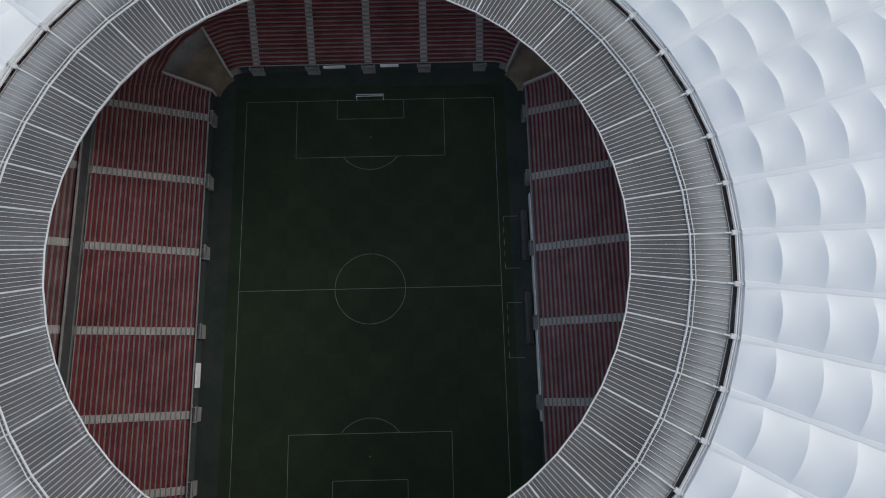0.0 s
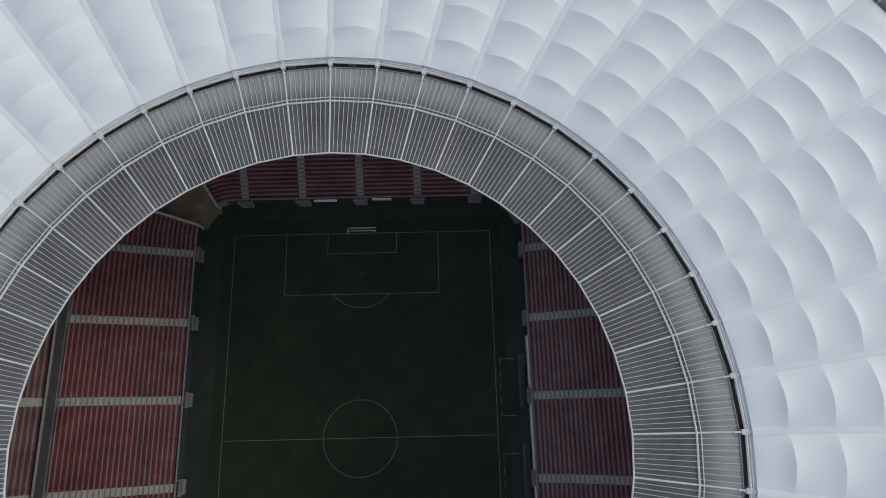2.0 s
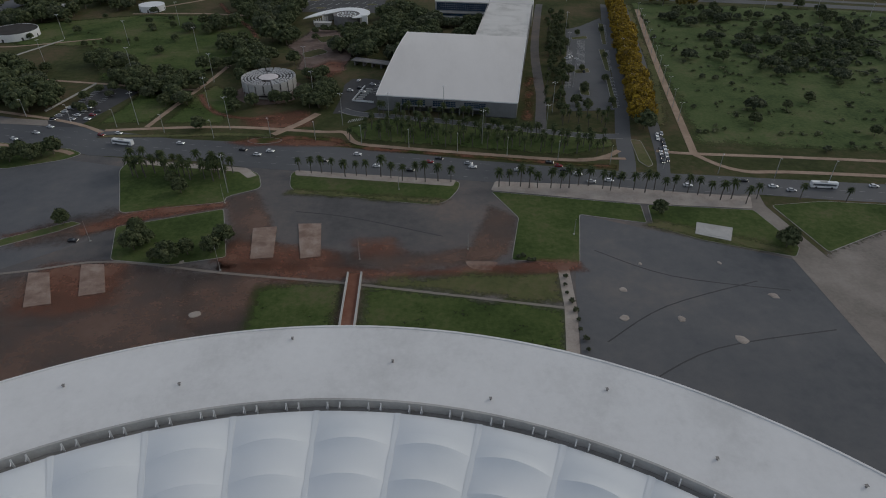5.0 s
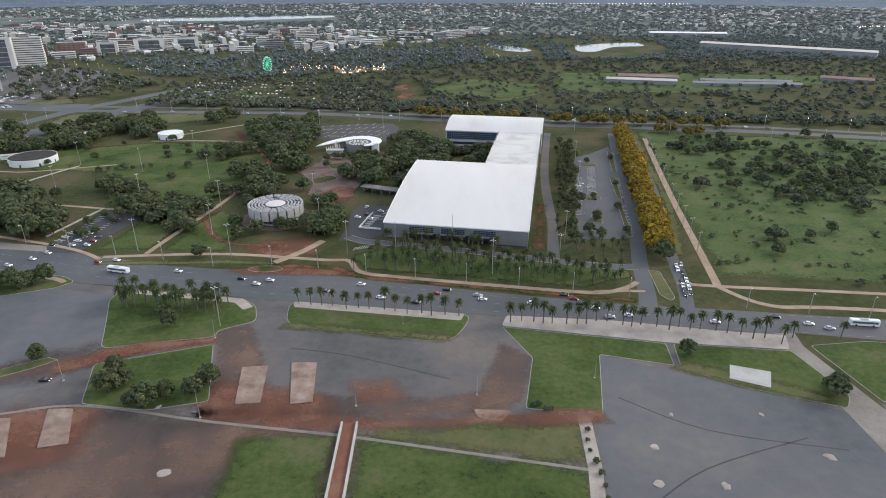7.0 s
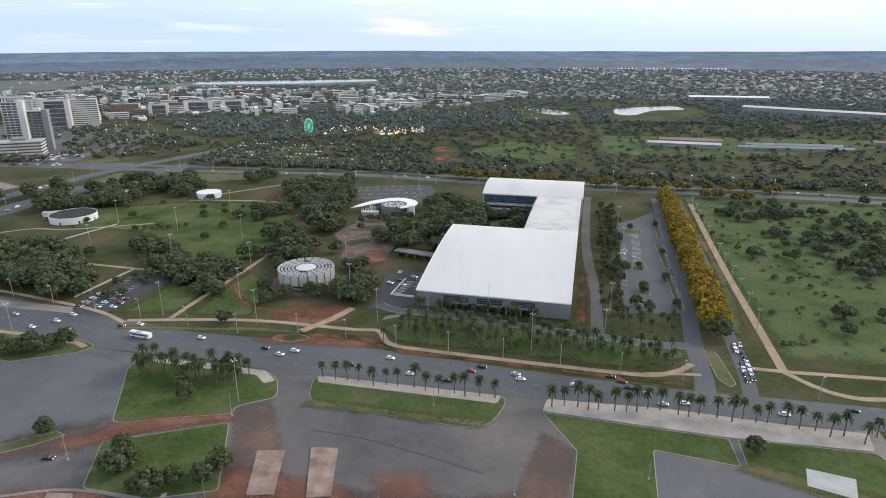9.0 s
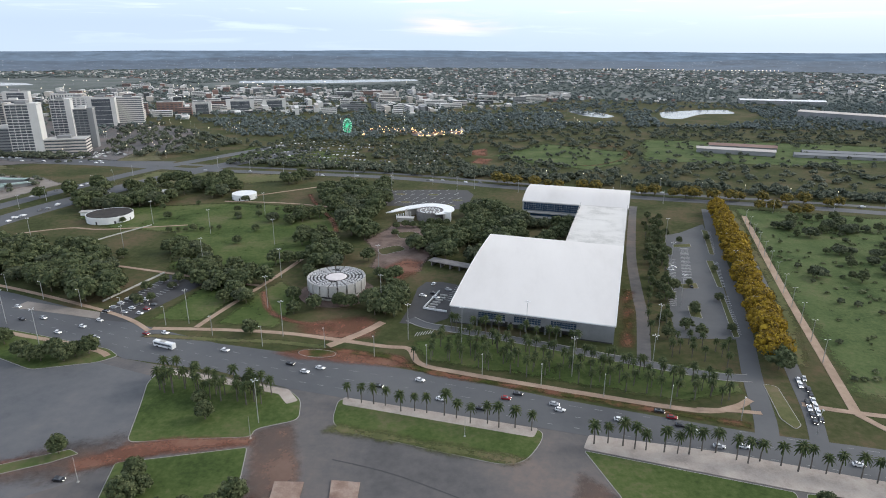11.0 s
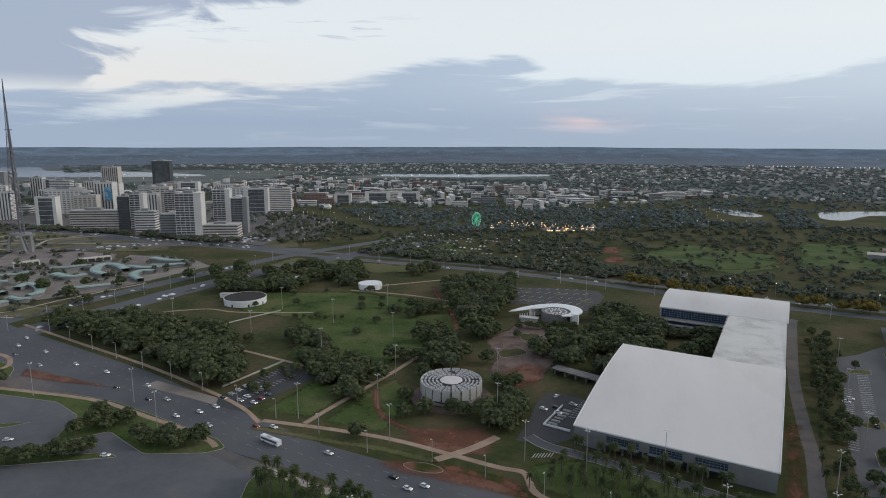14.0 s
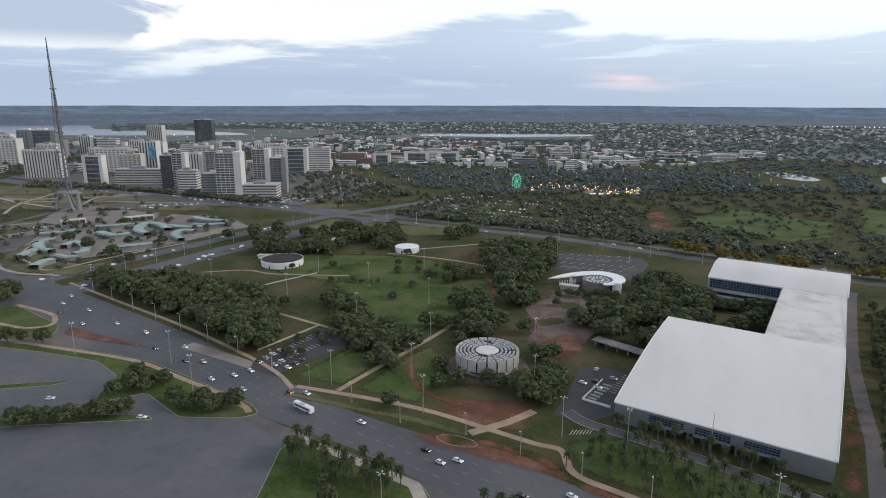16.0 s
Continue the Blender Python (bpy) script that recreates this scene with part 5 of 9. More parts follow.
# lakes and far hills
def lake(pts, label):
    bm = bmesh.new()
    prism(bm, rounded(pts, 25, 5), -1, 0.12)
    tagged(obj("lake", bm, M["water"]), label, "lake", kind="structure")


lake([(140, 1545), (165, 1560), (205, 1520), (235, 1440), (205, 1405), (170, 1440), (150, 1490)], "small pale lake among trees")
lake([(325, 1440), (345, 1550), (420, 1590), (512, 1625), (505, 1530), (430, 1520), (395, 1470), (365, 1415), (335, 1410)], "small pale lake among trees")
lake([(-4300, 2500), (-4158, 2736), (-3681, 2966), (-3166, 2606), (-2950, 2440), (-2718, 2286), (-2376, 2381), (-1825, 2294), (-1714, 2198), (-1997, 2024), (-2590, 1753), (-3500, 1700), (-4300, 2000)], "wide grey lake behind the city")
lake([(-1050, 2440), (-700, 2480), (-380, 2700), (-420, 2830), (-800, 2700), (-1100, 2580)], "grey arm of the far lake")


def hills(name, r, z, wob, seed, colour, label, speck, slope):
    m = bpy.data.materials.new(name)
    m.use_nodes = True
    nt = m.node_tree
    N, L = nt.nodes.new, nt.links.new
    b = nt.nodes["Principled BSDF"]
    b.inputs["Roughness"].default_value = 1
    geo = N("ShaderNodeNewGeometry")
    mp = N("ShaderNodeMapping")
    mp.inputs["Scale"].default_value = (0.007, 0.007, 0.06)
    L(geo.outputs["Position"], mp.inputs[0])
    n = N("ShaderNodeTexNoise")
    n.inputs["Scale"].default_value = 1
    n.inputs["Detail"].default_value = 8
    n.inputs["Roughness"].default_value = 0.7
    L(mp.outputs[0], n.inputs["Vector"])
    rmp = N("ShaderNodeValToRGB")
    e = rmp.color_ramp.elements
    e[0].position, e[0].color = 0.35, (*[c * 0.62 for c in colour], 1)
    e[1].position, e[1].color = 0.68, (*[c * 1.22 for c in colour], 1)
    L(n.outputs["Fac"], rmp.inputs[0])
    # pale house specks on the slopes
    vo = N("ShaderNodeTexVoronoi")
    vo.inputs["Scale"].default_value = 0.035
    L(geo.outputs["Position"], vo.inputs["Vector"])
    sp = N("ShaderNodeValToRGB")
    sp.color_ramp.elements[0].position, sp.color_ramp.elements[0].color = 0.09, (1, 1, 1, 1)
    sp.color_ramp.elements[1].position, sp.color_ramp.elements[1].color = 0.17, (0, 0, 0, 1)
    L(vo.outputs["Distance"], sp.inputs[0])
    town = N("ShaderNodeMath")
    town.operation = "MULTIPLY"
    tr = N("ShaderNodeValToRGB")
    tr.color_ramp.elements[0].position = 0.36
    tr.color_ramp.elements[1].position = 0.54
    tr.color_ramp.elements[1].color = (speck, speck, speck, 1)
    L(n.outputs["Fac"], tr.inputs[0])
    L(sp.outputs[0], town.inputs[0])
    L(tr.outputs[0], town.inputs[1])
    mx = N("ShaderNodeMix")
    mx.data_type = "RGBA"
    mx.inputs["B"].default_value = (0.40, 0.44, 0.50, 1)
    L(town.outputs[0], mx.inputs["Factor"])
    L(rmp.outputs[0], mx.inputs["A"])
    # the slopes emit their colour, with the blue of distance haze in it
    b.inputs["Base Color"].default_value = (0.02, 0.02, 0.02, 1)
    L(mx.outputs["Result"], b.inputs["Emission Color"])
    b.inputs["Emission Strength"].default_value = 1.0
    rnd = random.Random(seed)
    k = [rnd.uniform(0, 6.28) for _ in range(5)]
    V, F = [], []
    N2, rows = 260, len(slope)
    for i in range(N2 + 1):
        a = radians(30) + radians(140) * i / N2
        top = z + wob * (0.5 * math.sin(a * 7 + k[0]) + 0.3 * math.sin(a * 17 + k[1]) + 0.15 * math.sin(a * 41 + k[2]) + 0.05 * math.sin(a * 97 + k[3]))
        for back, rise in slope:
            q = r - back * (1 + 0.15 * math.sin(a * 11 + k[4]))
            V.append((20 + q * math.cos(a), 110 + q * math.sin(a), -2 + (top + 2) * rise))
    for i in range(N2):
        for j in range(rows - 1):
            F.append((rows * i + j, rows * i + rows + j, rows * i + rows + j + 1, rows * i + j + 1))
    tagged(raw("backdrop", V, F, m), label, "hills", kind="structure")


hills("far_hills", 4840, 100, 5, 3, (0.100, 0.146, 0.212), "long ridge backdrop on the horizon, glowing in haze blue-grey", 0.15, ((160, 0), (60, 0.55), (0, 1)))
hills("near_hills", 4640, 52, 22, 8, (0.058, 0.086, 0.130), "lower hill backdrop before the ridge, glowing in haze blue-grey", 1.0, ((620, 0), (470, 0.10), (320, 0.28), (160, 0.58), (0, 1)))


# ---- exhibition hall ----
HALL = Matrix.Translation((-6, 402.6, 0)) @ Matrix.Rotation(math.atan2(-15.5, 83), 4, "Z")
M["hallroof"] = mat("pale_metal_roof", [(0.60, 0.57, 0.54), (0.66, 0.63, 0.60), (0.69, 0.66, 0.63)], 0.03, 0.6, fine=0.2, stretch=(1, 0.3, 1))
M["linkroof"] = mat("stained_pale_roof", [(0.40, 0.385, 0.36), (0.58, 0.56, 0.53), (0.62, 0.60, 0.57)], 0.07, 0.6, fine=0.5)


def roof_height(v):
    """Height of the hall's curved roof, v metres behind its front."""
    return 10.0 + 11.4 * math.sin(min(1.0, v / 92.0) * math.pi / 2) ** 0.95


def arched_shell(name, parent, u0, u1, vs, zf, thick, m, label=""):
    V, F = [], []
    for v in vs:
        z = zf(v)
        V += [(u0, v, z), (u1, v, z), (u0, v, z - thick), (u1, v, z - thick)]
    for i in range(len(vs) - 1):
        k = 4 * i
        F += [(k, k + 1, k + 5, k + 4), (k + 2, k + 6, k + 7, k + 3), (k, k + 4, k + 6, k + 2), (k + 1, k + 3, k + 7, k + 5)]
    e = 4 * (len(vs) - 1)
    F += [(0, 2, 3, 1), (e, e + 1, e + 3, e + 2)]
    return raw(name, V, F, M[m], parent, label, smooth=False)


def side_wall(name, parent, u, w, vs, zf, m):
    V, F = [], []
    for v in vs:
        z = zf(v) - 0.6
        V += [(u, v, 0), (u, v, z), (u + w, v, z), (u + w, v, 0)]
    for i in range(len(vs) - 1):
        k = 4 * i
        for a in range(4):
            b = (a + 1) % 4
            F.append((k + a, k + b, k + 4 + b, k + 4 + a))
    e = 4 * (len(vs) - 1)
    F += [(0, 1, 2, 3), (e + 3, e + 2, e + 1, e)]
    return raw(name, V, F, M[m], parent)


def exhibition_hall():
    hall = tagged(empty("exhibition_hall", HALL), "large grey hall with a curved whitish metal roof", "hall")
    vs = [96.0 * i / 24 for i in range(25)]
    arched_shell("roof", hall, -0.6, 85.1, vs, roof_height, 0.7, "hallroof", "curved whitish metal roof")
    for u, w in ((0, 0.5), (84.0, 0.5)):
        side_wall("side_wall", hall, u, w, vs, roof_height, "grey")
    # front wall: window bands above, a dark recessed ground floor below
    for a, b, z in ((0.5, 13, 0.6), (29.5, 34, 4.6), (48, 53, 4.6), (66, 84, 0.6)):
        part("front_wall", quad_box(a, 0, z, b, 0.6, 9.4), M["grey"], hall)
    part("front_wall", quad_box(13, 0, 4.6, 15, 0.6, 9.4), M["grey"], hall)
    for a, b in ((15, 29.5), (34, 48), (53, 66)):
        part("lintel", quad_box(a, 0.05, 8.2, b, 0.6, 9.4), M["grey"], hall)
    part("recess", quad_box(13, 3.4, 0, 66, 3.6, 4.6), M["dark"], hall, "dark recessed ground floor")
    part("soffit", quad_box(13, 0.6, 4.45, 66, 3.4, 4.6), M["dark"], hall)
    for a in (14, 22, 31, 40, 50, 58):
        part("pillar", quad_box(a, 0.3, 0, a + 0.8, 1.1, 4.6), M["grey"], hall)
    bm = bmesh.new()
    box(bm, 0.2, -0.15, 9.4, 84.3, 0.5, 9.9)
    part("gutter", bm, M["white"], hall)
    for a, b in ((0.5, 13), (66, 84)):
        part("plinth", quad_box(a, 0.06, 0, b, 1.0, 0.6), M["dark"], hall)
    for a, b in ((15, 29.5), (34, 48), (53, 66)):
        w = part("window", quad_box(a, 0.7, 4.6, b, 0.8, 8.2), M["glass"], hall, "long dark blue-grey window band")
        bm = bmesh.new()
        n = 9
        for i in range(n + 1):
            x = a + (b - a) * i / n
            box(bm, x - 0.06, 0.5, 4.6, x + 0.06, 0.7, 8.2)
        for z in (5.9, 7.1, 8.1):
            box(bm, a, 0.48, z - 0.06, b, 0.7, z + 0.06)
        part("window_grid", bm, M["grey"], w)
        bm = bmesh.new()
        box(bm, a - 0.3, -1.8, 4.5, b + 0.3, 0.5, 4.8)
        part("canopy", bm, M["grey"], hall)
    bm = bmesh.new()
    box(bm, 0.5, 95.4, 0, 84, 96.0, 20.6)
    part("back_wall", bm, M["grey"], hall)
    # ribs along the roof edge
    bm = bmesh.new()
    for i in range(24):
        a, b = vs[i], vs[i + 1]
        for u in (-0.5, 84.9):
            tube(bm, (u, a, roof_height(a) + 0.1), (u, b, roof_height(b) + 0.1), 0.18, n=5)
    part("edge_rail", bm, M["white"], hall)

    link = tagged(empty("link_wing", HALL), "flat-roofed linking wing with stained pale roof", "building")
    arched_shell("roof", link, 48.6, 85.0, [97.0, 130, 165, 206.5], lambda v: 20.9 - 0.025 * (v - 97), 0.6, "linkroof", "stained pale flat roof")
    for u in (49.0, 84.2):
        side_wall("side_wall", link, u, 0.5, [97.0, 206.5], lambda v: 20.9 - 0.025 * (v - 97), "grey")
    bm = bmesh.new()
    for u in (48.7, 84.95):
        box(bm, u - 0.15, 97, 20.6, u + 0.15, 206.5, 20.95)
    part("parapet", bm, M["concrete"], link)

    wing = tagged(empty("office_wing", HALL), "long office wing with arched white roof and blue glass front", "building")

    def wz(v):
        t = (v - 207.0) / 41.0
        return 18.2 + 6.0 * math.sin(min(1, t * 1.5) * math.pi / 2) - 2.2 * max(0, t - 0.6) ** 1.5
    ws = [207.0 + 41.0 * i / 16 for i in range(17)]
    arched_shell("roof", wing, 0.6, 86.2, ws, wz, 0.7, "hallroof", "arched white metal roof")
    for u in (1.0, 85.2):
        side_wall("end_wall", wing, u, 0.5, ws, wz, "concrete")
    bm = bmesh.new()
    box(bm, 1.2, 207.6, 0, 85.4, 208.2, 17.8)
    part("front_wall", bm, M["concrete"], wing)
    bm = bmesh.new()
    box(bm, 1.2, 247.0, 0, 85.4, 247.6, 20.5)
    part("back_wall", bm, M["concrete"], wing)
    w = part("window", quad_box(2.2, 207.3, 10.6, 49.0, 207.55, 17.0), M["glass"], wing, "wide blue glass front")
    bm = bmesh.new()
    for i in range(25):
        x = 2.2 + 46.8 * i / 24
        box(bm, x - 0.08, 207.1, 10.6, x + 0.08, 207.3, 17.0)
    for z in (10.6, 12.2, 13.8, 15.4, 17.0):
        box(bm, 2.2, 207.08, z - 0.08, 49.0, 207.28, z + 0.08)
    part("window_grid", bm, M["grey"], w)
    for z in (2.0, 6.0):
        part("window", quad_box(3.0, 207.4, z, 48.0, 207.55, z + 2.2), M["glass"], wing)
        bm = bmesh.new()
        box(bm, 1.4, 205.9, z + 2.4, 49.0, 207.5, z + 3.3)
        part("balcony_slab", bm, M["concrete"], wing)


def quad_box(*a):
    bm = bmesh.new()
    box(bm, *a)
    return bm


exhibition_hall()


def parking_ramp():
    """Sunken ramp beside the hall between low white parapets."""
    ob = tagged(empty("parking_ramp", pose(-13.5, 428, 0, 0, 0, -13)), "sunken car ramp between low white parapets beside the hall", "ramp")
    for nm, q in (("parapet", (-7.2, -11.5, -0.1, -6.7, 14.5, 1.1)), ("parapet", (-7.2, -12.0, -0.1, 7.0, -11.5, 1.1))):
        part(nm, quad_box(*q), M["white"], ob)
    bm = bmesh.new()
    v = [bm.verts.new(c) for c in ((-6.7, -11.5, 0.13), (6.6, -11.5, 0.13), (6.6, 14.5, 0.11), (-6.7, 14.5, 0.11))]
    bm.faces.new(v)
    part("slope", bm, M["oldtar"], ob, "dark asphalt slope")
    for k in range(6):
        part("bay_divider", quad_box(-5.6 + 0.2 * k, -9 + 3.6 * k, 0.1, -1.0 + 0.2 * k, -8.2 + 3.6 * k, 0.9), M["concrete"], ob)


parking_ramp()


# ---- round hall ----
M["wall_pale"] = mat("pale_roof_block", [(0.40, 0.40, 0.41), (0.50, 0.50, 0.50)], 0.3, 0.7, fine=0.4)
M["domepink"] = mat("pinkish_dome", [(0.56, 0.51, 0.50), (0.66, 0.61, 0.60)], 0.3, 0.7, fine=0.4)


def round_hall():
    cx, cy = -77.8, 435.5
    ob = tagged(empty("round_hall", pose(cx, cy, 0)), "round concrete hall with slanted panels and a latticed roof", "hall")
    n = 20
    R, zb, zt = 17.2, 3.0, 10.6
    bm = bmesh.new()
    tube(bm, (0, 0, 0), (0, 0, 5.0), 14.0, n=40)
    part("core", bm, M["concrete"], ob)
    bm = bmesh.new()
    tube(bm, (0, 0, 1.6), (0, 0, 3.8), 14.1, n=40, cap=False)
    part("window_band", bm, M["dark"], ob, "dark window band")
    for i in range(n):
        a0, a1 = 2 * math.pi * (i + 0.08) / n, 2 * math.pi * (i + 0.92) / n
        bm = bmesh.new()
        vs = []
        for r, z in ((R - 2.2, zb), (R, zb + 1.0), (R, zt), (R - 0.5, zt), (R - 0.5, zb + 1.2), (R - 2.4, zb + 0.2)):
            vs.append([bm.verts.new((r * math.cos(a), r * math.sin(a), z)) for a in (a0, a1)])
        for k in range(6):
            p, q = vs[k], vs[(k + 1) % 6]
            bm.faces.new((p[0], p[1], q[1], q[0]))
        bm.faces.new([v[0] for v in vs])
        bm.faces.new([v[1] for v in vs][::-1])
        part("wall_panel", bm, M["concrete"], ob)
    for i in range(0, n, 2):
        a = 2 * math.pi * i / n
        bm = bmesh.new()
        tube(bm, ((R + 0.6) * math.cos(a), (R + 0.6) * math.sin(a), 0), ((R - 1.0) * math.cos(a), (R - 1.0) * math.sin(a), zb + 1.5), 0.45, n=6)
        part("pier", bm, M["concrete"], ob)
    bm = bmesh.new()
    tube(bm, (0, 0, zt - 2.2), (0, 0, zt - 1.3), R - 0.6, n=40)
    part("roof_deck", bm, M["dark"], ob, "dark sunken roof deck")
    for i in range(n):
        bm = bmesh.new()
        box(bm, 6.0, -0.16, zt - 1.3, R - 0.4, 0.16, zt - 0.75, pose(0, 0, 0, 0, 0, 360 * i / n))
        part("roof_beam", bm, M["tread"], ob)
    bm = bmesh.new()
    rh = random.Random(12)
    for j, r in enumerate((8.2, 10.3, 12.4, 14.5, 16.3)):
        for i in range(n):
            m = pose(0, 0, 0, 0, 0, 360 * (i + 0.5) / n)
            w = r * math.tan(math.pi / n) * 0.84
            c = 1 if j < 2 else 2
            for k in range(c):
                y0, y1 = -w + 2 * w * k / c, -w + 2 * w * (k + 1) / c
                if rh.random() < 0.93:
                    box(bm, r - 0.50, y0 + 0.2, zt - 0.9, r + 0.42, y1 - 0.2, zt - 0.3 + rh.uniform(-0.1, 0.1), m)
    tagged(part("roof_lattice", bm, M["wall_pale"], ob, "rings of pale roof blocks with dark gaps"), kind="stuff")
    bm = bmesh.new()
    for k in range(6):
        a0, a1 = math.pi / 2 * k / 6, math.pi / 2 * (k + 1) / 6
        for i in range(32):
            b0, b1 = 2 * math.pi * i / 32, 2 * math.pi * (i + 1) / 32
            q = [bm.verts.new((6.3 * math.cos(a) * math.cos(b), 6.3 * math.cos(a) * math.sin(b), zt - 0.5 + 0.55 * math.sin(a))) for a, b in ((a0, b0), (a0, b1), (a1, b1), (a1, b0))]
            bm.faces.new(q)
    part("dome", bm, M["domepink"], ob, "flat pinkish white dome", smooth=True)
    bm = bmesh.new()
    tube(bm, (0, 0, -0.1), (0, 0, 0.25), 22.5, n=40)
    part("plinth", bm, M["plaza"], ob)


round_hall()


def drum_hall(name, x, y, r, h, label, dark=False):
    ob = tagged(empty(name, pose(x, y, 0)), label, "hall", "white drum halls")
    n = 48
    V, F = [], []
    for i in range(n):
        a = 2 * math.pi * i / n
        V += [(q * math.cos(a), q * math.sin(a), z) for q, z in ((r, 0), (r, h), (r - 0.4, h), (r - 0.4, 0))]
    for i in range(n):
        j = (i + 1) % n
        F += [(4 * i + k, 4 * j + k, 4 * j + k + 1, 4 * i + k + 1) for k in range(3)]
    raw("wall", V, F, M["white"], ob)
    bm = bmesh.new()
    tube(bm, (0, 0, h - 0.9), (0, 0, h - 0.12), r - 0.45, n=48)
    part("roof", bm, M["darkroof"] if dark else M["white"], ob, "dark flat roof" if dark else "pale flat roof")
    bm = bmesh.new()
    for i in range(0, n, 6):
        a = 2 * math.pi * i / n
        m = pose(0, 0, 0, 0, 0, math.degrees(a))
        box(bm, r - 0.1, -0.7, 0, r + 0.12, 0.7, 2.4, m)
    part("door_band", bm, M["dark"], ob)


drum_hall("drum_hall", -314, 569, 18.2, 5.6, "low round white hall with a dark flat roof", True)
drum_hall("drum_hall", -233, 655, 11.5, 5.2, "small round white hall with a pale roof")


def shell_hall():
    """Hall with a sunken round dish under a broad white crescent roof that runs out to a point."""
    ob = tagged(empty("shell_hall", pose(-45, 605, 0)), "low white hall with a crescent roof round a dark dish", "hall")
    n = 40
    V, F = [], []
    for i in range(n + 1):
        t = i / n
        a = radians(-62 + 262 * t)
        # the inner edge follows the dish, the outer one swells to the north-west and ends in a point
        ri = 11.6
        wide = 3.4 + 8.6 * math.sin(math.pi * min(1, t * 0.88)) ** 1.1
        tail = max(0.0, (t - 0.62) / 0.38)
        xi, yi = ri * math.cos(a) - 21 * tail ** 1.6, ri * math.sin(a) - 1.0 * tail
        xo, yo = (ri + wide) * math.cos(a) - 20 * tail ** 1.6, (ri + wide) * math.sin(a) - 1.5 * tail
        z = 7.6 - 1.6 * tail
        V += [(xi, yi, z - 0.5), (xi, yi, z + 0.1), ((xi + xo) / 2, (yi + yo) / 2, z + 0.3), (xo, yo, z), (xo, yo, z - 0.6)]
    for i in range(n):
        for k in range(4):
            F.append((5 * i + k, 5 * i + 5 + k, 5 * i + 6 + k, 5 * i + k + 1))
        F.append((5 * i + 4, 5 * i + 9, 5 * i + 5, 5 * i))
    raw("roof", V, F, M["white"], ob, "white crescent roof", smooth=False)
    V, F = [], []
    for i in range(48):
        a = 2 * math.pi * i / 48
        V += [(r * math.cos(a), r * math.sin(a), z) for r, z in ((11.5, 0), (11.5, 7.7), (11.0, 7.7), (10.7, 7.0), (6.5, 6.9), (0.1, 6.9))]
    for i in range(48):
        j = (i + 1) % 48
        F += [(6 * i + k, 6 * j + k, 6 * j + k + 1, 6 * i + k + 1) for k in range(5)]
    raw("dish", V, F, M["tread"], ob, "dark sunken round dish")
    for k, r in ((10, 4.2), (18, 8.2)):
        bm = bmesh.new()
        for i in range(k):
            a = 2 * math.pi * i / k
            box(bm, -0.75, -0.35, 6.9, 0.75, 0.35, 7.6, pose(r * math.cos(a), r * math.sin(a), 0, 0, 0, math.degrees(a) + 90))
        tagged(part("roof_light_ring", bm, M["white"], ob, "ring of small white roof lights"), kind="stuff")
    V, F = [], []
    for i in range(33):
        a = radians(-40 + 220 * i / 32)
        r = 16.5 if i < 22 else 16.5 + (i - 22) * 0.5
        V += [(r * math.cos(a), r * math.sin(a), 0), (r * math.cos(a), r * math.sin(a), 7.2)]
    F = [(2 * i, 2 * i + 2, 2 * i + 3, 2 * i + 1) for i in range(32)]
    raw("wall", V, F, M["concrete"], ob)
    for i in range(7):
        bm = bmesh.new()
        box(bm, -17 - 1.9 * i, -3.2 - 0.45 * i, 0, -16.4 - 1.9 * i, -2.6 - 0.45 * i, 6.2 - 0.35 * i)
        part("pillar", bm, M["white"], ob)
    bm = bmesh.new()
    box(bm, 13.0, -8.5, 0, 18.5, -2.5, 8.4)
    part("stair_block", bm, M["white"], ob)
    bm = bmesh.new()
    box(bm, -27, -14, 3.2, -12, -7.5, 3.7)
    box(bm, -26, -13, 0, -13, -8.5, 3.2)
    part("porch", bm, M["concrete"], ob, "low flat porch roof")


shell_hall()
# long pavilion roof among the trees, bus shelter and kiosk
bm = bmesh.new()
box(bm, -16, -4, 3.4, 16, 4, 3.9)
for i in range(5):
    box(bm, -14.5 + 7 * i, -2.5, 0, -13.5 + 7 * i, 2.5, 3.4)
pav = tagged(obj("pavilion", bm, M["tread"]), "long low concrete pavilion on short piers under trees", "pavilion")
pav.matrix_basis = pose(-14, 486, 0, 0, 0, -22)
for x, y, w, d, h in ((-318, 655, 22, 12, 4.5), (-340, 580, 16, 7, 3.5)):
    k = tagged(empty("park_pavilion", pose(x, y, 0, 0, 0, 20)), "small pale flat-roofed pavilion in the park", "pavilion", "park pavilions")
    bm = bmesh.new()
    box(bm, -w / 2, -d / 2, h - 0.4, w / 2, d / 2, h)
    part("roof", bm, M["concrete"], k)
    bm = bmesh.new()
    box(bm, -w / 2 + 0.8, -d / 2 + 0.8, 0, w / 2 - 0.8, d / 2 - 0.8, h - 0.4)
    part("body", bm, M["white"], k)


# ---- city ----
M["wall_white"] = mat("white_facade", [(0.58, 0.56, 0.53), (0.70, 0.68, 0.65)], 0.03, 0.8, fine=0.3)
M["wall_grey"] = mat("grey_facade", [(0.22, 0.225, 0.23), (0.28, 0.28, 0.28)], 0.03, 0.8, fine=0.3)
M["wall_beige"] = mat("beige_facade", [(0.50, 0.45, 0.40), (0.58, 0.53, 0.48)], 0.03, 0.8, fine=0.3)
M["wall_dark"] = mat("dark_facade", [(0.045, 0.05, 0.055), (0.075, 0.08, 0.085)], 0.03, 0.4, fine=0.3)
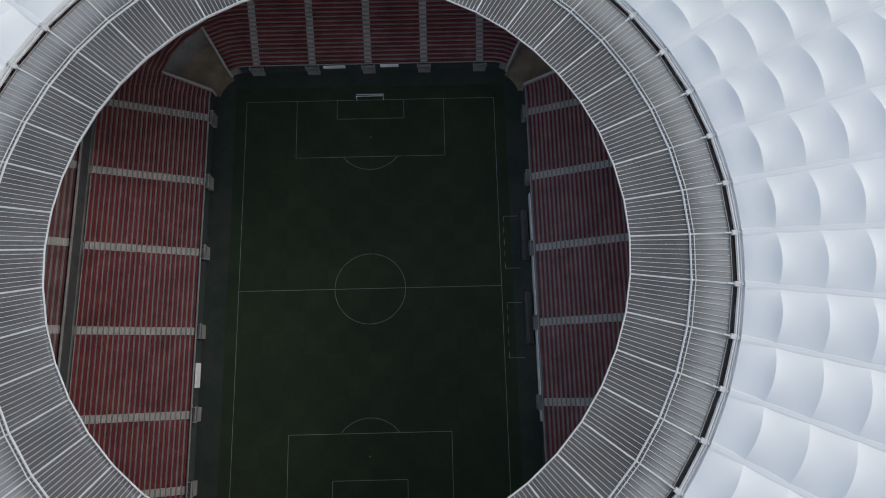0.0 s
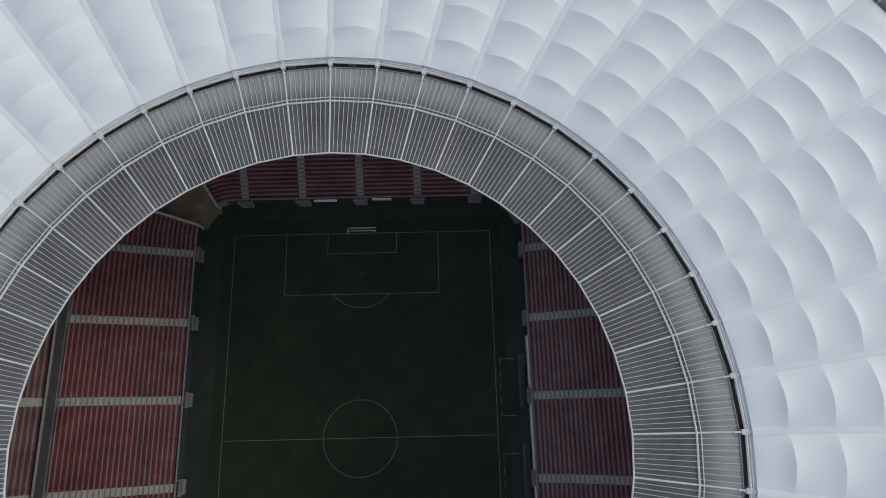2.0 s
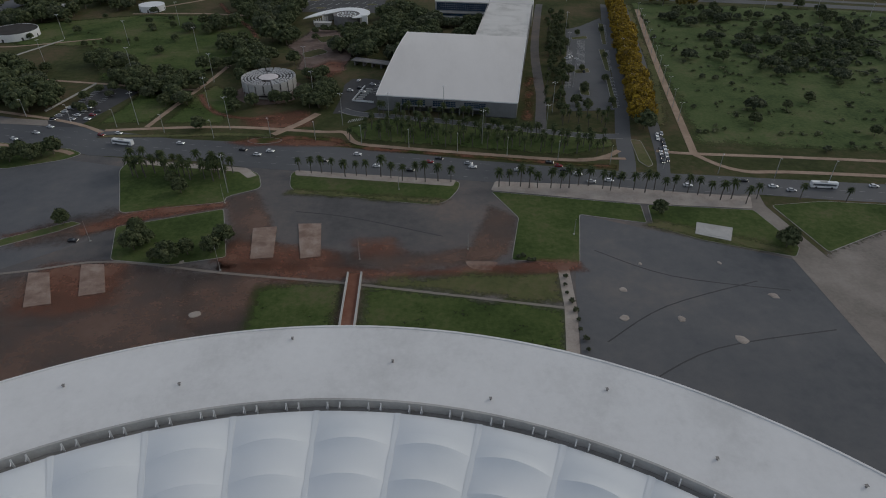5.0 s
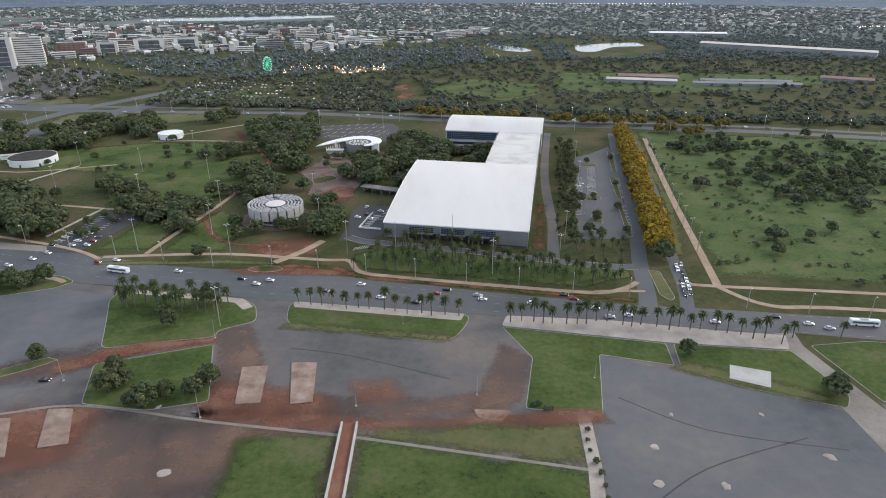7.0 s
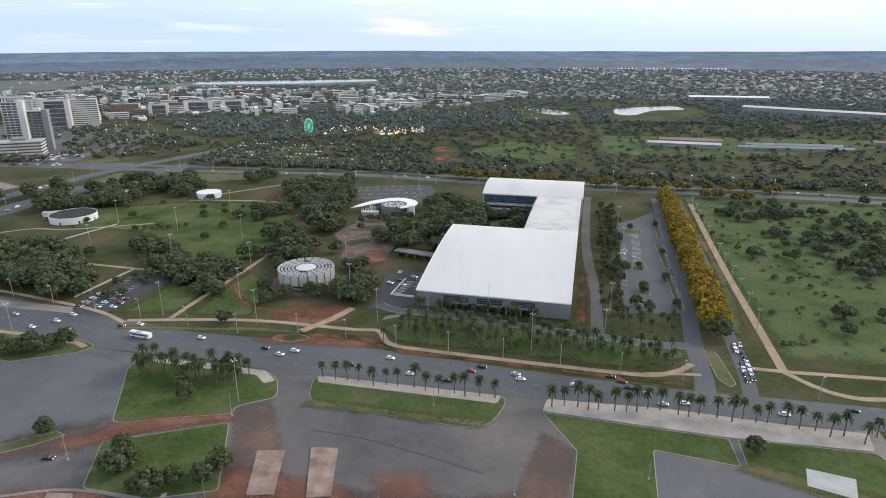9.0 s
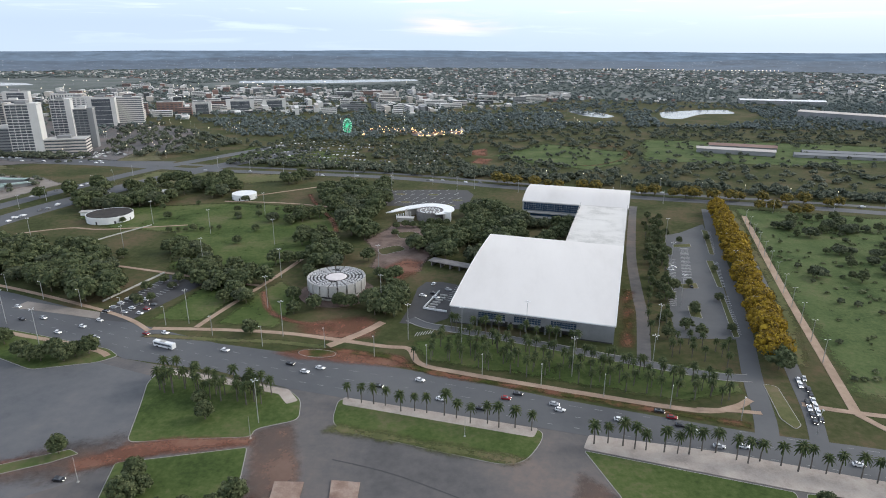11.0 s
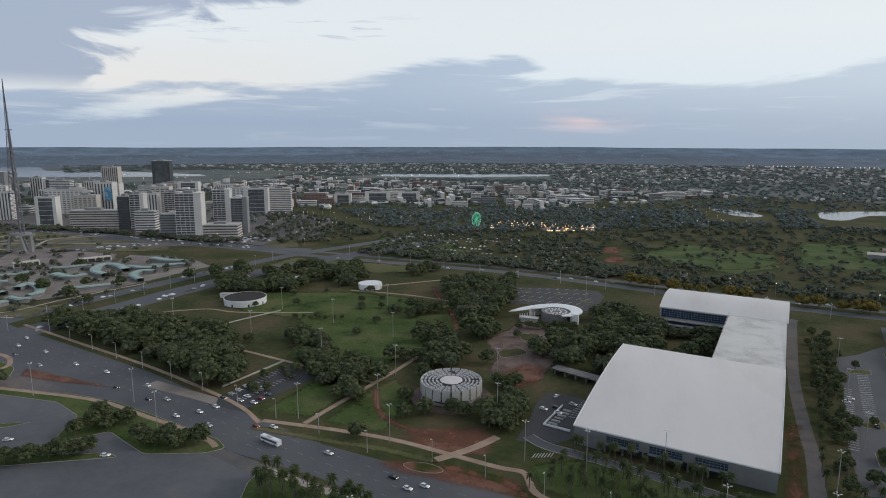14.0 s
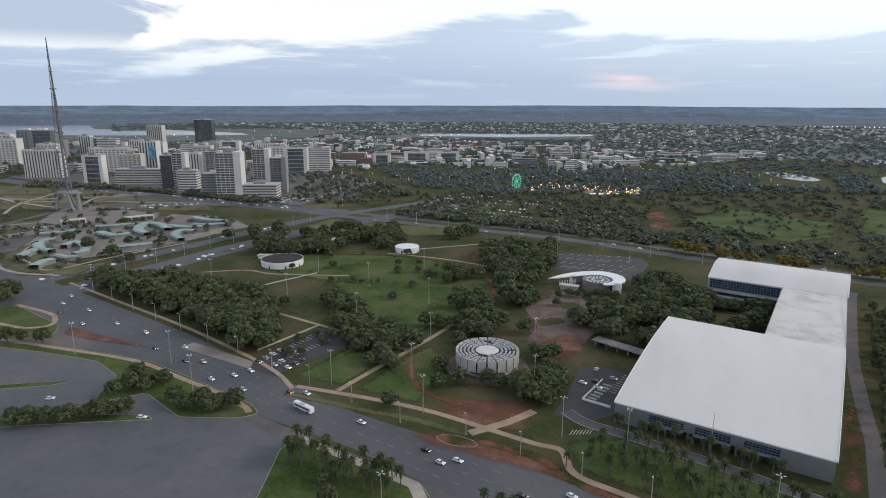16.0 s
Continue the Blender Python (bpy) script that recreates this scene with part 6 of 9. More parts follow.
M["wall_red"] = mat("brick_red_facade", [(0.20, 0.12, 0.10), (0.28, 0.18, 0.15)], 0.03, 0.8, fine=0.3)
# pane colour lightened to imitate sky reflected in the glass
M["pane"] = mat("window_glass", [(0.07, 0.078, 0.09), (0.15, 0.16, 0.175)], 0.08, 0.12, fine=0.5)
CITY_TURN = math.degrees(math.atan2(15, 34))


def tower_block(x, y, w, d, h, style, wall, label, turn=CITY_TURN, category="office tower", plain=False):
    """A slab of storeys with recessed windows. The front faces the park; x, y is its front's middle."""
    ob = tagged(empty("tower_block", pose(x, y, 0, 0, 0, turn)), label, category, "blocks of the city")
    bm = bmesh.new()
    core = 0.6
    box(bm, -w / 2 + core, core, 0, w / 2 - core, d - core, h - 0.5)
    part("glazing", bm, M["pane"], ob, "dark recessed glazing")
    storeys = max(2, int(h / 3.6))
    wm = M[wall]

    joined = bmesh.new() if plain else None

    def piece(nm, *q):
        if plain:
            box(joined, *q)
        else:
            part(nm, quad_box(*q), wm, ob)

    if style in ("bands", "grid"):
        for i in range(storeys + 1):
            z = h * i / storeys
            piece("floor_band", -w / 2, 0, max(0, z - 1.05), w / 2, d, min(h, z + 1.05))
    if style in ("fins", "grid"):
        n = max(3, int(w / (5.0 if style == "fins" else 8.0)))
        for i in range(n + 1):
            cx = -w / 2 + w * i / n
            piece("fin", max(-w / 2 - 0.05, cx - 1.3), -0.1, 0, min(w / 2 + 0.05, cx + 1.3), d + 0.1, h)
        piece("cornice", -w / 2 - 0.1, -0.15, h - 2.2, w / 2 + 0.1, d + 0.15, h)
    if style == "frame":
        piece("end_wall", -w / 2, 0, 0, -w / 2 + w * 0.16, d, h)
        piece("end_wall", w / 2 - w * 0.16, 0, 0, w / 2, d, h)
        piece("cornice", -w / 2 - 0.05, -0.05, h - 2.4, w / 2 + 0.05, d + 0.05, h)
        for i in range(1, storeys, 2):
            z = h * i / storeys
            piece("floor_band", -w / 2 + 0.3, 0.35, z, w / 2 - 0.3, d - 0.35, z + 0.5)
    if style == "core":
        piece("service_core", w * 0.22, -0.8, 0, w / 2, d * 0.8, h + 2)
        for i in range(storeys + 1):
            z = h * i / storeys
            piece("floor_band", -w / 2, 0.1, max(0, z - 0.42), w * 0.22, d - 0.1, min(h, z + 0.42))
        n = max(2, int(w * 0.72 / 6))
        for i in range(n):
            piece("mullion", -w / 2 + w * 0.72 * i / n - 0.2, 0.0, 0, -w / 2 + w * 0.72 * i / n + 0.2, 0.5, h)
    if plain:
        tagged(part("facade", joined, wm, ob), kind="stuff")
    bm = bmesh.new()
    box(bm, -w / 2 - 0.2, -0.2, h - 0.2, w / 2 + 0.2, d + 0.2, h + 0.5)
    part("roof", bm, M["concrete"], ob)
    bm = bmesh.new()
    box(bm, -w * 0.22, d * 0.3, h + 0.5, w * 0.12, d * 0.75, h + 4.0)
    part("plant_room", bm, M["wall_grey"] if wall != "wall_grey" else M["wall_white"], ob)
    return ob


CITY = [(-1102, 900, 68, 18, 51, "fins", "wall_white", "white hotel slab with tall vertical fins"),
        (-1396, 1026, 43, 25, 57, "grid", "wall_white", "white gridded tower beyond the hotels"),
        (-1412, 1118, 60, 25, 71, "frame", "wall_grey", "tall grey block with solid ends"),
        (-926, 866, 33, 16, 50, "frame", "wall_white", "dark glass tower with white side walls"),
        (-845, 886, 77, 22, 28, "bands", "wall_beige", "long low hotel with a flat pale roof"),
        (-1066, 1015, 73, 18, 48, "grid", "wall_white", "white hotel slab with a grid of windows"),
        (-990, 996, 42, 18, 40, "grid", "wall_beige", "beige gridded hotel block"),
        (-996, 1045, 34, 22, 61, "fins", "wall_white", "white tower with one large blue mural"),
        (-1396, 1430, 43, 25, 71, "fins", "wall_beige", "brownish tower far behind the hotels"),
        (-1178, 1388, 44, 25, 91, "frame", "wall_dark", "tall dark twin tower above the city"),
        (-775, 880, 18, 22, 54, "bands", "wall_dark", "dark banded tower beside a white one"),
        (-756, 889, 22, 20, 57, "core", "wall_white", "white tower with a solid service core"),
        (-731, 878, 31, 18, 32, "bands", "wall_white", "white banded hotel block"),
        (-850, 1012, 26, 18, 46, "fins", "wall_white", "white finned slab in the second row"),
        (-812, 1026, 30, 18, 48, "core", "wall_beige", "beige slab in the second row"),
        (-648, 850, 40, 22, 34, "bands", "wall_grey", "low grey banded building"),
        (-613, 842, 37, 26, 66, "core", "wall_white", "large dark glazed tower with a white core"),
        (-573, 859, 50, 30, 20, "bands", "wall_beige", "broad low podium building with wide openings"),
        (-656, 968, 28, 20, 61, "core", "wall_white", "white tower with a service core"),
        (-582, 916, 25, 18, 54, "core", "wall_grey", "grey glazed tower beside the podium"),
        (-716, 1146, 45, 18, 50, "frame", "wall_white", "dark striped slab with white ends"),
        (-686, 1181, 45, 18, 48, "bands", "wall_white", "white striped slab behind the avenue"),
        (-1180, 940, 40, 18, 44, "fins", "wall_white", "white finned hotel slab"),
        (-1230, 1000, 40, 18, 52, "grid", "wall_white", "white gridded hotel slab"),
        (-1130, 1090, 36, 20, 44, "frame", "wall_red", "red-brown block between hotels"),
        (-1070, 1130, 36, 20, 52, "grid", "wall_white", "white block in the back row"),
        (-960, 1120, 40, 20, 50, "bands", "wall_white", "white banded block in the back row"),
        (-900, 1090, 36, 20, 52, "grid", "wall_beige", "beige block in the back row"),
        (-1020, 1250, 50, 20, 46, "grid", "wall_beige", "beige block far behind the hotels"),
        (-900, 1290, 46, 20, 44, "fins", "wall_white", "white slab far behind the hotels"),
        (-800, 1200, 40, 20, 46, "grid", "wall_white", "white gridded slab far back"),
        (-1290, 1190, 46, 20, 50, "bands", "wall_white", "white banded block far back"),
        (-1500, 1080, 46, 20, 62, "grid", "wall_white", "white gridded block at the city's end"),
        (-1560, 1180, 46, 20, 66, "grid", "wall_grey", "grey gridded block at the city's end"),
        (-760, 1310, 50, 16, 26, "bands", "wall_red", "low red-brown residential slab"),
        (-700, 1340, 50, 16, 26, "grid", "wall_red", "low red-brown residential slab"),
        (-640, 1362, 38, 16, 24, "frame", "wall_white", "low white residential slab"),
        (-590, 1440, 60, 16, 24, "frame", "wall_white", "low white residential slab with dark stripes"),
        (-520, 1465, 50, 16, 24, "frame", "wall_white", "low white residential slab with dark stripes")]
rb = random.Random(17)
for i in range(16):
    bx, by = -1500 + 40 * i + rb.uniform(-15, 15), 1160 + rb.uniform(-40, 190) - 3 * i
    CITY.append((bx, by, rb.uniform(26, 48), 18, rb.uniform(34, 56), rb.choice(("bands", "fins", "frame", "core")), rb.choice(("wall_white", "wall_white", "wall_beige", "wall_grey")), "pale block in the crowded back rows of the city"))
for i in range(9):
    CITY.append((-1330 + 62 * i + rb.uniform(-10, 10), 880 + 34 * i + rb.uniform(-14, 40) + (60 if i > 4 else 0), rb.uniform(24, 40), 22, rb.uniform(9, 18), "bands", rb.choice(("wall_white", "wall_beige")), "low pale building at the foot of the hotels"))
for c in CITY:
    b = tower_block(*c, plain="back row" in c[7] or "far b" in c[7] or "foot of" in c[7] or "end" in c[7])
    if "mural" in c[7]:
        bm = bmesh.new()
        box(bm, 2, -1.0, 26, 15, -0.75, 52)
        part("mural", bm, M["mural"], b, "large blue mural")


def clearing(x, y):
    """Open water that no block stands on or hides."""
    return (-1150 < x < -340 and 2180 < y < 2860) or (-3800 < x < -1350 and -0.42 * x + 780 < y < -0.30 * x + 2150) or (280 < x < 560 and y < 1640) or (110 < x < 250 and y < 1500)


def far_city():
    """Thousands of low blocks far away, as one body."""
    rnd = random.Random(11)
    mats = [M["wall_white"], M["wall_beige"], M["wall_grey"], M["wall_red"], M["wall_dark"]]
    groups = {}
    for zone in range(4):
        V, F, I = [], [], []
        n = (300, 2700, 2200, 420)[zone]
        for _ in range(n):
            if zone == 0:
                x, y = rnd.uniform(-760, 250), rnd.uniform(1380, 1950)
                if x > -200 + (y - 1380) * 0.8:
                    continue
                w, d, h = rnd.uniform(16, 62), rnd.uniform(8, 13), rnd.choice((4, 5, 7, 9, 12, 15))
            elif zone == 1:
                a, r = rnd.uniform(0.98, 2.25), rnd.uniform(1850, 3300)
                x, y = r * math.cos(a), r * math.sin(a)
                if math.sin(x * 0.004) + math.sin(y * 0.006 + 1) > 0.9:
                    continue
                if clearing(x, y) or (a < 1.35 and r < 2300 and rnd.random() < 0.85):
                    continue
                w, d, h = rnd.uniform(5, 18), rnd.uniform(5, 10), rnd.choice((3, 3, 4, 5, 7))
            elif zone == 3:
                x, y = rnd.uniform(-1900, -620), rnd.uniform(1180, 2150)
                if clearing(x, y) or y < 1000 - 0.25 * x:
                    continue
                w, d, h = rnd.uniform(14, 46), rnd.uniform(10, 16), rnd.choice((5, 7, 9, 12, 16))
            else:
                a, r = rnd.uniform(0.85, 2.45), rnd.uniform(3150, 4060)
                x, y = r * math.cos(a), r * math.sin(a)
                if clearing(x, y):
                    continue
                w, d, h = rnd.uniform(6, 22), rnd.uniform(6, 14), rnd.choice((3, 4, 6, 8))
            t = radians(rnd.choice((CITY_TURN, CITY_TURN + 90)) + rnd.uniform(-6, 6))
            if zone == 2 and 2200 < r and x < -900 and -0.6 * x > y - 900:
                continue
            c, s = math.cos(t), math.sin(t)
            b = len(V)
            for zz in (0, h):
                for px, py in ((-w / 2, -d / 2), (w / 2, -d / 2), (w / 2, d / 2), (-w / 2, d / 2)):
                    V.append((x + px * c - py * s, y + px * s + py * c, zz))
            F += [(b + 4, b + 5, b + 6, b + 7), (b, b + 1, b + 5, b + 4), (b + 1, b + 2, b + 6, b + 5), (b + 2, b + 3, b + 7, b + 6), (b + 3, b, b + 4, b + 7)]
            k = rnd.choices(range(5), (6, 3, 2, 2, 1))[0]
            I += [0 if rnd.random() < 0.45 else k] + [k] * 4
            if zone in (0, 3) and h > 6:
                # rows of windows along both long fronts
                rows = max(1, int(h / 3.4))
                for q in range(rows):
                    z0 = h * (q + 0.38) / rows
                    for sy in (-1, 1):
                        b = len(V)
                        py = sy * (d / 2 + 0.12)
                        for px, pz in ((-w * 0.47, z0), (w * 0.47, z0), (w * 0.47, z0 + 1.5), (-w * 0.47, z0 + 1.5)):
                            V.append((x + px * c - py * s, y + px * s + py * c, pz))
                        F.append((b, b + 1, b + 2, b + 3))
                        I.append(4)
        ob = raw("city_blocks", V, F, mats)
        ob.data.polygons.foreach_set("material_index", I)
        tagged(ob, "crowd of low pale city buildings far away", "buildings", kind="stuff")


far_city()


# ---- television tower ----
def tv_tower(x, y):
    ob = tagged(empty("tv_tower", pose(x, y, 0, 0, 0, 20)), "tall slender steel lattice tower on a concrete base", "tower")
    for k in range(3):
        a = radians(90 + 120 * k)
        c, s = math.cos(a), math.sin(a)
        for off in (-4, 4):
            bm = bmesh.new()
            tube(bm, (16 * c - off * s, 16 * s + off * c, 0), (11 * c - off * 1.5 * s, 11 * s + off * 1.5 * c, 21), 2.0, 1.4, n=6)
            part("concrete_leg", bm, M["wall_grey"], ob)
    bm = bmesh.new()
    for k in range(1):
        tube(bm, (0, 0, 20), (0, 0, 22), 16, n=3)
        tube(bm, (0, 0, 22), (0, 0, 24.5), 12, n=24)
    part("platform", bm, M["wall_grey"], ob)

    def rad(z):
        return 9.5 - 7.2 * (z - 24) / 130 if z < 154 else max(0.25, 2.3 - 2.05 * (z - 154) / 62)
    zs = [24 + 6.0 * i for i in range(23)] + [162 + 6 * i for i in range(10)]
    for k in range(3):
        bm = bmesh.new()
        a = radians(90 + 120 * k)
        for z0, z1 in zip(zs, zs[1:]):
            tube(bm, (rad(z0) * math.cos(a), rad(z0) * math.sin(a), z0), (rad(z1) * math.cos(a), rad(z1) * math.sin(a), z1), 0.45 if z0 < 150 else 0.28, n=5)
        part("lattice_leg", bm, M["towersteel"], ob)
    bm = bmesh.new()
    for i, (z0, z1) in enumerate(zip(zs, zs[1:])):
        for k in range(3):
            a, b = radians(90 + 120 * k), radians(210 + 120 * k)
            A0, B0 = [(rad(z) * math.cos(w), rad(z) * math.sin(w), z) for z, w in ((z0, a), (z0, b))]
            A1, B1 = [(rad(z) * math.cos(w), rad(z) * math.sin(w), z) for z, w in ((z1, a), (z1, b))]
            tube(bm, A0, B1, 0.22, n=4)
            tube(bm, B0, A1, 0.22, n=4)
            tube(bm, A0, B0, 0.2, n=4)
    part("bracing", bm, M["towersteel"], ob)
    bm = bmesh.new()
    for z, r in ((75, 7.5), (100, 5.5), (128, 4.5), (154, 4.0), (175, 2.0)):
        tube(bm, (0, 0, z), (0, 0, z + 1.2), r, n=12)
    part("deck_stack", bm, M["towersteel"], ob)
    bm = bmesh.new()
    tube(bm, (0, 0, 25), (0, 0, 150), 1.5, 1.0, n=8)
    part("lift_shaft", bm, M["towersteel"], ob)
    bm = bmesh.new()
    tube(bm, (0, 0, 150), (0, 0, 217), 0.7, 0.18, n=6)
    part("mast", bm, M["towersteel"], ob)


M["towersteel"] = mat("tower_steel", [(0.16, 0.155, 0.17), (0.23, 0.22, 0.24)], 0.2, 0.5, metal=0.3, fine=0.3)
tv_tower(-743, 686)
M["terrace"] = mat("pinkish_terrace", [(0.15, 0.125, 0.112), (0.20, 0.165, 0.15), (0.25, 0.21, 0.19)], 0.05, 0.9, fine=0.5)
soft("dry_lawn", [(-1150, 760), (-960, 855), (-640, 800), (-560, 760), (-640, 720), (-860, 640), (-1080, 600)], "drygrass", 0.03, "dull dry grass in front of the hotels", "lawn", 6)
# terrace round the tower and the craft market below it
soft("tower_terrace", [(-700, 612), (-755, 676), (-768, 724), (-690, 712), (-615, 716), (-575, 668), (-580, 634), (-613, 612), (-650, 604)], "terrace", 0.1, "pale paved terrace round the tower", "plaza", 4)
soft("market_square", [(-640, 500), (-500, 505), (-465, 560), (-450, 690), (-500, 720), (-620, 650), (-700, 580)], "paving2", 0.06, "dusty paved market square", "plaza", 4)
for pts in ([(-962, 733), (-891, 763), (-830, 720), (-857, 667)], [(-844, 784), (-797, 830), (-724, 777), (-744, 726)], [(-735, 591), (-708, 631), (-656, 594), (-666, 542)], [(-539, 468), (-485, 466), (-480, 500), (-452, 520), (-462, 470), (-503, 445)], [(-725, 835), (-646, 862), (-600, 848), (-656, 812)], [(-497, 845), (-487, 930), (-425, 838), (-463, 803)], [(-590, 640), (-560, 665), (-520, 720), (-560, 730), (-600, 690)]):
    soft("dry_lawn", pts, "drygrass", 0.08, "dry lawn near the tower", "lawn", 6)
strip("road", [(-1000, 640), (-860, 590), (-740, 560), (-660, 520), (-560, 470), (-480, 440)], 14, "road", 0.09, "asphalt road below the tower", "road")
strip("road", [(-1150, 852), (-1010, 829), (-904, 832), (-805, 832), (-703, 815), (-597, 815), (-494, 808), (-400, 815)], 30, "road", 0.09, "asphalt road and car park before the hotels", "road")
for q_, w_ in (([(-860, 700), (-800, 735), (-730, 760), (-640, 785)], 9), ([(-720, 575), (-690, 620), (-672, 655), (-640, 668)], 7), ([(-600, 500), (-598, 540), (-640, 600), (-700, 640)], 6), ([(-980, 700), (-880, 720), (-790, 790), (-760, 830)], 10)):
    strip("road", q_, w_, "paving2", 0.12, "pale paved way near the tower", "road")
strip("road", [(-721, 575), (-742, 651), (-772, 716), (-740, 785), (-690, 812)], 10, "road", 0.13, "asphalt way round the terrace", "road")
strip("road", [(-700, 556), (-672, 585), (-656, 600), (-617, 603)], 12, "road", 0.13, "asphalt parking row below the terrace", "road")
soft("worn_car_park", [(-702, 690), (-640, 755), (-600, 775), (-560, 800), (-640, 812), (-716, 728)], "lot", 0.10, "worn asphalt car park in front of the terrace", "car park", 3)
soft("worn_car_park", [(-581, 850), (-556, 892), (-490, 880), (-480, 826)], "lot", 0.10, "worn asphalt car park beside the hotels", "car park", 3)
soft("paved_square", [(-563, 608), (-492, 612), (-479, 682), (-528, 722), (-595, 714), (-572, 669), (-574, 639)], "terrace", 0.115, "dusty pinkish square between market roofs", "plaza", 3)
soft("worn_car_park", [(-612, 502), (-650, 552), (-628, 565), (-578, 506)], "lot", 0.13, "dark asphalt car park beside the market", "car park", 2)
soft("hotel_forecourt", [(-1180, 870), (-900, 852), (-700, 836), (-480, 832), (-440, 900), (-520, 1120), (-800, 1250), (-1250, 1300)], "lot", 0.05, "asphalt streets and yards between the hotels", "yard", 8)
for q_, w_ in (([(-512, 480), (-491, 473), (-480, 483), (-474, 528), (-455, 599)], 2.5), ([(-598, 540), (-560, 500), (-512, 480)], 2.5), ([(-545, 470), (-524, 461), (-496, 459), (-461, 467)], 3), ([(-960, 720), (-880, 700), (-800, 690), (-770, 690)], 5), ([(-790, 630), (-850, 690), (-900, 780)], 4), ([(-768, 724), (-800, 770), (-790, 815)], 4)):
    strip("road", q_, w_, "paving", 0.15, "narrow pale path on the dry grass", "path")

soft("dry_lawn", [(-445, 470), (-500, 460), (-560, 480), (-600, 520), (-575, 540), (-520, 500), (-460, 500)], "drygrass", 0.11, "dry lawn beside the market", "lawn", 5)
for x0, y0, w0, d0, a0 in ((-652, 622, 26, 9, 62), (-600, 668, 34, 9, 58)):
    hut = tagged(empty("terrace_pavilion", pose(x0, y0, 0, 0, 0, a0)), "low white concrete pavilion at the terrace edge", "pavilion", "pavilions of the terrace")
    bm = bmesh.new()
    box(bm, -w0 / 2, -d0 / 2, 4.2, w0 / 2, d0 / 2, 5.2)
    part("roof_slab", bm, M["wall_beige"], hut)
    bm = bmesh.new()
    box(bm, -w0 / 2 + 1.5, -d0 / 2 + 1.5, 0, w0 / 2 - 1.5, d0 / 2 - 1.5, 4.2)
    part("glazed_wall", bm, M["wall_dark"], hut)
    for k in range(5):
        bm = bmesh.new()
        xx = -w0 / 2 + 0.6 + (w0 - 1.2) * k / 4
        box(bm, xx - 0.4, -d0 / 2 + 0.2, 0, xx + 0.4, -d0 / 2 + 1.0, 4.2)
        part("pillar", bm, M["white"], hut)
M["market"] = mat("pale_green_roof", [(0.20, 0.30, 0.27), (0.28, 0.38, 0.34), (0.36, 0.44, 0.40)], 0.08, 0.6, fine=0.4)


def market_roof(pts, w, label):
    """One run of market stalls under a curved green roof."""
    ob = tagged(empty("market_roof", pose(pts[0][0], pts[0][1], 0)), label, "market hall", "roofs of the craft market")
    line = smooth_line([(x - pts[0][0], y - pts[0][1]) for x, y in pts], 6)
    edges = [ribbon(line, w * k) for k in (1.0, 0.55)]
    rails = [edges[0][0], edges[1][0], line, edges[1][1], edges[0][1]]
    V, F = [], []
    for i in range(len(line)):
        for q, z in zip(rails, (3.6, 4.1, 4.25, 4.1, 3.6)):
            V.append((q[i][0], q[i][1], z))
    for i in range(len(line) - 1):
        F += [(5 * i + k, 5 * i + k + 1, 5 * i + k + 6, 5 * i + k + 5) for k in range(4)]
    raw("roof", V, F, M["market"], ob)
    Lf, Rt = ribbon(line, w - 2.5)
    V, F = [], []
    for a, b in zip(Lf, Rt):
        V += [(a[0], a[1], 0), (a[0], a[1], 4.3), (b[0], b[1], 4.3), (b[0], b[1], 0)]
    for i in range(len(Lf) - 1):
        F += [(4 * i, 4 * i + 4, 4 * i + 5, 4 * i + 1), (4 * i + 2, 4 * i + 6, 4 * i + 7, 4 * i + 3)]
    raw("stall_wall", V, F, M["wall_grey"], ob)


for q, w in (([(-516, 633), (-541, 647), (-561, 649), (-557, 633), (-538, 614), (-517, 607)], 11), ([(-529, 648), (-504, 648), (-490, 658)], 10), ([(-541, 696), (-516, 691), (-493, 693)], 11), ([(-482, 638), (-495, 632), (-487, 614), (-463, 600)], 9),
             ([(-570, 591), (-543, 586), (-535, 599)], 12), ([(-581, 550), (-585, 542), (-577, 529), (-556, 517), (-538, 515)], 10), ([(-545, 532), (-552, 548), (-531, 543), (-509, 527), (-507, 514)], 9), ([(-492, 535), (-492, 550), (-483, 561), (-474, 573)], 9),
             ([(-543, 485), (-549, 498), (-558, 516)], 10), ([(-498, 470), (-505, 483), (-507, 493)], 11), ([(-517, 505), (-501, 503), (-496, 509)], 8), ([(-508, 661), (-492, 668), (-479, 681)], 9),
             ([(-600, 610), (-585, 622), (-575, 640)], 9), ([(-620, 560), (-606, 575), (-602, 590)], 10)):
    market_roof(q, w, "curved run of market stalls under a pale green roof")
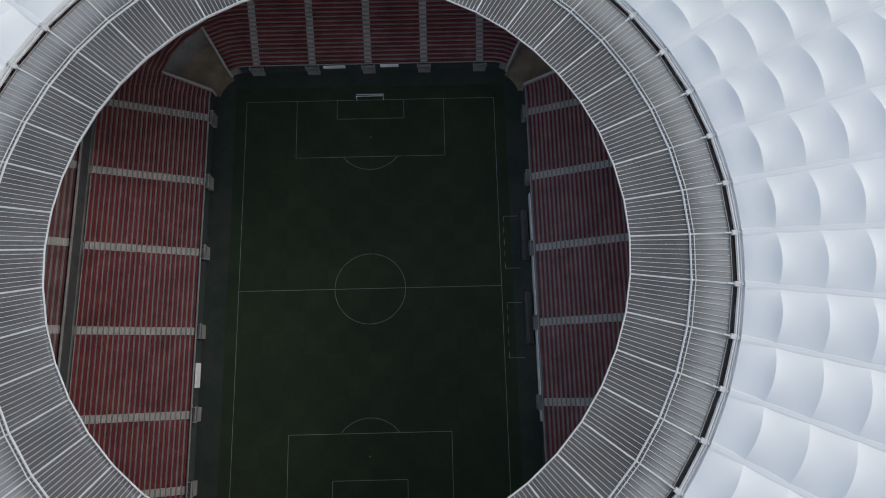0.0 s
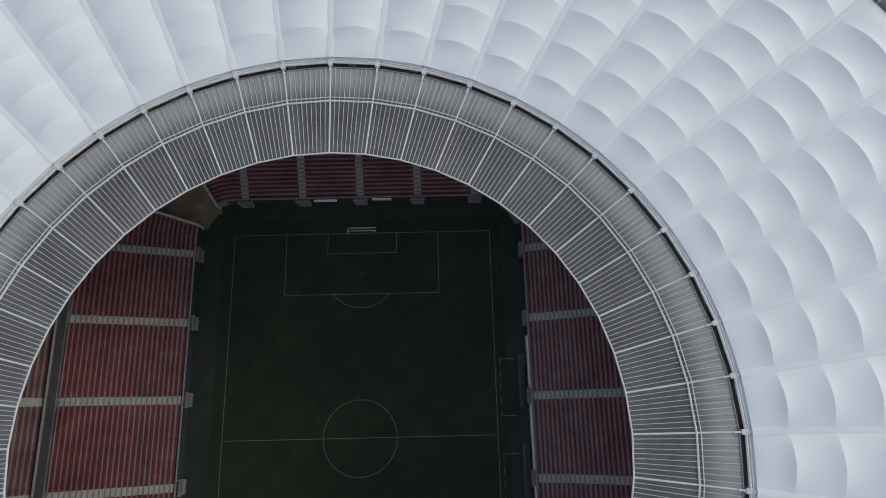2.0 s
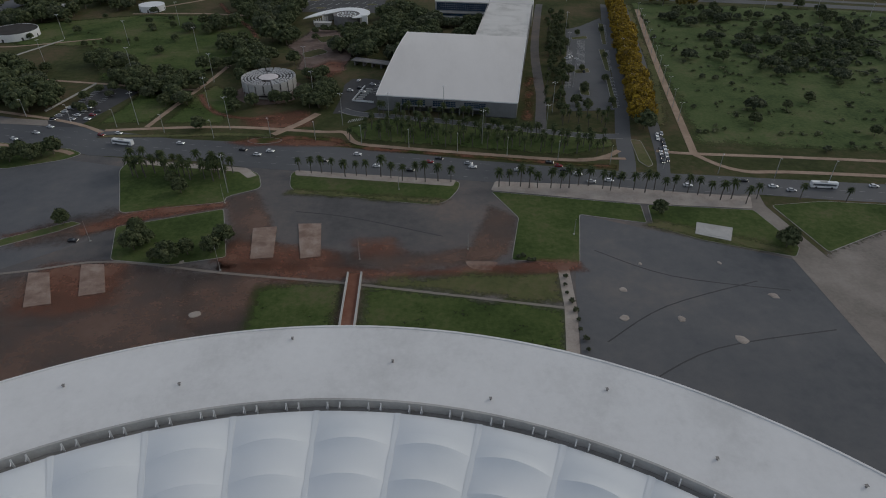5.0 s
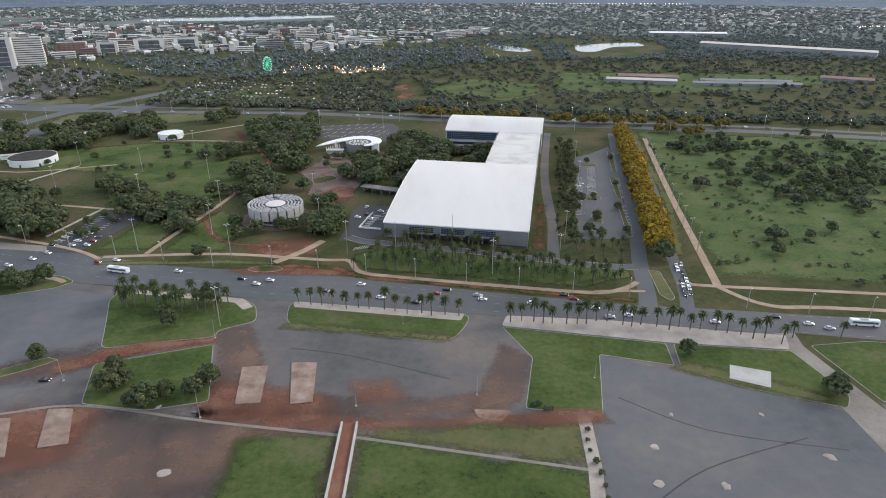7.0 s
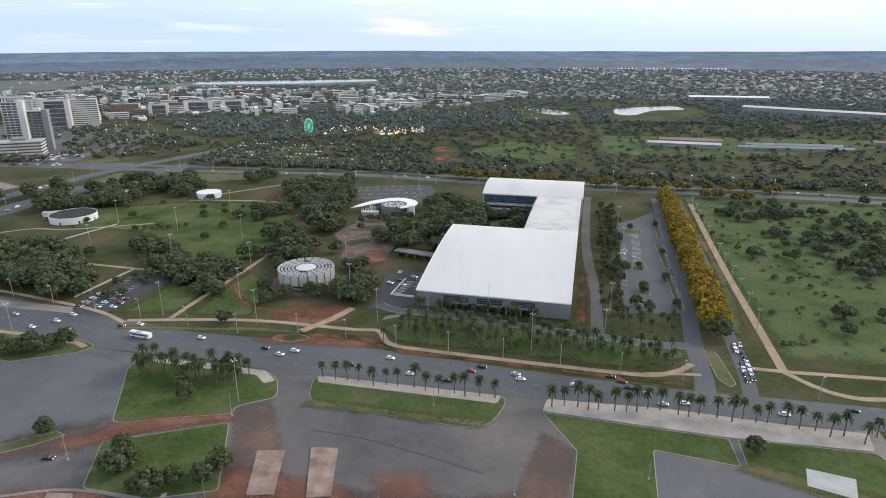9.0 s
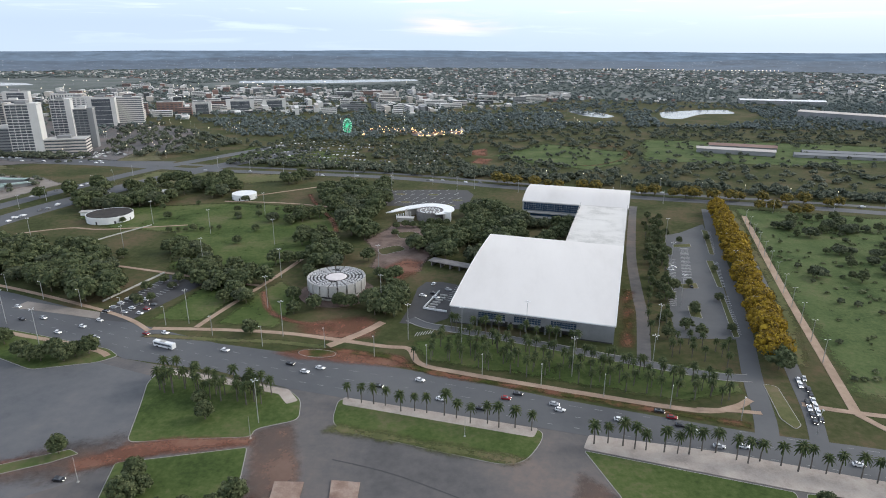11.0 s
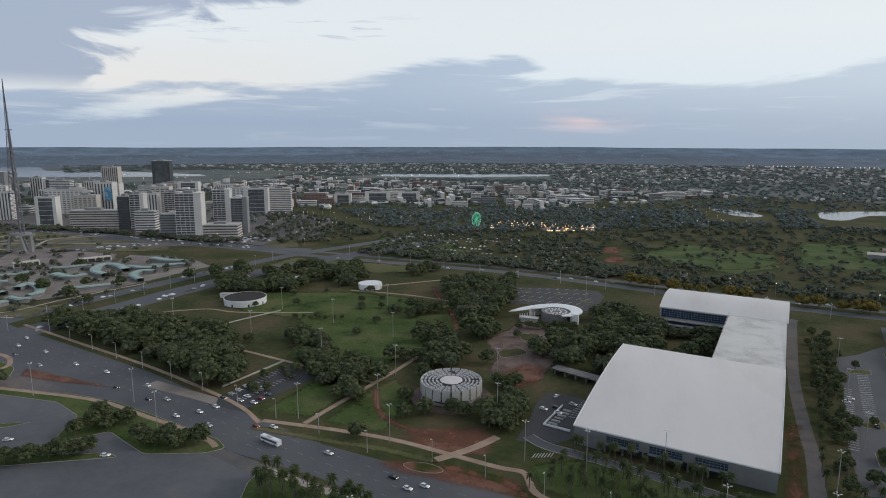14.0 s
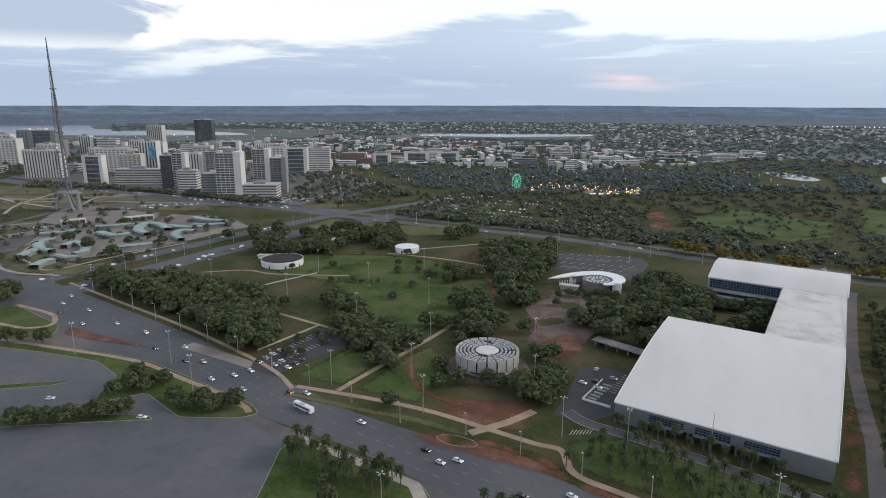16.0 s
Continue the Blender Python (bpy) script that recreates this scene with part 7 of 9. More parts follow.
# long station shed and low sheds far right
for x, y, w, d, h, t, mt, lab in ((745, 1385, 330, 40, 14, -38, "wall_beige", "very long low shed with a pale brown roof"), (326, 985, 100, 14, 7, -15, "wall_beige", "long white low building beside a meadow"), (350, 1030, 90, 22, 6, -14, "wall_red", "long low building with a red-brown roof"),
                                 (470, 960, 150, 10, 5, -8, "wall_grey", "row of long grey low sheds"), (480, 985, 130, 10, 5, -8, "wall_grey", "row of long grey low sheds"), (640, 1000, 70, 20, 6, -30, "wall_red", "low building with a red roof"), (700, 1800, 200, 40, 10, -10, "white", "wide white shed far away")):
    s = tagged(empty("long_shed", pose(x, y, 0, 0, 0, t)), lab, "shed", "long low sheds")
    bm = bmesh.new()
    box(bm, -w / 2 + 1, -d / 2 + 1, 0, w / 2 - 1, d / 2 - 1, h - 1)
    part("wall", bm, M["wall_grey"], s)
    bm = bmesh.new()
    v = [bm.verts.new(p) for p in ((-w / 2, -d / 2, h - 1), (w / 2, -d / 2, h - 1), (w / 2, 0, h + 1.5), (-w / 2, 0, h + 1.5), (-w / 2, d / 2, h - 1), (w / 2, d / 2, h - 1))]
    bm.faces.new((v[0], v[1], v[2], v[3]))
    bm.faces.new((v[3], v[2], v[5], v[4]))
    part("roof", bm, M[mt], s)


# ---- trees ----
def blob(rnd, c, r, squash, sub):
    """A lumpy clump of leaves as plain lists."""
    bm = bmesh.new()
    bmesh.ops.create_icosphere(bm, subdivisions=sub, radius=1.0)
    o = Vector((rnd.uniform(-50, 50), rnd.uniform(-50, 50), 0))
    for v in bm.verts:
        k = 1 + 0.45 * noise.noise(v.co * 1.7 + o) + 0.4 * noise.noise(v.co * 3.6 + o)
        v.co = Vector((v.co.x * k * r, v.co.y * k * r, v.co.z * k * r * squash)) + c
    bm.verts.index_update()
    V = [tuple(v.co) for v in bm.verts]
    F = [tuple(v.index for v in f.verts) for f in bm.faces]
    bm.free()
    return V, F


def crown_mesh(name, seed, height, spread, clumps, leaves, flat, material):
    """A full crown: clumps packed over an uneven dome, a body behind them and loose sprays of leaves."""
    rnd = random.Random(seed)
    V, F = [], []
    low = height * 0.30
    lobes = [(rnd.uniform(0, 6.283), rnd.uniform(0.72, 1.12)) for _ in range(5)]

    def reach(a):
        w = [max(0.05, math.cos(a - b)) ** 3 for b, _ in lobes]
        return spread * sum(q * k for q, (_, k) in zip(w, lobes)) / sum(w)

    def add(c, r, squash, sub):
        v, f = blob(rnd, c, r, squash, sub)
        b = len(V)
        V.extend(v)
        F.extend(tuple(i + b for i in q) for q in f)

    add(Vector((0, 0, low + (height - low) * 0.42)), spread * 0.62, (height - low) * 0.40 / (spread * 0.62), 2)
    centres = []
    for i in range(clumps):
        # golden-angle steps from the crest to the skirt of the dome
        t = (i + 0.5) / clumps
        a = 2.39996 * i + rnd.uniform(-0.35, 0.35)
        el = math.pi / 2 - 2.05 * t ** 0.72 + rnd.uniform(-0.12, 0.12)
        rr = reach(a) * (0.80 - 0.12 * flat) * max(0.0, math.cos(el)) ** (1 - 0.35 * flat)
        z = low + (height - low) * (0.36 + 0.50 * math.sin(el) * (1.15 - 0.3 * flat)) + rnd.uniform(-0.05, 0.05) * height
        c = Vector((rr * math.cos(a), rr * math.sin(a), max(low * 0.8, z)))
        r = spread * rnd.uniform(0.15, 0.29)
        centres.append((c, r))
        add(c, r, 0.82, 1)
    for i in range(leaves):
        c, r = rnd.choice(centres)
        d = Vector((rnd.gauss(0, 1), rnd.gauss(0, 1), rnd.gauss(0.35, 0.8))).normalized()
        p = c + Vector((d.x, d.y, d.z * 0.85)) * r * rnd.uniform(0.8, 1.35)
        d = (d + Vector((rnd.gauss(0, 0.55), rnd.gauss(0, 0.55), rnd.gauss(0.2, 0.5)))).normalized()
        u = d.orthogonal().normalized()
        u.rotate(Matrix.Rotation(rnd.uniform(0, 6.28), 3, d))
        w = d.cross(u)
        s = rnd.uniform(0.22, 0.58) * (0.5 + 0.5 * spread / 5)
        k = d * rnd.uniform(-0.5, 0.5) * s
        b = len(V)
        V += [tuple(p - u * s), tuple(p - w * s * 0.6 + k), tuple(p + u * s), tuple(p + w * s * 0.6 - k)]
        F += [(b, b + 1, b + 2, b + 3)]
    me = bpy.data.meshes.new(name)
    me.from_pydata(V, [], F)
    me.materials.append(material)
    return me


def trunk_mesh(name, seed, height, spread, material, r=0.3):
    rnd = random.Random(seed)
    bm = bmesh.new()
    fork = height * rnd.uniform(0.28, 0.38)
    tube(bm, (0, 0, -0.1), (rnd.uniform(-.2, .2), rnd.uniform(-.2, .2), fork), r, r * 0.7, n=7, cap=False)
    for i in range(6):
        a = 6.283 * i / 6 + rnd.uniform(-.4, .4)
        e = Vector((math.cos(a) * spread * rnd.uniform(.4, .75), math.sin(a) * spread * rnd.uniform(.4, .75), height * rnd.uniform(.6, .85)))
        m = Vector((e.x * 0.4, e.y * 0.4, fork + (e.z - fork) * 0.55))
        tube(bm, (0, 0, fork - 0.3), m, r * 0.5, r * 0.36, n=5, cap=False)
        tube(bm, m, e, r * 0.36, r * 0.1, n=5, cap=False)
    me = bpy.data.meshes.new(name)
    bm.to_mesh(me)
    bm.free()
    me.materials.append(material)
    return me


class Kind:
    """A kind of tree with a few shapes to copy."""

    def __init__(self, name, label, leaf, height, spread, flat, clumps, leaves, shapes, seed, group):
        self.name, self.label, self.group = name, label, group
        self.proto = []
        self.data = [(trunk_mesh("trunk", seed + i, height, spread, M["bark"]), crown_mesh("crown", seed + 50 + i, height, spread, clumps, leaves, flat, M[leaf])) for i in range(shapes)]

    def plant(self, x, y, s, turn, i, z=0.0, label=""):
        t, c = self.data[i % len(self.data)]
        ob = tagged(empty(self.name, pose(x, y, z, 0, 0, turn) @ Matrix.Diagonal((s, s, s, 1))), label or self.label, "tree", self.group)
        for nm, me in (("trunk", t), ("crown", c)):
            p = new(nm, me)
            p.parent = ob
        return ob


BROAD = Kind("broad_tree", "broad dark green tree with a dense rounded crown", "leaf_a", 10.0, 6.0, 0.50, 34, 800, 4, 100, "broad park trees")
ROUND = Kind("round_tree", "dense round dark green tree on a kerbed lawn", "leaf_a", 9.0, 5.0, 0.25, 36, 1100, 3, 150, "round trees near the forecourt")
OPEN = Kind("park_tree", "green park tree with an open uneven crown", "leaf_b", 8.4, 4.9, 0.40, 26, 620, 4, 200, "open park trees")
FLATT = Kind("flat_tree", "wide grey-green tree with a flat spreading crown", "leaf_c", 7.5, 6.6, 0.85, 30, 700, 3, 300, "spreading trees")
YELLOW = Kind("yellow_tree", "tree covered in dense golden yellow blossom", "leaf_y", 10.5, 6.4, 0.45, 40, 1300, 4, 400, "yellow-flowering trees")
DULL = Kind("yellow_tree", "street tree with patchy dull yellow blossom", "leaf_yd", 10.0, 6.4, 0.6, 34, 800, 3, 450, "street trees with dull blossom")
SHRUB = Kind("shrub", "low dark green bush in rough grass", "leaf_c", 3.0, 2.5, 0.3, 12, 200, 3, 500, "bushes in the grass")


def palm_meshes(seed, h):
    rnd = random.Random(seed)
    bm = bmesh.new()
    bend = Vector((rnd.uniform(-.4, .4), rnd.uniform(-.4, .4), 0))
    prev = Vector((0, 0, -0.1))
    for i in range(6):
        t = (i + 1) / 6
        p = Vector((bend.x * t * t, bend.y * t * t, h * t))
        tube(bm, prev, p, 0.26 - 0.09 * i / 6, 0.26 - 0.09 * (i + 1) / 6, n=7, cap=False)
        prev = p
    me = bpy.data.meshes.new("trunk")
    bm.to_mesh(me)
    bm.free()
    me.materials.append(M["palmbark"])
    V, F = [], []
    for k in range(40):
        a = 2.4 * k + rnd.uniform(-.2, .2)
        el = 1.25 - 2.1 * k / 40 + rnd.uniform(-.12, .12)
        ln = rnd.uniform(1.9, 2.7)
        d = Vector((math.cos(a), math.sin(a), 0))
        s = Vector((-math.sin(a), math.cos(a), 0))
        pts = []
        for j in range(5):
            t = j / 4
            r = ln * t * max(0.25, math.cos(el * (1 - 0.25 * t)))
            z = ln * (math.sin(el) * t - 0.55 * t * t)
            pts.append(prev + d * r + Vector((0, 0, z)))
        for j in range(4):
            w0, w1 = 0.27 * math.sin(math.pi * (0.12 + 0.86 * j / 4)), 0.27 * math.sin(math.pi * (0.12 + 0.86 * (j + 1) / 4))
            for sg in (-1, 1):
                b = len(V)
                g = 0.10 if j % 2 else 0.0
                V += [tuple(pts[j]), tuple(pts[j + 1]), tuple(pts[j + 1] + s * sg * (w1 + g) + Vector((0, 0, -0.35 * w1 - g))), tuple(pts[j] + s * sg * (w0 + g) + Vector((0, 0, -0.35 * w0)))]
                F.append((b, b + 1, b + 2, b + 3))
    cm = bpy.data.meshes.new("crown")
    cm.from_pydata(V, [], F)
    cm.materials.append(M["leaf_p"])
    return me, cm


PALMS = [palm_meshes(700 + i, 7.6 + 0.5 * i) for i in range(4)]


def palm(x, y, s, turn, i, z=0.1):
    ob = tagged(empty("palm_tree", pose(x, y, z, 0, 0, turn) @ Matrix.Diagonal((s, s, s, 1))), "tall palm with a slim grey trunk and drooping fronds", "palm", "palms along the avenue")
    for nm, me in zip(("trunk", "crown"), PALMS[i % 4]):
        p = new(nm, me)
        p.parent = ob


def inside(p, poly):
    x, y = p
    hit = False
    for (x0, y0), (x1, y1) in zip(poly, poly[1:] + poly[:1]):
        if (y0 > y) != (y1 > y) and x < (x1 - x0) * (y - y0) / (y1 - y0) + x0:
            hit = not hit
    return hit


SHELL_YARD = [(-92, 640), (-84, 560), (-70, 548), (-38, 548), (-18, 570), (-12, 600), (-20, 648)]


def scatter(poly, n, rnd, gap=0.0, keep_out=()):
    xs, ys = [p[0] for p in poly], [p[1] for p in poly]
    out = []
    for _ in range(n * 40):
        if len(out) >= n:
            break
        p = (rnd.uniform(min(xs), max(xs)), rnd.uniform(min(ys), max(ys)))
        if not inside(p, poly) or any(inside(p, k) for k in keep_out):
            continue
        if gap and any((p[0] - q[0]) ** 2 + (p[1] - q[1]) ** 2 < gap * gap for q in out):
            continue
        out.append(p)
    return out


rnd = random.Random(5)
# palms: along the pavements, on the lawn by the avenue and in rows before the hall
n = 0
for i in range(24):
    t = i / 23
    palm(58 + 113 * t + rnd.uniform(-1, 1), 303.5 - 17 * t - 4 * t * (1 - t) * -6 + rnd.uniform(-2.0, 2.0), rnd.uniform(0.95, 1.25), rnd.uniform(0, 360), n, 0.15)
    n += 1
for i in range(14):
    t = i / 13
    palm(-41 + 76 * t + rnd.uniform(-.8, .8), 321.5 - 12.5 * t + rnd.uniform(-1.5, 1.5), rnd.uniform(0.85, 1.2), rnd.uniform(0, 360), n, 0.2)
    n += 1
for x, y in scatter([(-129, 333), (-70, 322), (-72, 312), (-126, 318)], 30, rnd, 3.5):
    palm(x, y, rnd.uniform(0.9, 1.2), rnd.uniform(0, 360), n, 0.2)
    n += 1
for row, (a, b, c) in enumerate((((-18, 361), (120, 337), 19), ((-16, 366), (122, 342), 19), ((-12, 371), (122, 347), 19), ((-10, 377), (124, 352), 19), ((-6, 384), (92, 363), 18), ((-8, 395), (62, 383), 14))):
    for i in range(c):
        t = (i + 0.5 * (row % 2)) / c
        palm(a[0] + (b[0] - a[0]) * t + rnd.uniform(-2.2, 2.2), a[1] + (b[1] - a[1]) * t + rnd.uniform(-2.4, 2.4), rnd.uniform(0.8, 1.12), rnd.uniform(0, 360), n, 0.0)
        n += 1
for i in range(12):
    palm(178 + 20 * i, 291 - 2.9 * i + rnd.uniform(-1, 1), rnd.uniform(0.8, 1.1), rnd.uniform(0, 360), n, 0.1)
    n += 1
# rows of palms and trees beside the hall
for i in range(18):
    t = i / 17
    for off in (0, 9):
        palm(98 + 38 * t + off + rnd.uniform(-1.5, 1.5), 400 + 208 * t + rnd.uniform(-2, 2), rnd.uniform(0.8, 1.05), rnd.uniform(0, 360), n, 0.0)
        n += 1
for x, y in scatter([(100, 398), (112, 396), (152, 612), (146, 640), (138, 640)], 34, rnd, 4):
    OPEN.plant(x, y, rnd.uniform(0.55, 0.9), rnd.uniform(0, 360), n)
    n += 1
# the yellow avenue
for i in range(34):
    t = i / 33
    YELLOW.plant(150.5 + 55 * t ** 1.02 + rnd.uniform(-2.5, 2.5), 380 + 276 * t + rnd.uniform(-2, 2), rnd.uniform(1.1, 1.42), rnd.uniform(0, 360), i)
BROAD.plant(149, 371, 1.15, 40, 1, label="dark green tree at the end of the yellow row")
for x, y, s in ((258, 668, 1.1), (270, 655, 1.0), (283, 660, 0.95), (247, 672, 0.9)):
    DULL.plant(x, y, s, rnd.uniform(0, 360), int(x))
for x, y in scatter([(0, 748), (60, 734), (140, 716), (330, 687), (330, 694), (140, 722), (60, 742), (0, 757)], 22, rnd, 8):
    DULL.plant(x, y, rnd.uniform(0.8, 1.25), rnd.uniform(0, 360), int(x))
for x, y in scatter([(98, 374), (130, 367), (134, 390), (108, 396)], 13, rnd, 5):
    palm(x, y, rnd.uniform(0.75, 1.0), rnd.uniform(0, 360), n, 0.0)
    n += 1
for x, y, s in ((128, 433, 0.7), (127, 429, 0.6), (117, 408, 0.8), (123, 402, 0.75), (150, 560, 0.6), (135, 472, 0.55), (146, 450, 0.6), (158, 500, 0.55), (140, 408, 0.6), (172, 570, 0.6)):
    OPEN.plant(x, y, s, rnd.uniform(0, 360), n, 0.1)
    n += 1
# single trees near the forecourt
for x, y, s in ((-97, 255, 1.0), (-99, 265, 0.95), (-93, 260, 0.7), (-80, 246, 1.0), (-74, 251, 0.8), (-65, 252, 0.85), (-61, 259, 0.95), (-93, 302, 0.9), (128, 278, 0.75), (172, 250, 0.95), (-135, 275, 0.85), (-86, 248, 0.55), (-100, 312, 0.7), (-83, 322, 1.0), (176, 255, 0.7)):
    ROUND.plant(x, y, s, rnd.uniform(0, 360), n, 0.1)
    n += 1
for x, y in [(-355, 357), (-347, 361), (-334, 364), (-239, 349), (-235, 341), (-231, 348), (-237, 333), (-226, 342), (-222, 350), (-203, 339), (-197, 336), (-192, 337), (-187, 341), (-179, 343), (-174, 346), (-181, 338)]:
    ROUND.plant(x, y, rnd.uniform(0.8, 1.15), rnd.uniform(0, 360), n, 0.1)
    n += 1
for x, y in [(-252, 294), (-247, 298), (-242, 302), (-238, 305), (-233, 307), (-228, 312), (-223, 315), (-219, 318), (-216, 322), (-229, 317)]:
    ROUND.plant(x, y, rnd.uniform(0.7, 1.0), rnd.uniform(0, 360), n, 0.1)
    n += 1
# the park's clusters of trees: outline, number, least gap, size range
PARK = [([(-425, 460), (-380, 489), (-330, 486), (-288, 489), (-256, 475), (-233, 456), (-222, 428), (-208, 428), (-203, 399), (-270, 423), (-356, 446)], 96, 5.8, (0.8, 1.2)),
        ([(-200, 411), (-194, 442), (-178, 440), (-180, 401)], 7, 7, (0.4, 0.62)),
        ([(-178, 445), (-174, 468), (-135, 455), (-126, 444), (-137, 430), (-153, 424)], 22, 5.2, (0.7, 1.05)),
        ([(-205, 469), (-178, 481), (-160, 458), (-174, 444)], 9, 6, (0.6, 0.95)),
        ([(-217, 489), (-207, 507), (-184, 484), (-199, 472)], 8, 6, (0.7, 1.05)),
        ([(-145, 414), (-137, 424), (-124, 416), (-128, 408)], 4, 4.5, (0.7, 0.95)),
        ([(-177, 575), (-171, 605), (-139, 600), (-134, 585), (-163, 572)], 9, 6.5, (0.7, 1.0)),
        ([(-145, 534), (-132, 554), (-108, 536), (-106, 517), (-132, 519)], 9, 6.5, (0.75, 1.1)),
        ([(-115, 496), (-104, 512), (-89, 495), (-91, 474), (-104, 473)], 9, 6, (0.8, 1.15)),
        ([(-166, 672), (-146, 704), (-105, 709), (-83, 623), (-76, 565), (-90, 518), (-103, 520), (-118, 570), (-132, 612)], 56, 6, (0.9, 1.3)),
        ([(-56, 412), (-48, 440), (-40, 452), (-34, 425), (-36, 400), (-46, 398)], 12, 5, (0.75, 1.05)),
        ([(-52, 517), (-42, 592), (-4, 640), (31, 600), (40, 590), (26, 500), (8, 500), (-24, 496), (-30, 512)], 66, 6, (0.9, 1.3)),
        ([(-376, 606), (-382, 659), (-342, 707), (-282, 726), (-245, 680), (-262, 650), (-289, 660), (-300, 590), (-349, 584)], 50, 6.5, (0.9, 1.25)),
        ([(-233, 738), (-196, 756), (-184, 729), (-217, 715)], 6, 7, (0.8, 1.1)),
        ([(40, 515), (58, 508), (74, 590), (40, 600)], 10, 8, (0.8, 1.0)),
        ([(-330, 545), (-240, 535), (-200, 500), (-130, 490), (-112, 510), (-125, 600), (-240, 650), (-330, 600)], 15, 14, (0.35, 0.6))]
for poly, count, gap, (lo, hi) in PARK:
    for x, y in scatter(poly, count, rnd, gap):
        if inside((x, y), SHELL_YARD):
            continue
        (BROAD, OPEN, BROAD, FLATT)[n % 4].plant(x, y, (1.28 if lo > 0.75 else 1.15) * rnd.uniform(lo, hi), rnd.uniform(0, 360), n)
        n += 1
for x, y, s in ((-72, 492, 0.95), (-106, 376, 0.8), (-100, 422, 0.8), (-84, 411, 0.8), (-93, 403, 0.75), (-295, 616, 1.1), (-243, 478, 0.7), (-65, 552, 0.55), (-133, 479, 1.0), (-124, 481, 0.9), (-117, 484, 0.8), (-208, 586, 0.55), (-192, 592, 0.55)):
    BROAD.plant(x, y, s, rnd.uniform(0, 360), n)
    n += 1
for x, y, s in ((-104, 462, 0.75), (-99, 452, 0.85), (-93, 445, 0.8), (-71, 416, 0.8), (-64, 415, 0.8), (-52, 455, 0.9), (-47, 462, 0.85), (-58, 462, 0.7), (-44, 410, 0.9), (-38, 416, 0.95), (-39, 437, 0.85), (-47, 425, 0.95),
                (-520, 540, 1.25), (-566, 553, 1.1), (-477, 531, 1.1), (-500, 569, 0.9), (-470, 583, 1.0), (-425, 626, 1.2), (-413, 652, 1.3), (-395, 670, 1.5), (-404, 640, 1.1), (-590, 640, 0.9), (-435, 411, 1.4), (-425, 399, 1.2), (-442, 520, 0.9)):
    BROAD.plant(x, y, s, rnd.uniform(0, 360), n)
    n += 1
for i in range(7):
    BROAD.plant(-68 + 6.6 * i, 573 + 2.4 * i + rnd.uniform(-2, 2), rnd.uniform(0.5, 0.66), rnd.uniform(0, 360), n)
    OPEN.plant(-244 + 6 * i, 539 + 1.8 * i + rnd.uniform(-2, 2), rnd.uniform(0.4, 0.6), rnd.uniform(0, 360), n)
    n += 1
# rough field to the east
FIELD = [(222, 640), (430, 620), (430, 320), (240, 338), (178, 348), (200, 470)]
for poly, count, gap in (([(253, 569), (319, 626), (393, 660), (417, 585), (305, 432), (286, 450), (255, 458), (228, 485)], 70, 6.5), ([(226, 606), (262, 650), (308, 640), (330, 620), (256, 578)], 22, 5.5), (FIELD, 40, 11)):
    for x, y in scatter(poly, count, rnd, gap):
        (FLATT, OPEN, OPEN)[n % 3].plant(x, y, rnd.uniform(0.55, 1.05), rnd.uniform(0, 360), n)
        n += 1
for x, y in scatter(FIELD, 34, rnd, 4):
    SHRUB.plant(x, y, rnd.uniform(0.5, 1.2), rnd.uniform(0, 360), n)
    n += 1
for x, y, s in ((214, 488, 0.8), (189, 401, 0.9), (178, 364, 0.8)):
    SHRUB.plant(x, y, s, rnd.uniform(0, 360), n)
    n += 1


# ---- far woods, one body each ----
def low_crown(seed, clumps):
    r2 = random.Random(seed)
    V, F = [], []
    for i in range(clumps):
        a, t = r2.uniform(0, 6.283), r2.random() ** 0.5
        c = Vector((0.72 * t * math.cos(a), 0.72 * t * math.sin(a), 1.12 - 0.62 * t * t - r2.uniform(0, 0.22)))
        k = r2.uniform(0.30, 0.46) * (1 if clumps > 6 else 1.25)
        b = len(V)
        pts = [(1, 0, 0), (0, 1, 0), (-1, 0, 0), (0, -1, 0), (0, 0, 0.9), (0, 0, -0.7)]
        rot = Euler((r2.uniform(-.5, .5), r2.uniform(-.5, .5), r2.uniform(0, 6))).to_matrix()
        V += [tuple(c + (rot @ Vector(p)) * k * r2.uniform(0.75, 1.2)) for p in pts]
        F += [(b + i, b + (i + 1) % 4, b + 4) for i in range(4)] + [(b + (i + 1) % 4, b + i, b + 5) for i in range(4)]
    b = len(V)
    V += [(-0.05, -0.05, 0), (0.05, -0.05, 0), (0, 0.06, 0), (0, 0, 0.8)]
    F += [(b, b + 1, b + 3), (b + 1, b + 2, b + 3), (b + 2, b, b + 3)]
    return np.array(V), F


LOW = [low_crown(900 + i, 12) for i in range(6)]
FAR = [low_crown(950 + i, 5) for i in range(6)]


def woodland(name, places, leaf, label, shapes=None):
    """Many far trees in one body; places are (x, y, radius, height)."""
    r2 = random.Random(77)
    VV, FF, b = [], [], 0
    for x, y, r, h in places:
        V, F = (shapes or LOW)[r2.randrange(6)]
        a = r2.uniform(0, 6.283)
        c, s = math.cos(a), math.sin(a)
        W = np.stack([x + r * (V[:, 0] * c - V[:, 1] * s), y + r * (V[:, 0] * s + V[:, 1] * c), h * V[:, 2] / 1.5], 1)
        VV.append(W)
        FF += [(p + b, q + b, t + b) for p, q, t in F]
        b += len(V)
    ob = raw(name, np.concatenate(VV).tolist(), FF, M[leaf])
    return tagged(ob, label, "woods", kind="stuff")


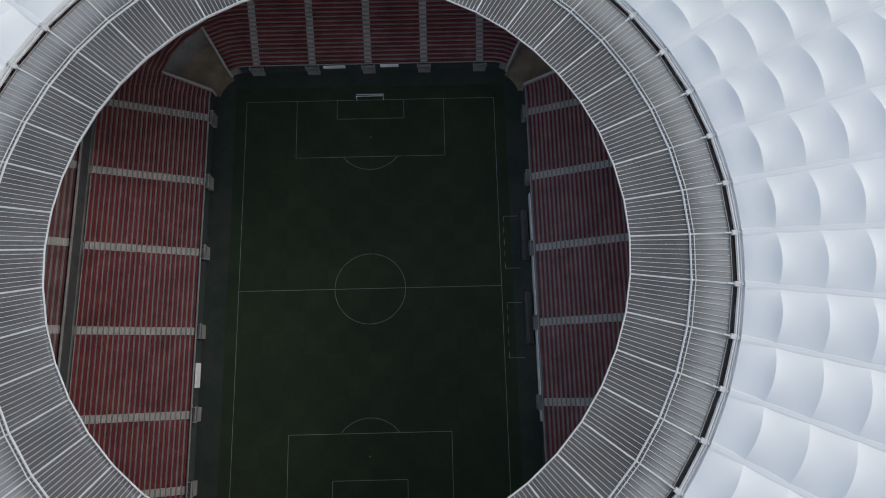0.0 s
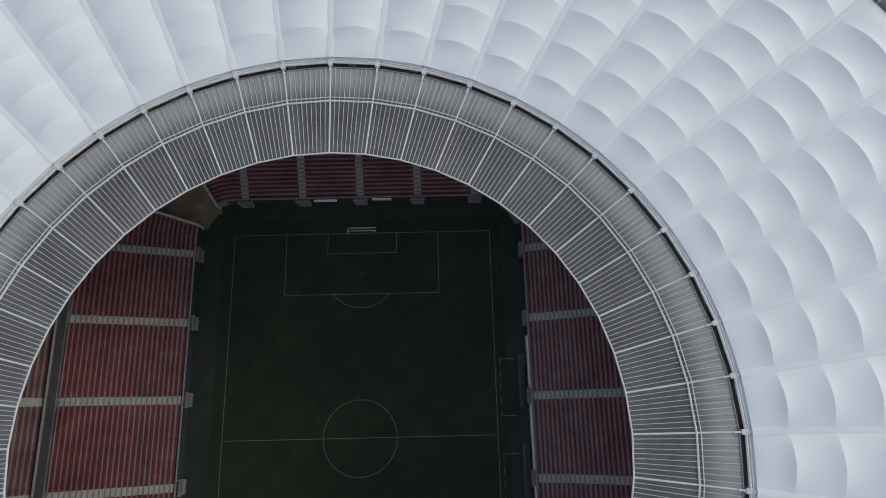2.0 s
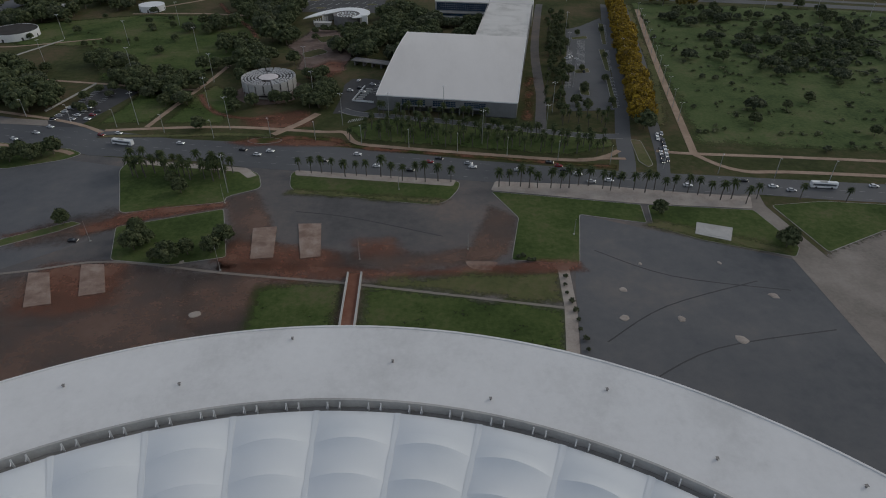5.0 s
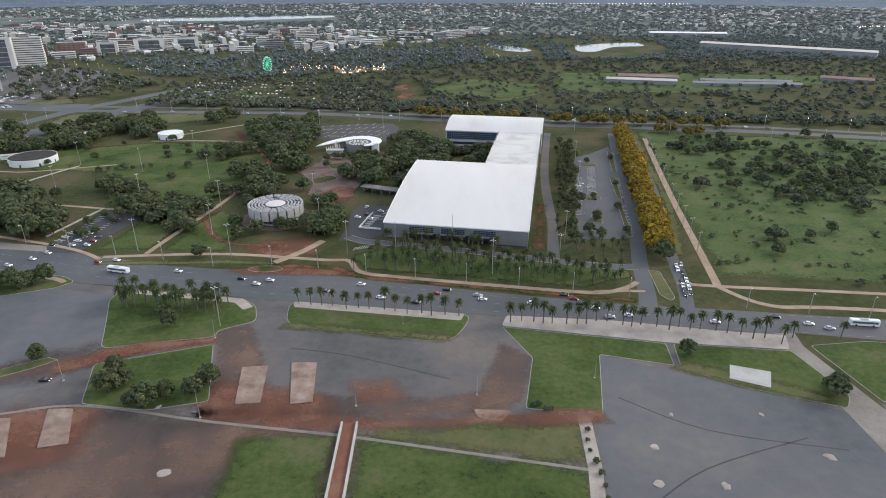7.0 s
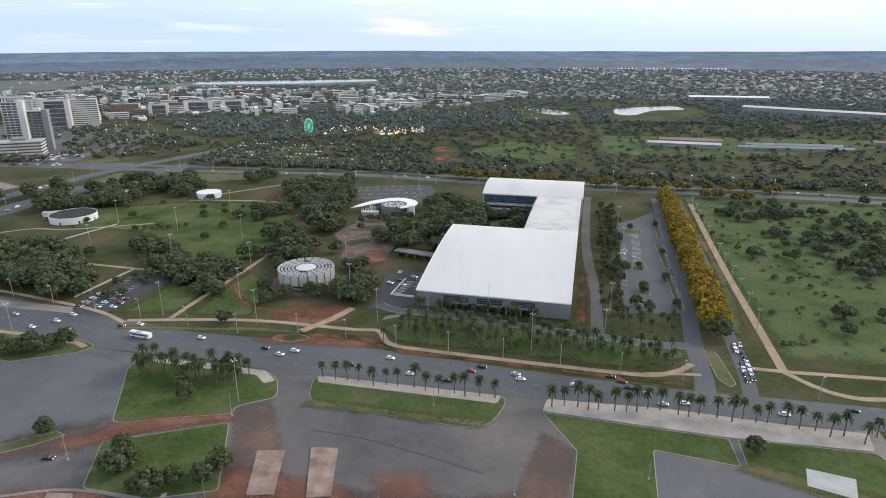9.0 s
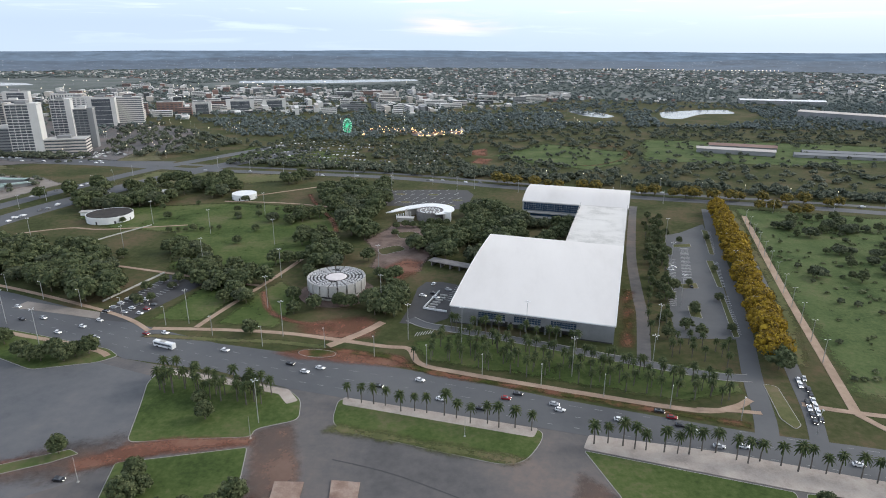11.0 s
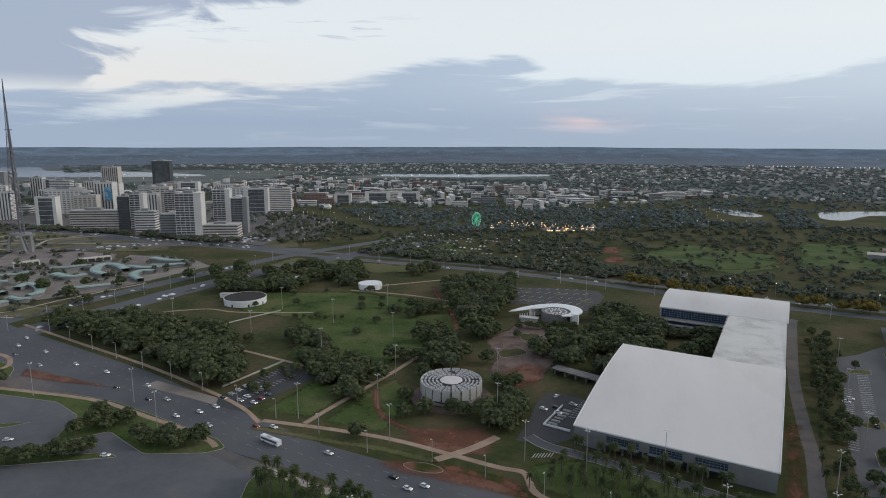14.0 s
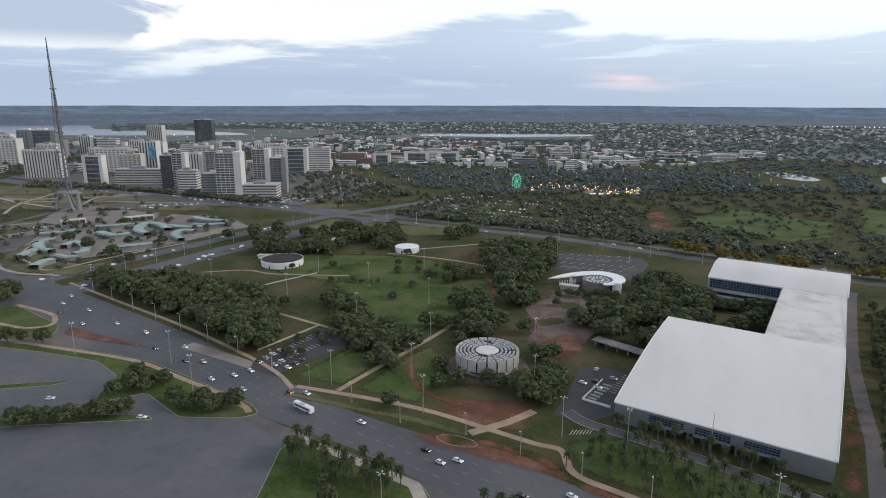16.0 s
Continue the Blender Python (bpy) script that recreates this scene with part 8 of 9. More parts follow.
def places(poly, n, seed, r=(3, 5.5), h=(6, 10), keep_out=()):
    r2 = random.Random(seed)
    return [(x, y, r2.uniform(*r), r2.uniform(*h)) for x, y in scatter(poly, n, r2, 0, keep_out)]


MEADOWS = [[(0, 925), (69, 1030), (170, 982), (162, 894), (112, 850), (62, 868)], [(186, 905), (396, 900), (660, 1000), (650, 1070), (420, 1100), (223, 1108)], [(-40, 845), (10, 845), (0, 990), (-30, 980)], [(118, 1300), (118, 1480), (245, 1480), (238, 1300)],
           [(295, 1290), (310, 1500), (420, 1620), (550, 1620), (520, 1380), (400, 1290)], [(-1150, 2180), (-1100, 2600), (-400, 2850), (-340, 2450)], [(-3800, 1900), (-2500, 1400), (-1300, 1800), (-1500, 2700), (-2600, 2700), (-3800, 3200)]]
# rows of trees shading a car park behind the road
r3 = random.Random(9)
CAR_LOT = [(-253, 902), (-223, 976), (-126, 895), (-120, 850), (-167, 845), (-229, 859)]
rows_ = []
for j in range(9):
    for i in range(46):
        t = i / 45
        x, y = -330 + 400 * t, 842 + j * 24 - 75 * t
        if r3.random() < (0.25 if inside((x, y), CAR_LOT) else 0.82) and not any(inside((x, y), k) for k in MEADOWS):
            rows_.append((x + r3.uniform(-2, 2), y + r3.uniform(-2, 2), r3.uniform(4.2, 6.4), r3.uniform(6, 9)))
woodland("woodland", rows_, "leaf_mid", "rows of dark trees shading a car park")
woodland("woodland", places([(-330, 815), (30, 768), (480, 690), (900, 560), (900, 590), (480, 725), (40, 800), (-330, 840)], 330, 1, (4.5, 7), (7, 11)), "leaf_mid", "line of dark trees along the far road")
woodland("woodland", places([(-110, 800), (500, 690), (900, 600), (1200, 700), (1100, 1300), (300, 1400), (-260, 1300), (-260, 1060)], 2500, 2, (3.5, 7), (5, 9), MEADOWS), "leaf_mid", "scattered dark trees of the city park")
woodland("woodland", places(MEADOWS[1], 130, 17, (2.5, 5.5), (3.5, 7)) + places(MEADOWS[0], 45, 18, (2.5, 5), (3.5, 7)), "leaf_mid", "loose dark trees and bushes on the meadows")
# far woods from here use the leaf colour with haze mixed in
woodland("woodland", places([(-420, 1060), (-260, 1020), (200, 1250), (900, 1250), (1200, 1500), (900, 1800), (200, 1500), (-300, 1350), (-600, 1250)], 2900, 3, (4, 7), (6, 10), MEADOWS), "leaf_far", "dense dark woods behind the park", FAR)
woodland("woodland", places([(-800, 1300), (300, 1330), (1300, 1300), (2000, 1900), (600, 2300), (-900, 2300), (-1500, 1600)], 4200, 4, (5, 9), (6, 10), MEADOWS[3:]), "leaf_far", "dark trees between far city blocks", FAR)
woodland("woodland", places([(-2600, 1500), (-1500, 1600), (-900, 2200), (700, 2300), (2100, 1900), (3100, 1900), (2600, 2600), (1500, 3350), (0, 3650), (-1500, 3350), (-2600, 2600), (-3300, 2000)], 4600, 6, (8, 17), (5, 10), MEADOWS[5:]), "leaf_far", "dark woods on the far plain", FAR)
r4 = random.Random(61)
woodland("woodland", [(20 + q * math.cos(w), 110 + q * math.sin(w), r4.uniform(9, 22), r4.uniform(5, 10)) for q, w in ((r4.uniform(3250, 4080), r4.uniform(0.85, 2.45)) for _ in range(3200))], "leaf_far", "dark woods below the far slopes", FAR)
woodland("woodland", places([(-470, 690), (-440, 500), (-470, 470), (-640, 440), (-700, 560), (-640, 640), (-500, 740)], 90, 7, (3, 6), (5, 9)), "leaf_mid", "dark trees between market roofs")
woodland("woodland", places([(-950, 830), (-820, 850), (-640, 828), (-560, 820), (-520, 850), (-640, 838), (-900, 862)], 90, 8, (4, 7), (6, 10)), "leaf_mid", "dark street trees before the hotels")
woodland("woodland", places([(-520, 860), (-420, 850), (-330, 960), (-440, 1030), (-620, 1180), (-680, 1120)], 180, 10, (4, 8), (6, 11)), "leaf_mid", "dark trees beside the axis")
woodland("woodland", places([(430, 620), (430, 300), (900, 200), (1200, 500), (700, 600)], 420, 12, (3, 7), (4, 9)), "leaf_c", "thicket of grey-green trees in the rough field")
woodland("bushes", places(FIELD, 420, 15, (1.0, 2.6), (1.2, 3.0)), "leaf_b", "low bushes in the rough grass")
woodland("woodland", places([(300, 560), (430, 600), (430, 420), (330, 440), (260, 500)], 110, 14, (2.5, 5.5), (3.5, 6.5)), "leaf_c", "grey-green thicket in the rough field")
woodland("woodland", places([(-700, 300), (-480, 330), (-440, 440), (-560, 460), (-720, 400)], 60, 13, (4, 7), (6, 10)), "leaf_a", "dark trees by the crossing")
woodland("woodland", places([(-1010, 800), (-860, 830), (-690, 850), (-600, 822), (-560, 850), (-600, 862), (-700, 868), (-880, 850), (-1060, 850)], 150, 8, (4, 7), (6, 10)), "leaf_mid", "dark street trees at the foot of the hotels")
woodland("woodland", places([(-980, 620), (-800, 560), (-640, 480), (-560, 740), (-480, 830), (-700, 790), (-940, 790)], 70, 9, (3, 5.5), (4, 8)), "leaf_mid", "scattered dark trees round the tower")
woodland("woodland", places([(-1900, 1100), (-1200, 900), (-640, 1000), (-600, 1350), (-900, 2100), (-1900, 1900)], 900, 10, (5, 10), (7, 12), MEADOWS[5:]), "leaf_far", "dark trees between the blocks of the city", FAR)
# ---- street lamps, cars, fairground ----
M["pole"] = mat("galvanised_pole", [(0.40, 0.40, 0.40), (0.52, 0.52, 0.51)], 0.4, 0.45, metal=0.4, fine=0.3)


def lamp_proto(h, arms, name, label, group):
    ob = tagged(empty(name), label, "street lamp", group)
    bm = bmesh.new()
    tube(bm, (0, 0, -0.1), (0, 0, h), 0.2, 0.11, n=7)
    part("pole", bm, M["pole"], ob)
    for k in range(arms):
        a = 2 * math.pi * k / arms
        bm = bmesh.new()
        tube(bm, (0, 0, h - 0.15), (0.9 * math.cos(a), 0.9 * math.sin(a), h + 0.2), 0.06, n=5)
        part("arm", bm, M["pole"], ob)
        bm = bmesh.new()
        m = pose(1.15 * math.cos(a), 1.15 * math.sin(a), h + 0.2, 0, 0, math.degrees(a))
        box(bm, -0.38, -0.16, -0.06, 0.38, 0.16, 0.08, m)
        part("lamp_head", bm, M["white"], ob)
    return ob


def place_all(proto, spots):
    for i, (x, y, t) in enumerate(spots):
        if i == 0:
            proto.matrix_basis = pose(x, y, 0, 0, 0, t)
        else:
            copy_thing(proto, pose(x, y, 0, 0, 0, t))


place_all(lamp_proto(19, 4, "lamp_mast", "tall pale lamp mast with four heads", "lamp masts"),
          [(54, 353, 0), (-144, 384, 20), (-89, 376, 0), (-110, 408, 10), (2, 380, 40), (-71, 302, 0), (34, 391, 0), (-25, 380, 0), (100, 395, 0), (-205, 352, 0), (-300, 360, 0), (-240, 372, 10), (-47, 418, 0), (-120, 455, 0), (-150, 520, 0), (-210, 540, 0), (-270, 560, 0), (-190, 600, 0), (-60, 470, 0), (122, 440, 0), (130, 500, 0), (140, 560, 0), (-330, 500, 0), (-250, 490, 0), (-180, 470, 0), (-95, 690, 0), (-30, 690, 0), (90, 360, 0)])
place_all(lamp_proto(11, 1, "street_lamp", "slim pale street lamp with one arm", "street lamps"),
          [(430 - 26 * i, 277 - 0.0 + (3.7 * i if i < 9 else 33 + 5.6 * (i - 9)), -100) for i in range(20)] + [(-95 - 30 * i, 364 + 8.2 * i, -110) for i in range(11)])
place_all(lamp_proto(12, 2, "road_lamp", "pale twin-armed lamp beside the road", "road lamps"),
          [(-430 + 1.1 * 25 * i * 0.1, 440 + 30 * i, 0) for i in range(11)] + [(-330 + 45 * i, 798 - 10.5 * i, 90) for i in range(22)] + [(172 + 4.2 * i, 380 + 22 * i, 10) for i in range(12)] + [(158 + 3.8 * i, 430 + 20 * i, 0) for i in range(9)])


def thin_mast(x, y, h):
    ob = tagged(empty("flag_mast", pose(x, y, 0)), "thin bare pale mast on the forecourt", "mast", "thin masts")
    bm = bmesh.new()
    tube(bm, (0, 0, -0.1), (0, 0, h), 0.12, 0.06, n=6)
    part("pole", bm, M["pole"], ob)
    bm = bmesh.new()
    box(bm, -0.35, -0.35, -0.1, 0.35, 0.35, 0.4)
    part("foot", bm, M["concrete"], ob)


for x, y, h in ((-118, 262, 10), (-70, 292, 10), (-4, 246, 10), (40, 252, 8), (86, 262, 8), (10, 303, 8), (-58, 240, 12)):
    thin_mast(x, y, h)

CAR_PAINT = {k: mat("car_" + k, [c, tuple(min(1, v * 1.15) for v in c)], 0.5, 0.25, fine=0.2, metal=0.1) for k, c in {"white": (0.70, 0.70, 0.70), "silver": (0.42, 0.43, 0.44), "black": (0.02, 0.02, 0.022), "red": (0.24, 0.02, 0.025), "grey": (0.12, 0.125, 0.13)}.items()}
M["tyre"] = mat("tyre", [(0.02, 0.02, 0.02), (0.03, 0.03, 0.03)], 1, 0.9)
LAMP_ON = glow("headlamp", (1.0, 0.95, 0.85), 2.5)


def loft(bm, secs):
    """A closed body through cross-sections of equal length."""
    R = [[bm.verts.new(p) for p in s] for s in secs]
    n = len(secs[0])
    for a, b in zip(R, R[1:]):
        for i in range(n):
            j = (i + 1) % n
            bm.faces.new((a[i], a[j], b[j], b[i]))
    bm.faces.new(R[0][::-1])
    bm.faces.new(R[-1])


def car_proto(colour):
    ob = tagged(empty("car"), "small " + colour + " car on the asphalt", "car", colour + " cars")
    bm = bmesh.new()
    secs = []
    for x, w, z0, z1 in ((-2.1, 0.72, 0.45, 0.80), (-1.9, 0.84, 0.28, 0.92), (-0.8, 0.88, 0.25, 0.98), (0.9, 0.88, 0.25, 0.95), (1.8, 0.82, 0.28, 0.82), (2.1, 0.66, 0.42, 0.70)):
        secs.append([(x, -w, z0), (x, w, z0), (x, w, z1 - 0.1), (x, w * 0.86, z1), (x, -w * 0.86, z1), (x, -w, z1 - 0.1)])
    loft(bm, secs)
    part("body", bm, CAR_PAINT[colour], ob)
    bm = bmesh.new()
    loft(bm, [[(-1.75, -0.74, 0.92), (-1.75, 0.74, 0.92), (-1.2, 0.62, 1.38), (-1.2, -0.62, 1.38)], [(0.95, -0.76, 0.92), (0.95, 0.76, 0.92), (0.2, 0.62, 1.40), (0.2, -0.62, 1.40)]])
    part("cabin", bm, M["pane"], ob)
    bm = bmesh.new()
    box(bm, -1.25, -0.64, 1.38, 0.25, 0.64, 1.46)
    part("roof", bm, CAR_PAINT[colour], ob)
    for x in (-1.3, 1.3):
        for y in (-0.8, 0.8):
            bm = bmesh.new()
            tube(bm, (x, y - 0.1, 0.31), (x, y + 0.1, 0.31), 0.31, n=10)
            part("wheel", bm, M["tyre"], ob)
    for y in (-0.55, 0.55):
        bm = bmesh.new()
        box(bm, 1.95, y - 0.18, 0.55, 2.14, y + 0.18, 0.72)
        part("headlight", bm, LAMP_ON, ob)
    return ob


CARS = {"white": [], "silver": [], "black": [], "red": [], "grey": []}
rc = random.Random(21)


def add_car(x, y, t, colour=None, z=0.06):
    CARS[colour or rc.choices(list(CARS), (9, 4, 3, 1, 2))[0]].append((x, y, z, t))


for x, y, c in ((-197, 373, "white"), (-193, 381, "white"), (-159, 369, "red"), (-150, 371, "white"), (-111, 357, "white"), (-66, 342, "white"), (-60, 346, "white"), (-13, 341, "white"), (25, 331, "red"), (30, 335, "black"), (47, 325, "white"), (87, 329, "black"), (91, 325, "red"), (93, 320, "black"), (99, 316, "white"), (104, 308, "silver"), (113, 309, "white"), (179, 307, "black"), (191, 301, "white"), (198, 297, "silver"), (-2, 327, "white"), (15, 322, "black"), (45, 329, "silver"), (70, 321, "white"), (120, 312, "black"), (-30, 334, "black"), (-75, 348, "black"), (150, 303, "white"), (-225, 380, "silver"), (-250, 392, "white"), (-265, 384, "black"), (-290, 400, "white"), (-320, 404, "white"), (-340, 395, "silver"), (-360, 415, "white"), (-375, 405, "black"), (-390, 418, "white"), (-400, 432, "white"), (-235, 377, "black"), (-205, 365, "white"), (-182, 362, "silver"), (240, 300, "white"), (268, 290, "silver"), (300, 283, "white")):
    add_car(x, y, -8.5 if x > 20 else -12 if x > -130 else -18, c)
for i in range(8):
    for k in range(2):
        if rc.random() < 0.9:
            add_car(146.5 + 1.0 * i + 3.0 * k, 329 + 4.6 * i + 1.5 * k, -103, rc.choice(("white", "white", "silver", "black")), 0.1)
for x, y, t in ((-262, 318, 30), (-243, 316, 60), (-206, 322, 20), (-125, 262, 0), (130, 500, -10), (133, 505, -10), (-20, 440, -15), (-18, 434, -15), (-22, 455, 70), (-12, 447, -15), (-26, 436, -15), (136, 470, 80)):
    add_car(x, y, t)
for i in range(11):
    side = i % 3
    add_car(-197 + 9 * side + 0.5 * (i // 3) * 1.0 + (2 if side else 0), 392 + 6.0 * (i // 3), -12 + rc.choice((0, 180)))
for colour, spots in CARS.items():
    pr = car_proto(colour)
    for i, (x, y, z, t) in enumerate(spots):
        m = pose(x, y, z, 0, 0, t)
        if i == 0:
            pr.matrix_basis = m
        else:
            copy_thing(pr, m)


def bus(x, y, t):
    ob = tagged(empty("bus", pose(x, y, 0.06, 0, 0, t)), "white city bus with dark windows on the avenue", "bus", "buses")
    bm = bmesh.new()
    loft(bm, [[(xx, -1.2, 0.4), (xx, 1.2, 0.4), (xx, 1.25, 2.6), (xx, 1.05, 3.1), (xx, -1.05, 3.1), (xx, -1.25, 2.6)] for xx in (-6, -5.8, 5.6, 6)])
    part("body", bm, M["white"], ob)
    for s in (-1, 1):
        bm = bmesh.new()
        box(bm, -5.4, s * 1.27 - 0.03, 1.5, 5.2, s * 1.27 + 0.03, 2.5)
        part("window_band", bm, M["pane"], ob)
        for xx in (-3.6, 3.6):
            bm = bmesh.new()
            tube(bm, (xx, s * 1.0, 0.5), (xx, s * 1.28, 0.5), 0.5, n=12)
            part("wheel", bm, M["tyre"], ob)
    bm = bmesh.new()
    box(bm, -2, -0.8, 3.1, 1, 0.8, 3.4)
    part("air_unit", bm, M["concrete"], ob)


bus(-142, 357, -15)
bus(215, 300, -8)


def big_wheel(x, y):
    ob = tagged(empty("ferris_wheel", pose(x, y, 0, 0, 0, 72)), "ferris wheel lit bright green at a fairground", "ferris wheel")
    g = glow("green_lights", (0.05, 0.55, 0.30), 0.5)
    R, hz = 12.0, 14.0
    for off in (-0.9, 0.9):
        bm = bmesh.new()
        for i in range(36):
            a, b = 2 * math.pi * i / 36, 2 * math.pi * (i + 1) / 36
            tube(bm, (R * math.cos(a), off, hz + R * math.sin(a)), (R * math.cos(b), off, hz + R * math.sin(b)), 0.2, n=5)
            if i % 2 == 0:
                tube(bm, (0, off, hz), (R * math.cos(a), off, hz + R * math.sin(a)), 0.14, n=4)
        part("rim", bm, g, ob, "rim and spokes lit green")
    bm = bmesh.new()
    for s in (-1, 1):
        for xx in (-6, 6):
            tube(bm, (xx, s * 3, -0.1), (0, s * 1.3, hz), 0.4, n=6)
    part("support_frame", bm, M["steel"], ob)
    for i in range(18):
        a = 2 * math.pi * i / 18
        bm = bmesh.new()
        box(bm, R * math.cos(a) - 0.8, -0.8, hz + R * math.sin(a) - 1.9, R * math.cos(a) + 0.8, 0.8, hz + R * math.sin(a) - 0.3)
        part("cabin", bm, M["white"], ob)


big_wheel(-251, 1098)
rf = random.Random(31)
TENT = [mat("tent_" + k, [c, tuple(v * 1.2 for v in c)], 0.3, 0.7) for k, c in (("white", (0.34, 0.31, 0.29)), ("brown", (0.16, 0.075, 0.05)), ("tan", (0.30, 0.20, 0.12)), ("grey", (0.16, 0.17, 0.18)))]
BULB = glow("warm_bulb", (1.0, 0.62, 0.25), 6.0)
for i in range(34):
    x, y = -225 + 165 * rf.random(), 1085 + 70 * rf.random()
    k = rf.randrange(4)
    s = rf.uniform(2.5, 5)
    t = tagged(empty("fair_tent", pose(x, y, 0, 0, 0, rf.uniform(0, 90))), "small dull fairground tent with warm lights", "tent", "fairground tents")
    bm = bmesh.new()
    box(bm, -s, -s, 0, s, s, 3.0)
    part("wall", bm, TENT[0], t)
    bm = bmesh.new()
    v = [bm.verts.new(p) for p in ((-s - .4, -s - .4, 3), (s + .4, -s - .4, 3), (s + .4, s + .4, 3), (-s - .4, s + .4, 3), (0, 0, 3 + s * 0.9))]
    for a in range(4):
        bm.faces.new((v[a], v[(a + 1) % 4], v[4]))
    part("roof", bm, TENT[k], t)
    bm = bmesh.new()
    for q in range(4):
        u = -s + 2 * s * (q + 0.5) / 4
        box(bm, u - 0.35, -s - 0.7, 2.3, u + 0.35, -s - 0.45, 2.9)
    box(bm, -0.3, -0.3, 2.9 + s * 0.9, 0.3, 0.3, 3.5 + s * 0.9)
    part("light", bm, BULB, t, "warm string of bulbs")


def far_lights():
    """Lamps already lit along far streets, as one body."""
    r2 = random.Random(41)
    bm = bmesh.new()
    spots = [(480 + 18 * i, 3560 - 2 * i, 22, 2.6) for i in range(48) if r2.random() < 0.8]
    spots += [(1250 + 11 * i, 1950 + r2.uniform(-12, 12), 14, 1.6) for i in range(34)]
    spots += [(r2.uniform(-640, -380), r2.uniform(840, 1180), 9, 0.55) for _ in range(46)]
    spots += [(r2.uniform(-420, 200), r2.uniform(1180, 1500), 9, 0.6) for _ in range(40)]
    spots += [(-1500 + r2.uniform(-500, 700), r2.uniform(1500, 2300), 14, 1.2) for _ in range(60)]
    spots += [(r2.uniform(-900, 1300), r2.uniform(1900, 3000), 12, 1.3) for _ in range(60)]
    spots += [(60 + 38 * i, 768 - 9.5 * i, 12, 0.5) for i in range(14)]
    poles = bmesh.new()
    for x, y, z, s in spots:
        tube(poles, (x, y, 0), (x, y, z), 0.12, n=3, cap=False)
        box(bm, x - s / 2, y - s / 2, z, x + s / 2, y + s / 2, z + s)
    ob = obj("far_street_lights", poles, M["pole"])
    part("lamp_glow", bm, LAMP_FAR, ob)
    return tagged(ob, "lit street lamps far away in the city", "street lights", kind="stuff")


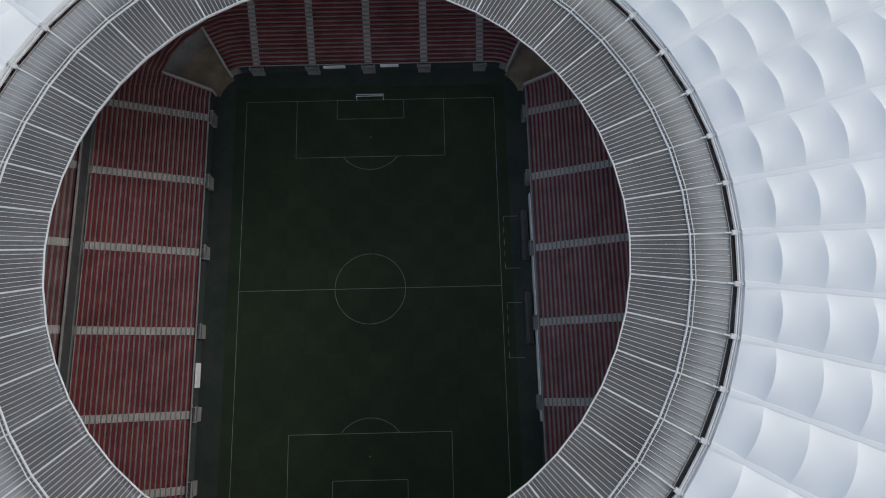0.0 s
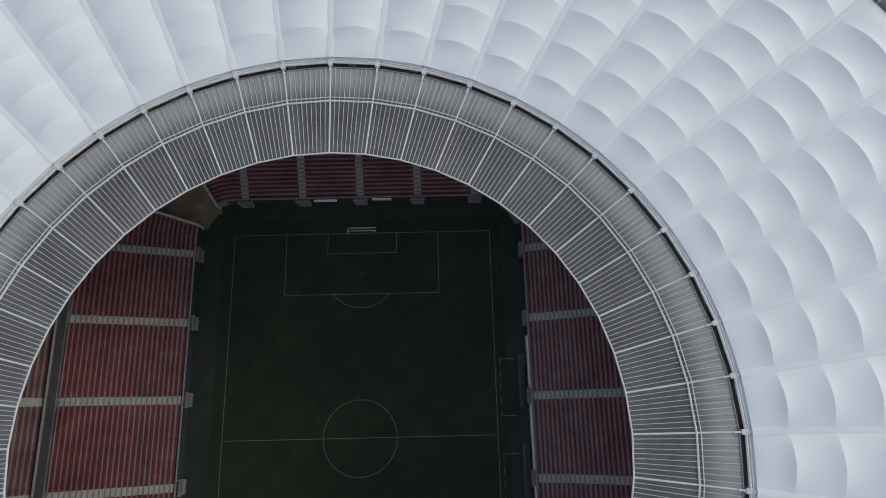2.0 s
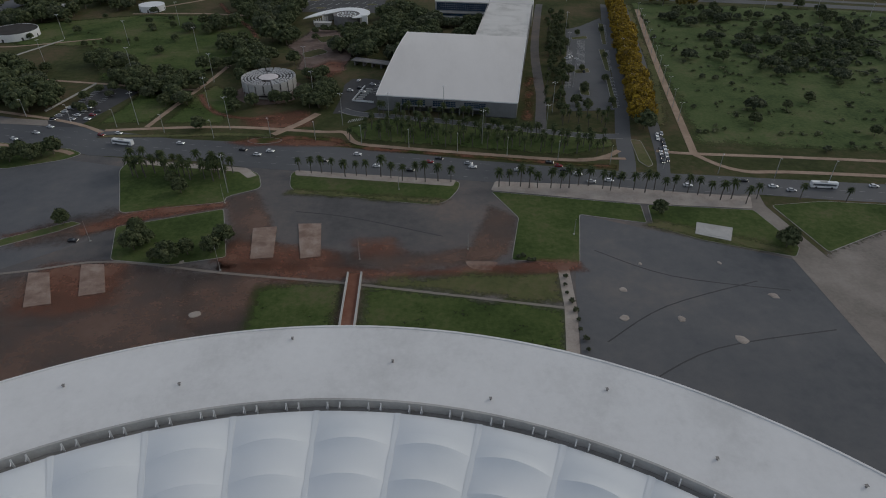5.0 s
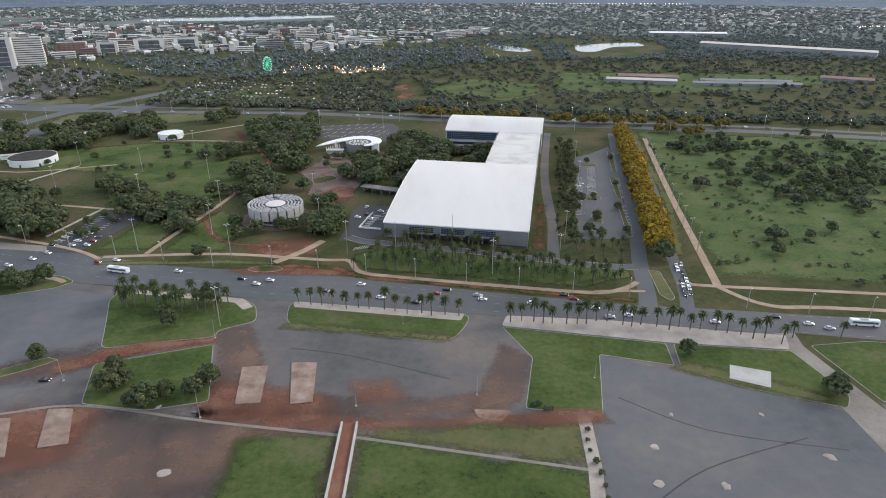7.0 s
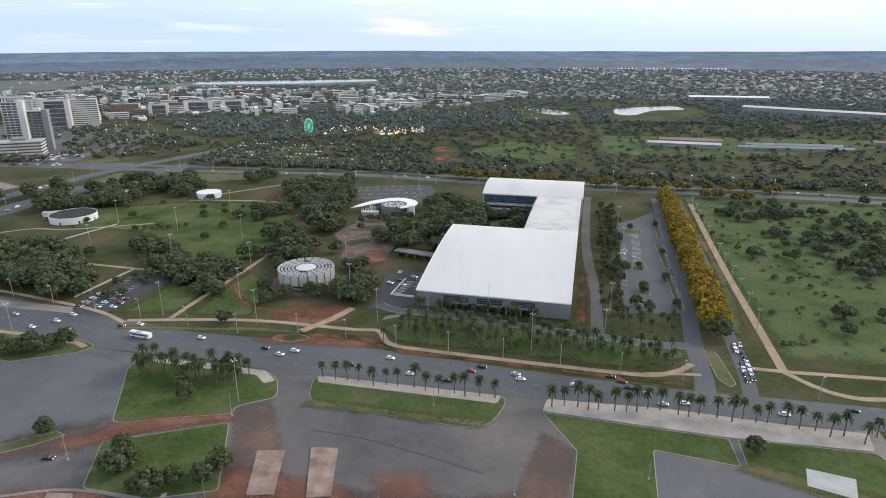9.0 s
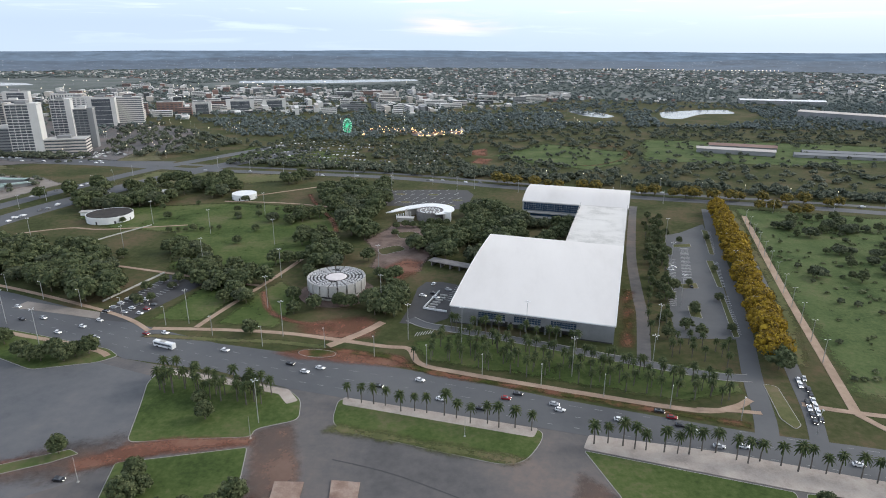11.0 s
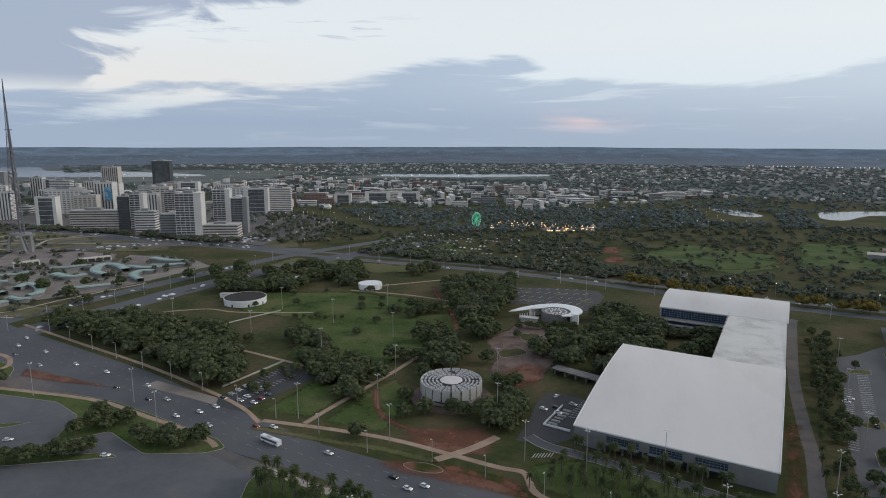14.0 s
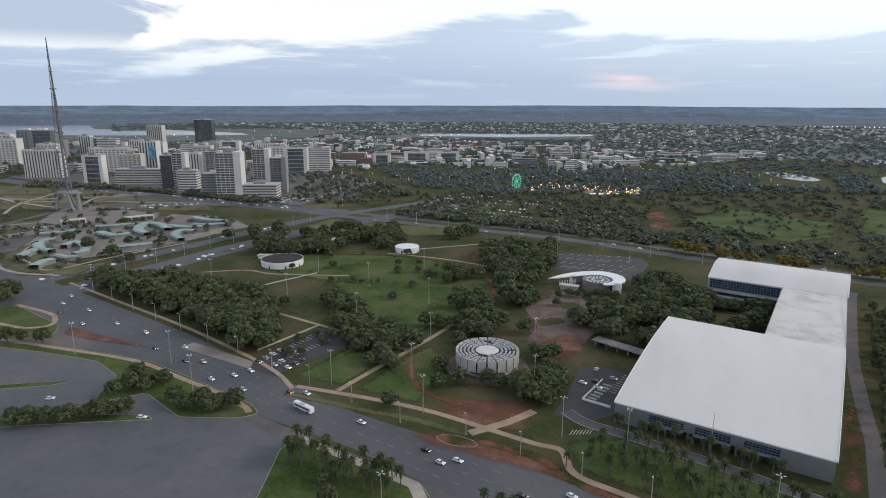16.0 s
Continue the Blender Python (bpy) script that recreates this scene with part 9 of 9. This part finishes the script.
def parked_cars():
    """Hundreds of cars standing in far car parks, as one body."""
    r2 = random.Random(51)
    spots = []
    for j in range(8):
        for i in range(70):
            t = i / 69
            if r2.random() < 0.6 and t < 0.72:
                spots.append((-325 + 390 * t, 851 + j * 24 - 75 * t + r2.uniform(-1, 1), -10 + 90))
    for i in range(170):
        u, v = int(r2.random() * 22) / 22, int(r2.random() * 8) / 8
        spots.append((-588 + 60 * u + 44 * v, 866 + 44 * u - 50 * v, 55))
    for i in range(46):
        t = r2.random()
        spots.append((-687 + 40 * t + r2.choice((0, 12, 24)), 738 + 52 * t - r2.choice((0, 10, 20)), 55))
    for i in range(60):
        t = r2.random()
        spots.append((-1000 + 520 * t, 834 - 24 * t + r2.uniform(-10, 10), 0))
    for i in range(26):
        t = r2.random()
        spots.append((-700 + 50 * t + r2.choice((-3, 3)), 558 + 46 * t, 130))
    for i in range(24):
        t = r2.random()
        spots.append((-360 + 760 * t, 783 - 40 * t - 62 * t * t + r2.uniform(-4, 4), -8 - 8 * t))
    for i in range(46):
        t = r2.random()
        spots.append((-414 + 40 * t + r2.uniform(-8, 8), 440 + 240 * t, 80) if i % 2 else (-464 + 40 * t + r2.uniform(-6, 6), 425 + 280 * t, 80))
    by = {0: ([], []), 1: ([], []), 2: ([], [])}
    for x, y, a in spots:
        V, F = by[r2.choices((0, 1, 2), (3, 3, 4))[0]]
        c, s = math.cos(radians(a)), math.sin(radians(a))
        b = len(V)
        for px, py, pz in ((-2.1, -.85, .2), (2.1, -.85, .2), (2.1, .85, .2), (-2.1, .85, .2), (-2.1, -.85, .9), (2.1, -.85, .75), (2.1, .85, .75), (-2.1, .85, .9), (-1.5, -.65, 1.5), (.5, -.65, 1.5), (.5, .65, 1.5), (-1.5, .65, 1.5), (1.1, -.7, .85), (1.1, .7, .85)):
            V.append((x + px * c - py * s, y + px * s + py * c, pz))
        F += [tuple(b + k for k in f) for f in ((0, 1, 5, 4), (1, 2, 6, 5), (2, 3, 7, 6), (3, 0, 4, 7), (5, 6, 13, 12), (12, 13, 10, 9), (8, 9, 10, 11), (4, 8, 11, 7), (4, 5, 12, 9, 8), (7, 11, 10, 13, 6))]
    for k, col in ((0, "white"), (1, "silver"), (2, "grey")):
        tagged(raw("parked_cars", *by[k], CAR_PAINT[col]), col + " cars standing in far car parks", "cars", kind="stuff")


LAMP_FAR = glow("street_light", (1.0, 0.86, 0.62), 2.2)
far_lights()
parked_cars()


def moat_shrubs():
    for i, (x, y) in enumerate([(76 + rf.uniform(-1, 1), 192 + 5 * k) for k in range(9)] + [(60 + 2 * k, 244 + rf.uniform(-2, 2)) for k in range(4)]):
        SHRUB.plant(x, y, rf.uniform(0.35, 0.6), 40 * i, i, 0.1)


moat_shrubs()
# pale rubble left on the forecourt
for i, (x, y, s) in enumerate([(97, 224, 1.6), (93, 208, 2.0), (113, 207, 1.8), (130, 196, 2.4), (152, 219, 2.0), (-60, 214, 2.2), (-75, 246, 1.4), (108, 240, 1.0), (140, 240, 1.0)]):
    bm = bmesh.new()
    bmesh.ops.create_icosphere(bm, subdivisions=2, radius=1.0)
    for v in bm.verts:
        k = 1 + 0.35 * noise.noise(v.co * 1.5 + Vector((i * 3.1, 0, 0)))
        v.co = Vector((v.co.x * s * k, v.co.y * s * 0.8 * k, max(-0.1, v.co.z * 0.35 * k)))
    r = tagged(obj("rubble_heap", bm, M["paving"]), "low pale heap of rubble on the asphalt", "rubble", "rubble heaps")
    r.matrix_basis = pose(x, y, 0.05, 0, 0, 37 * i)
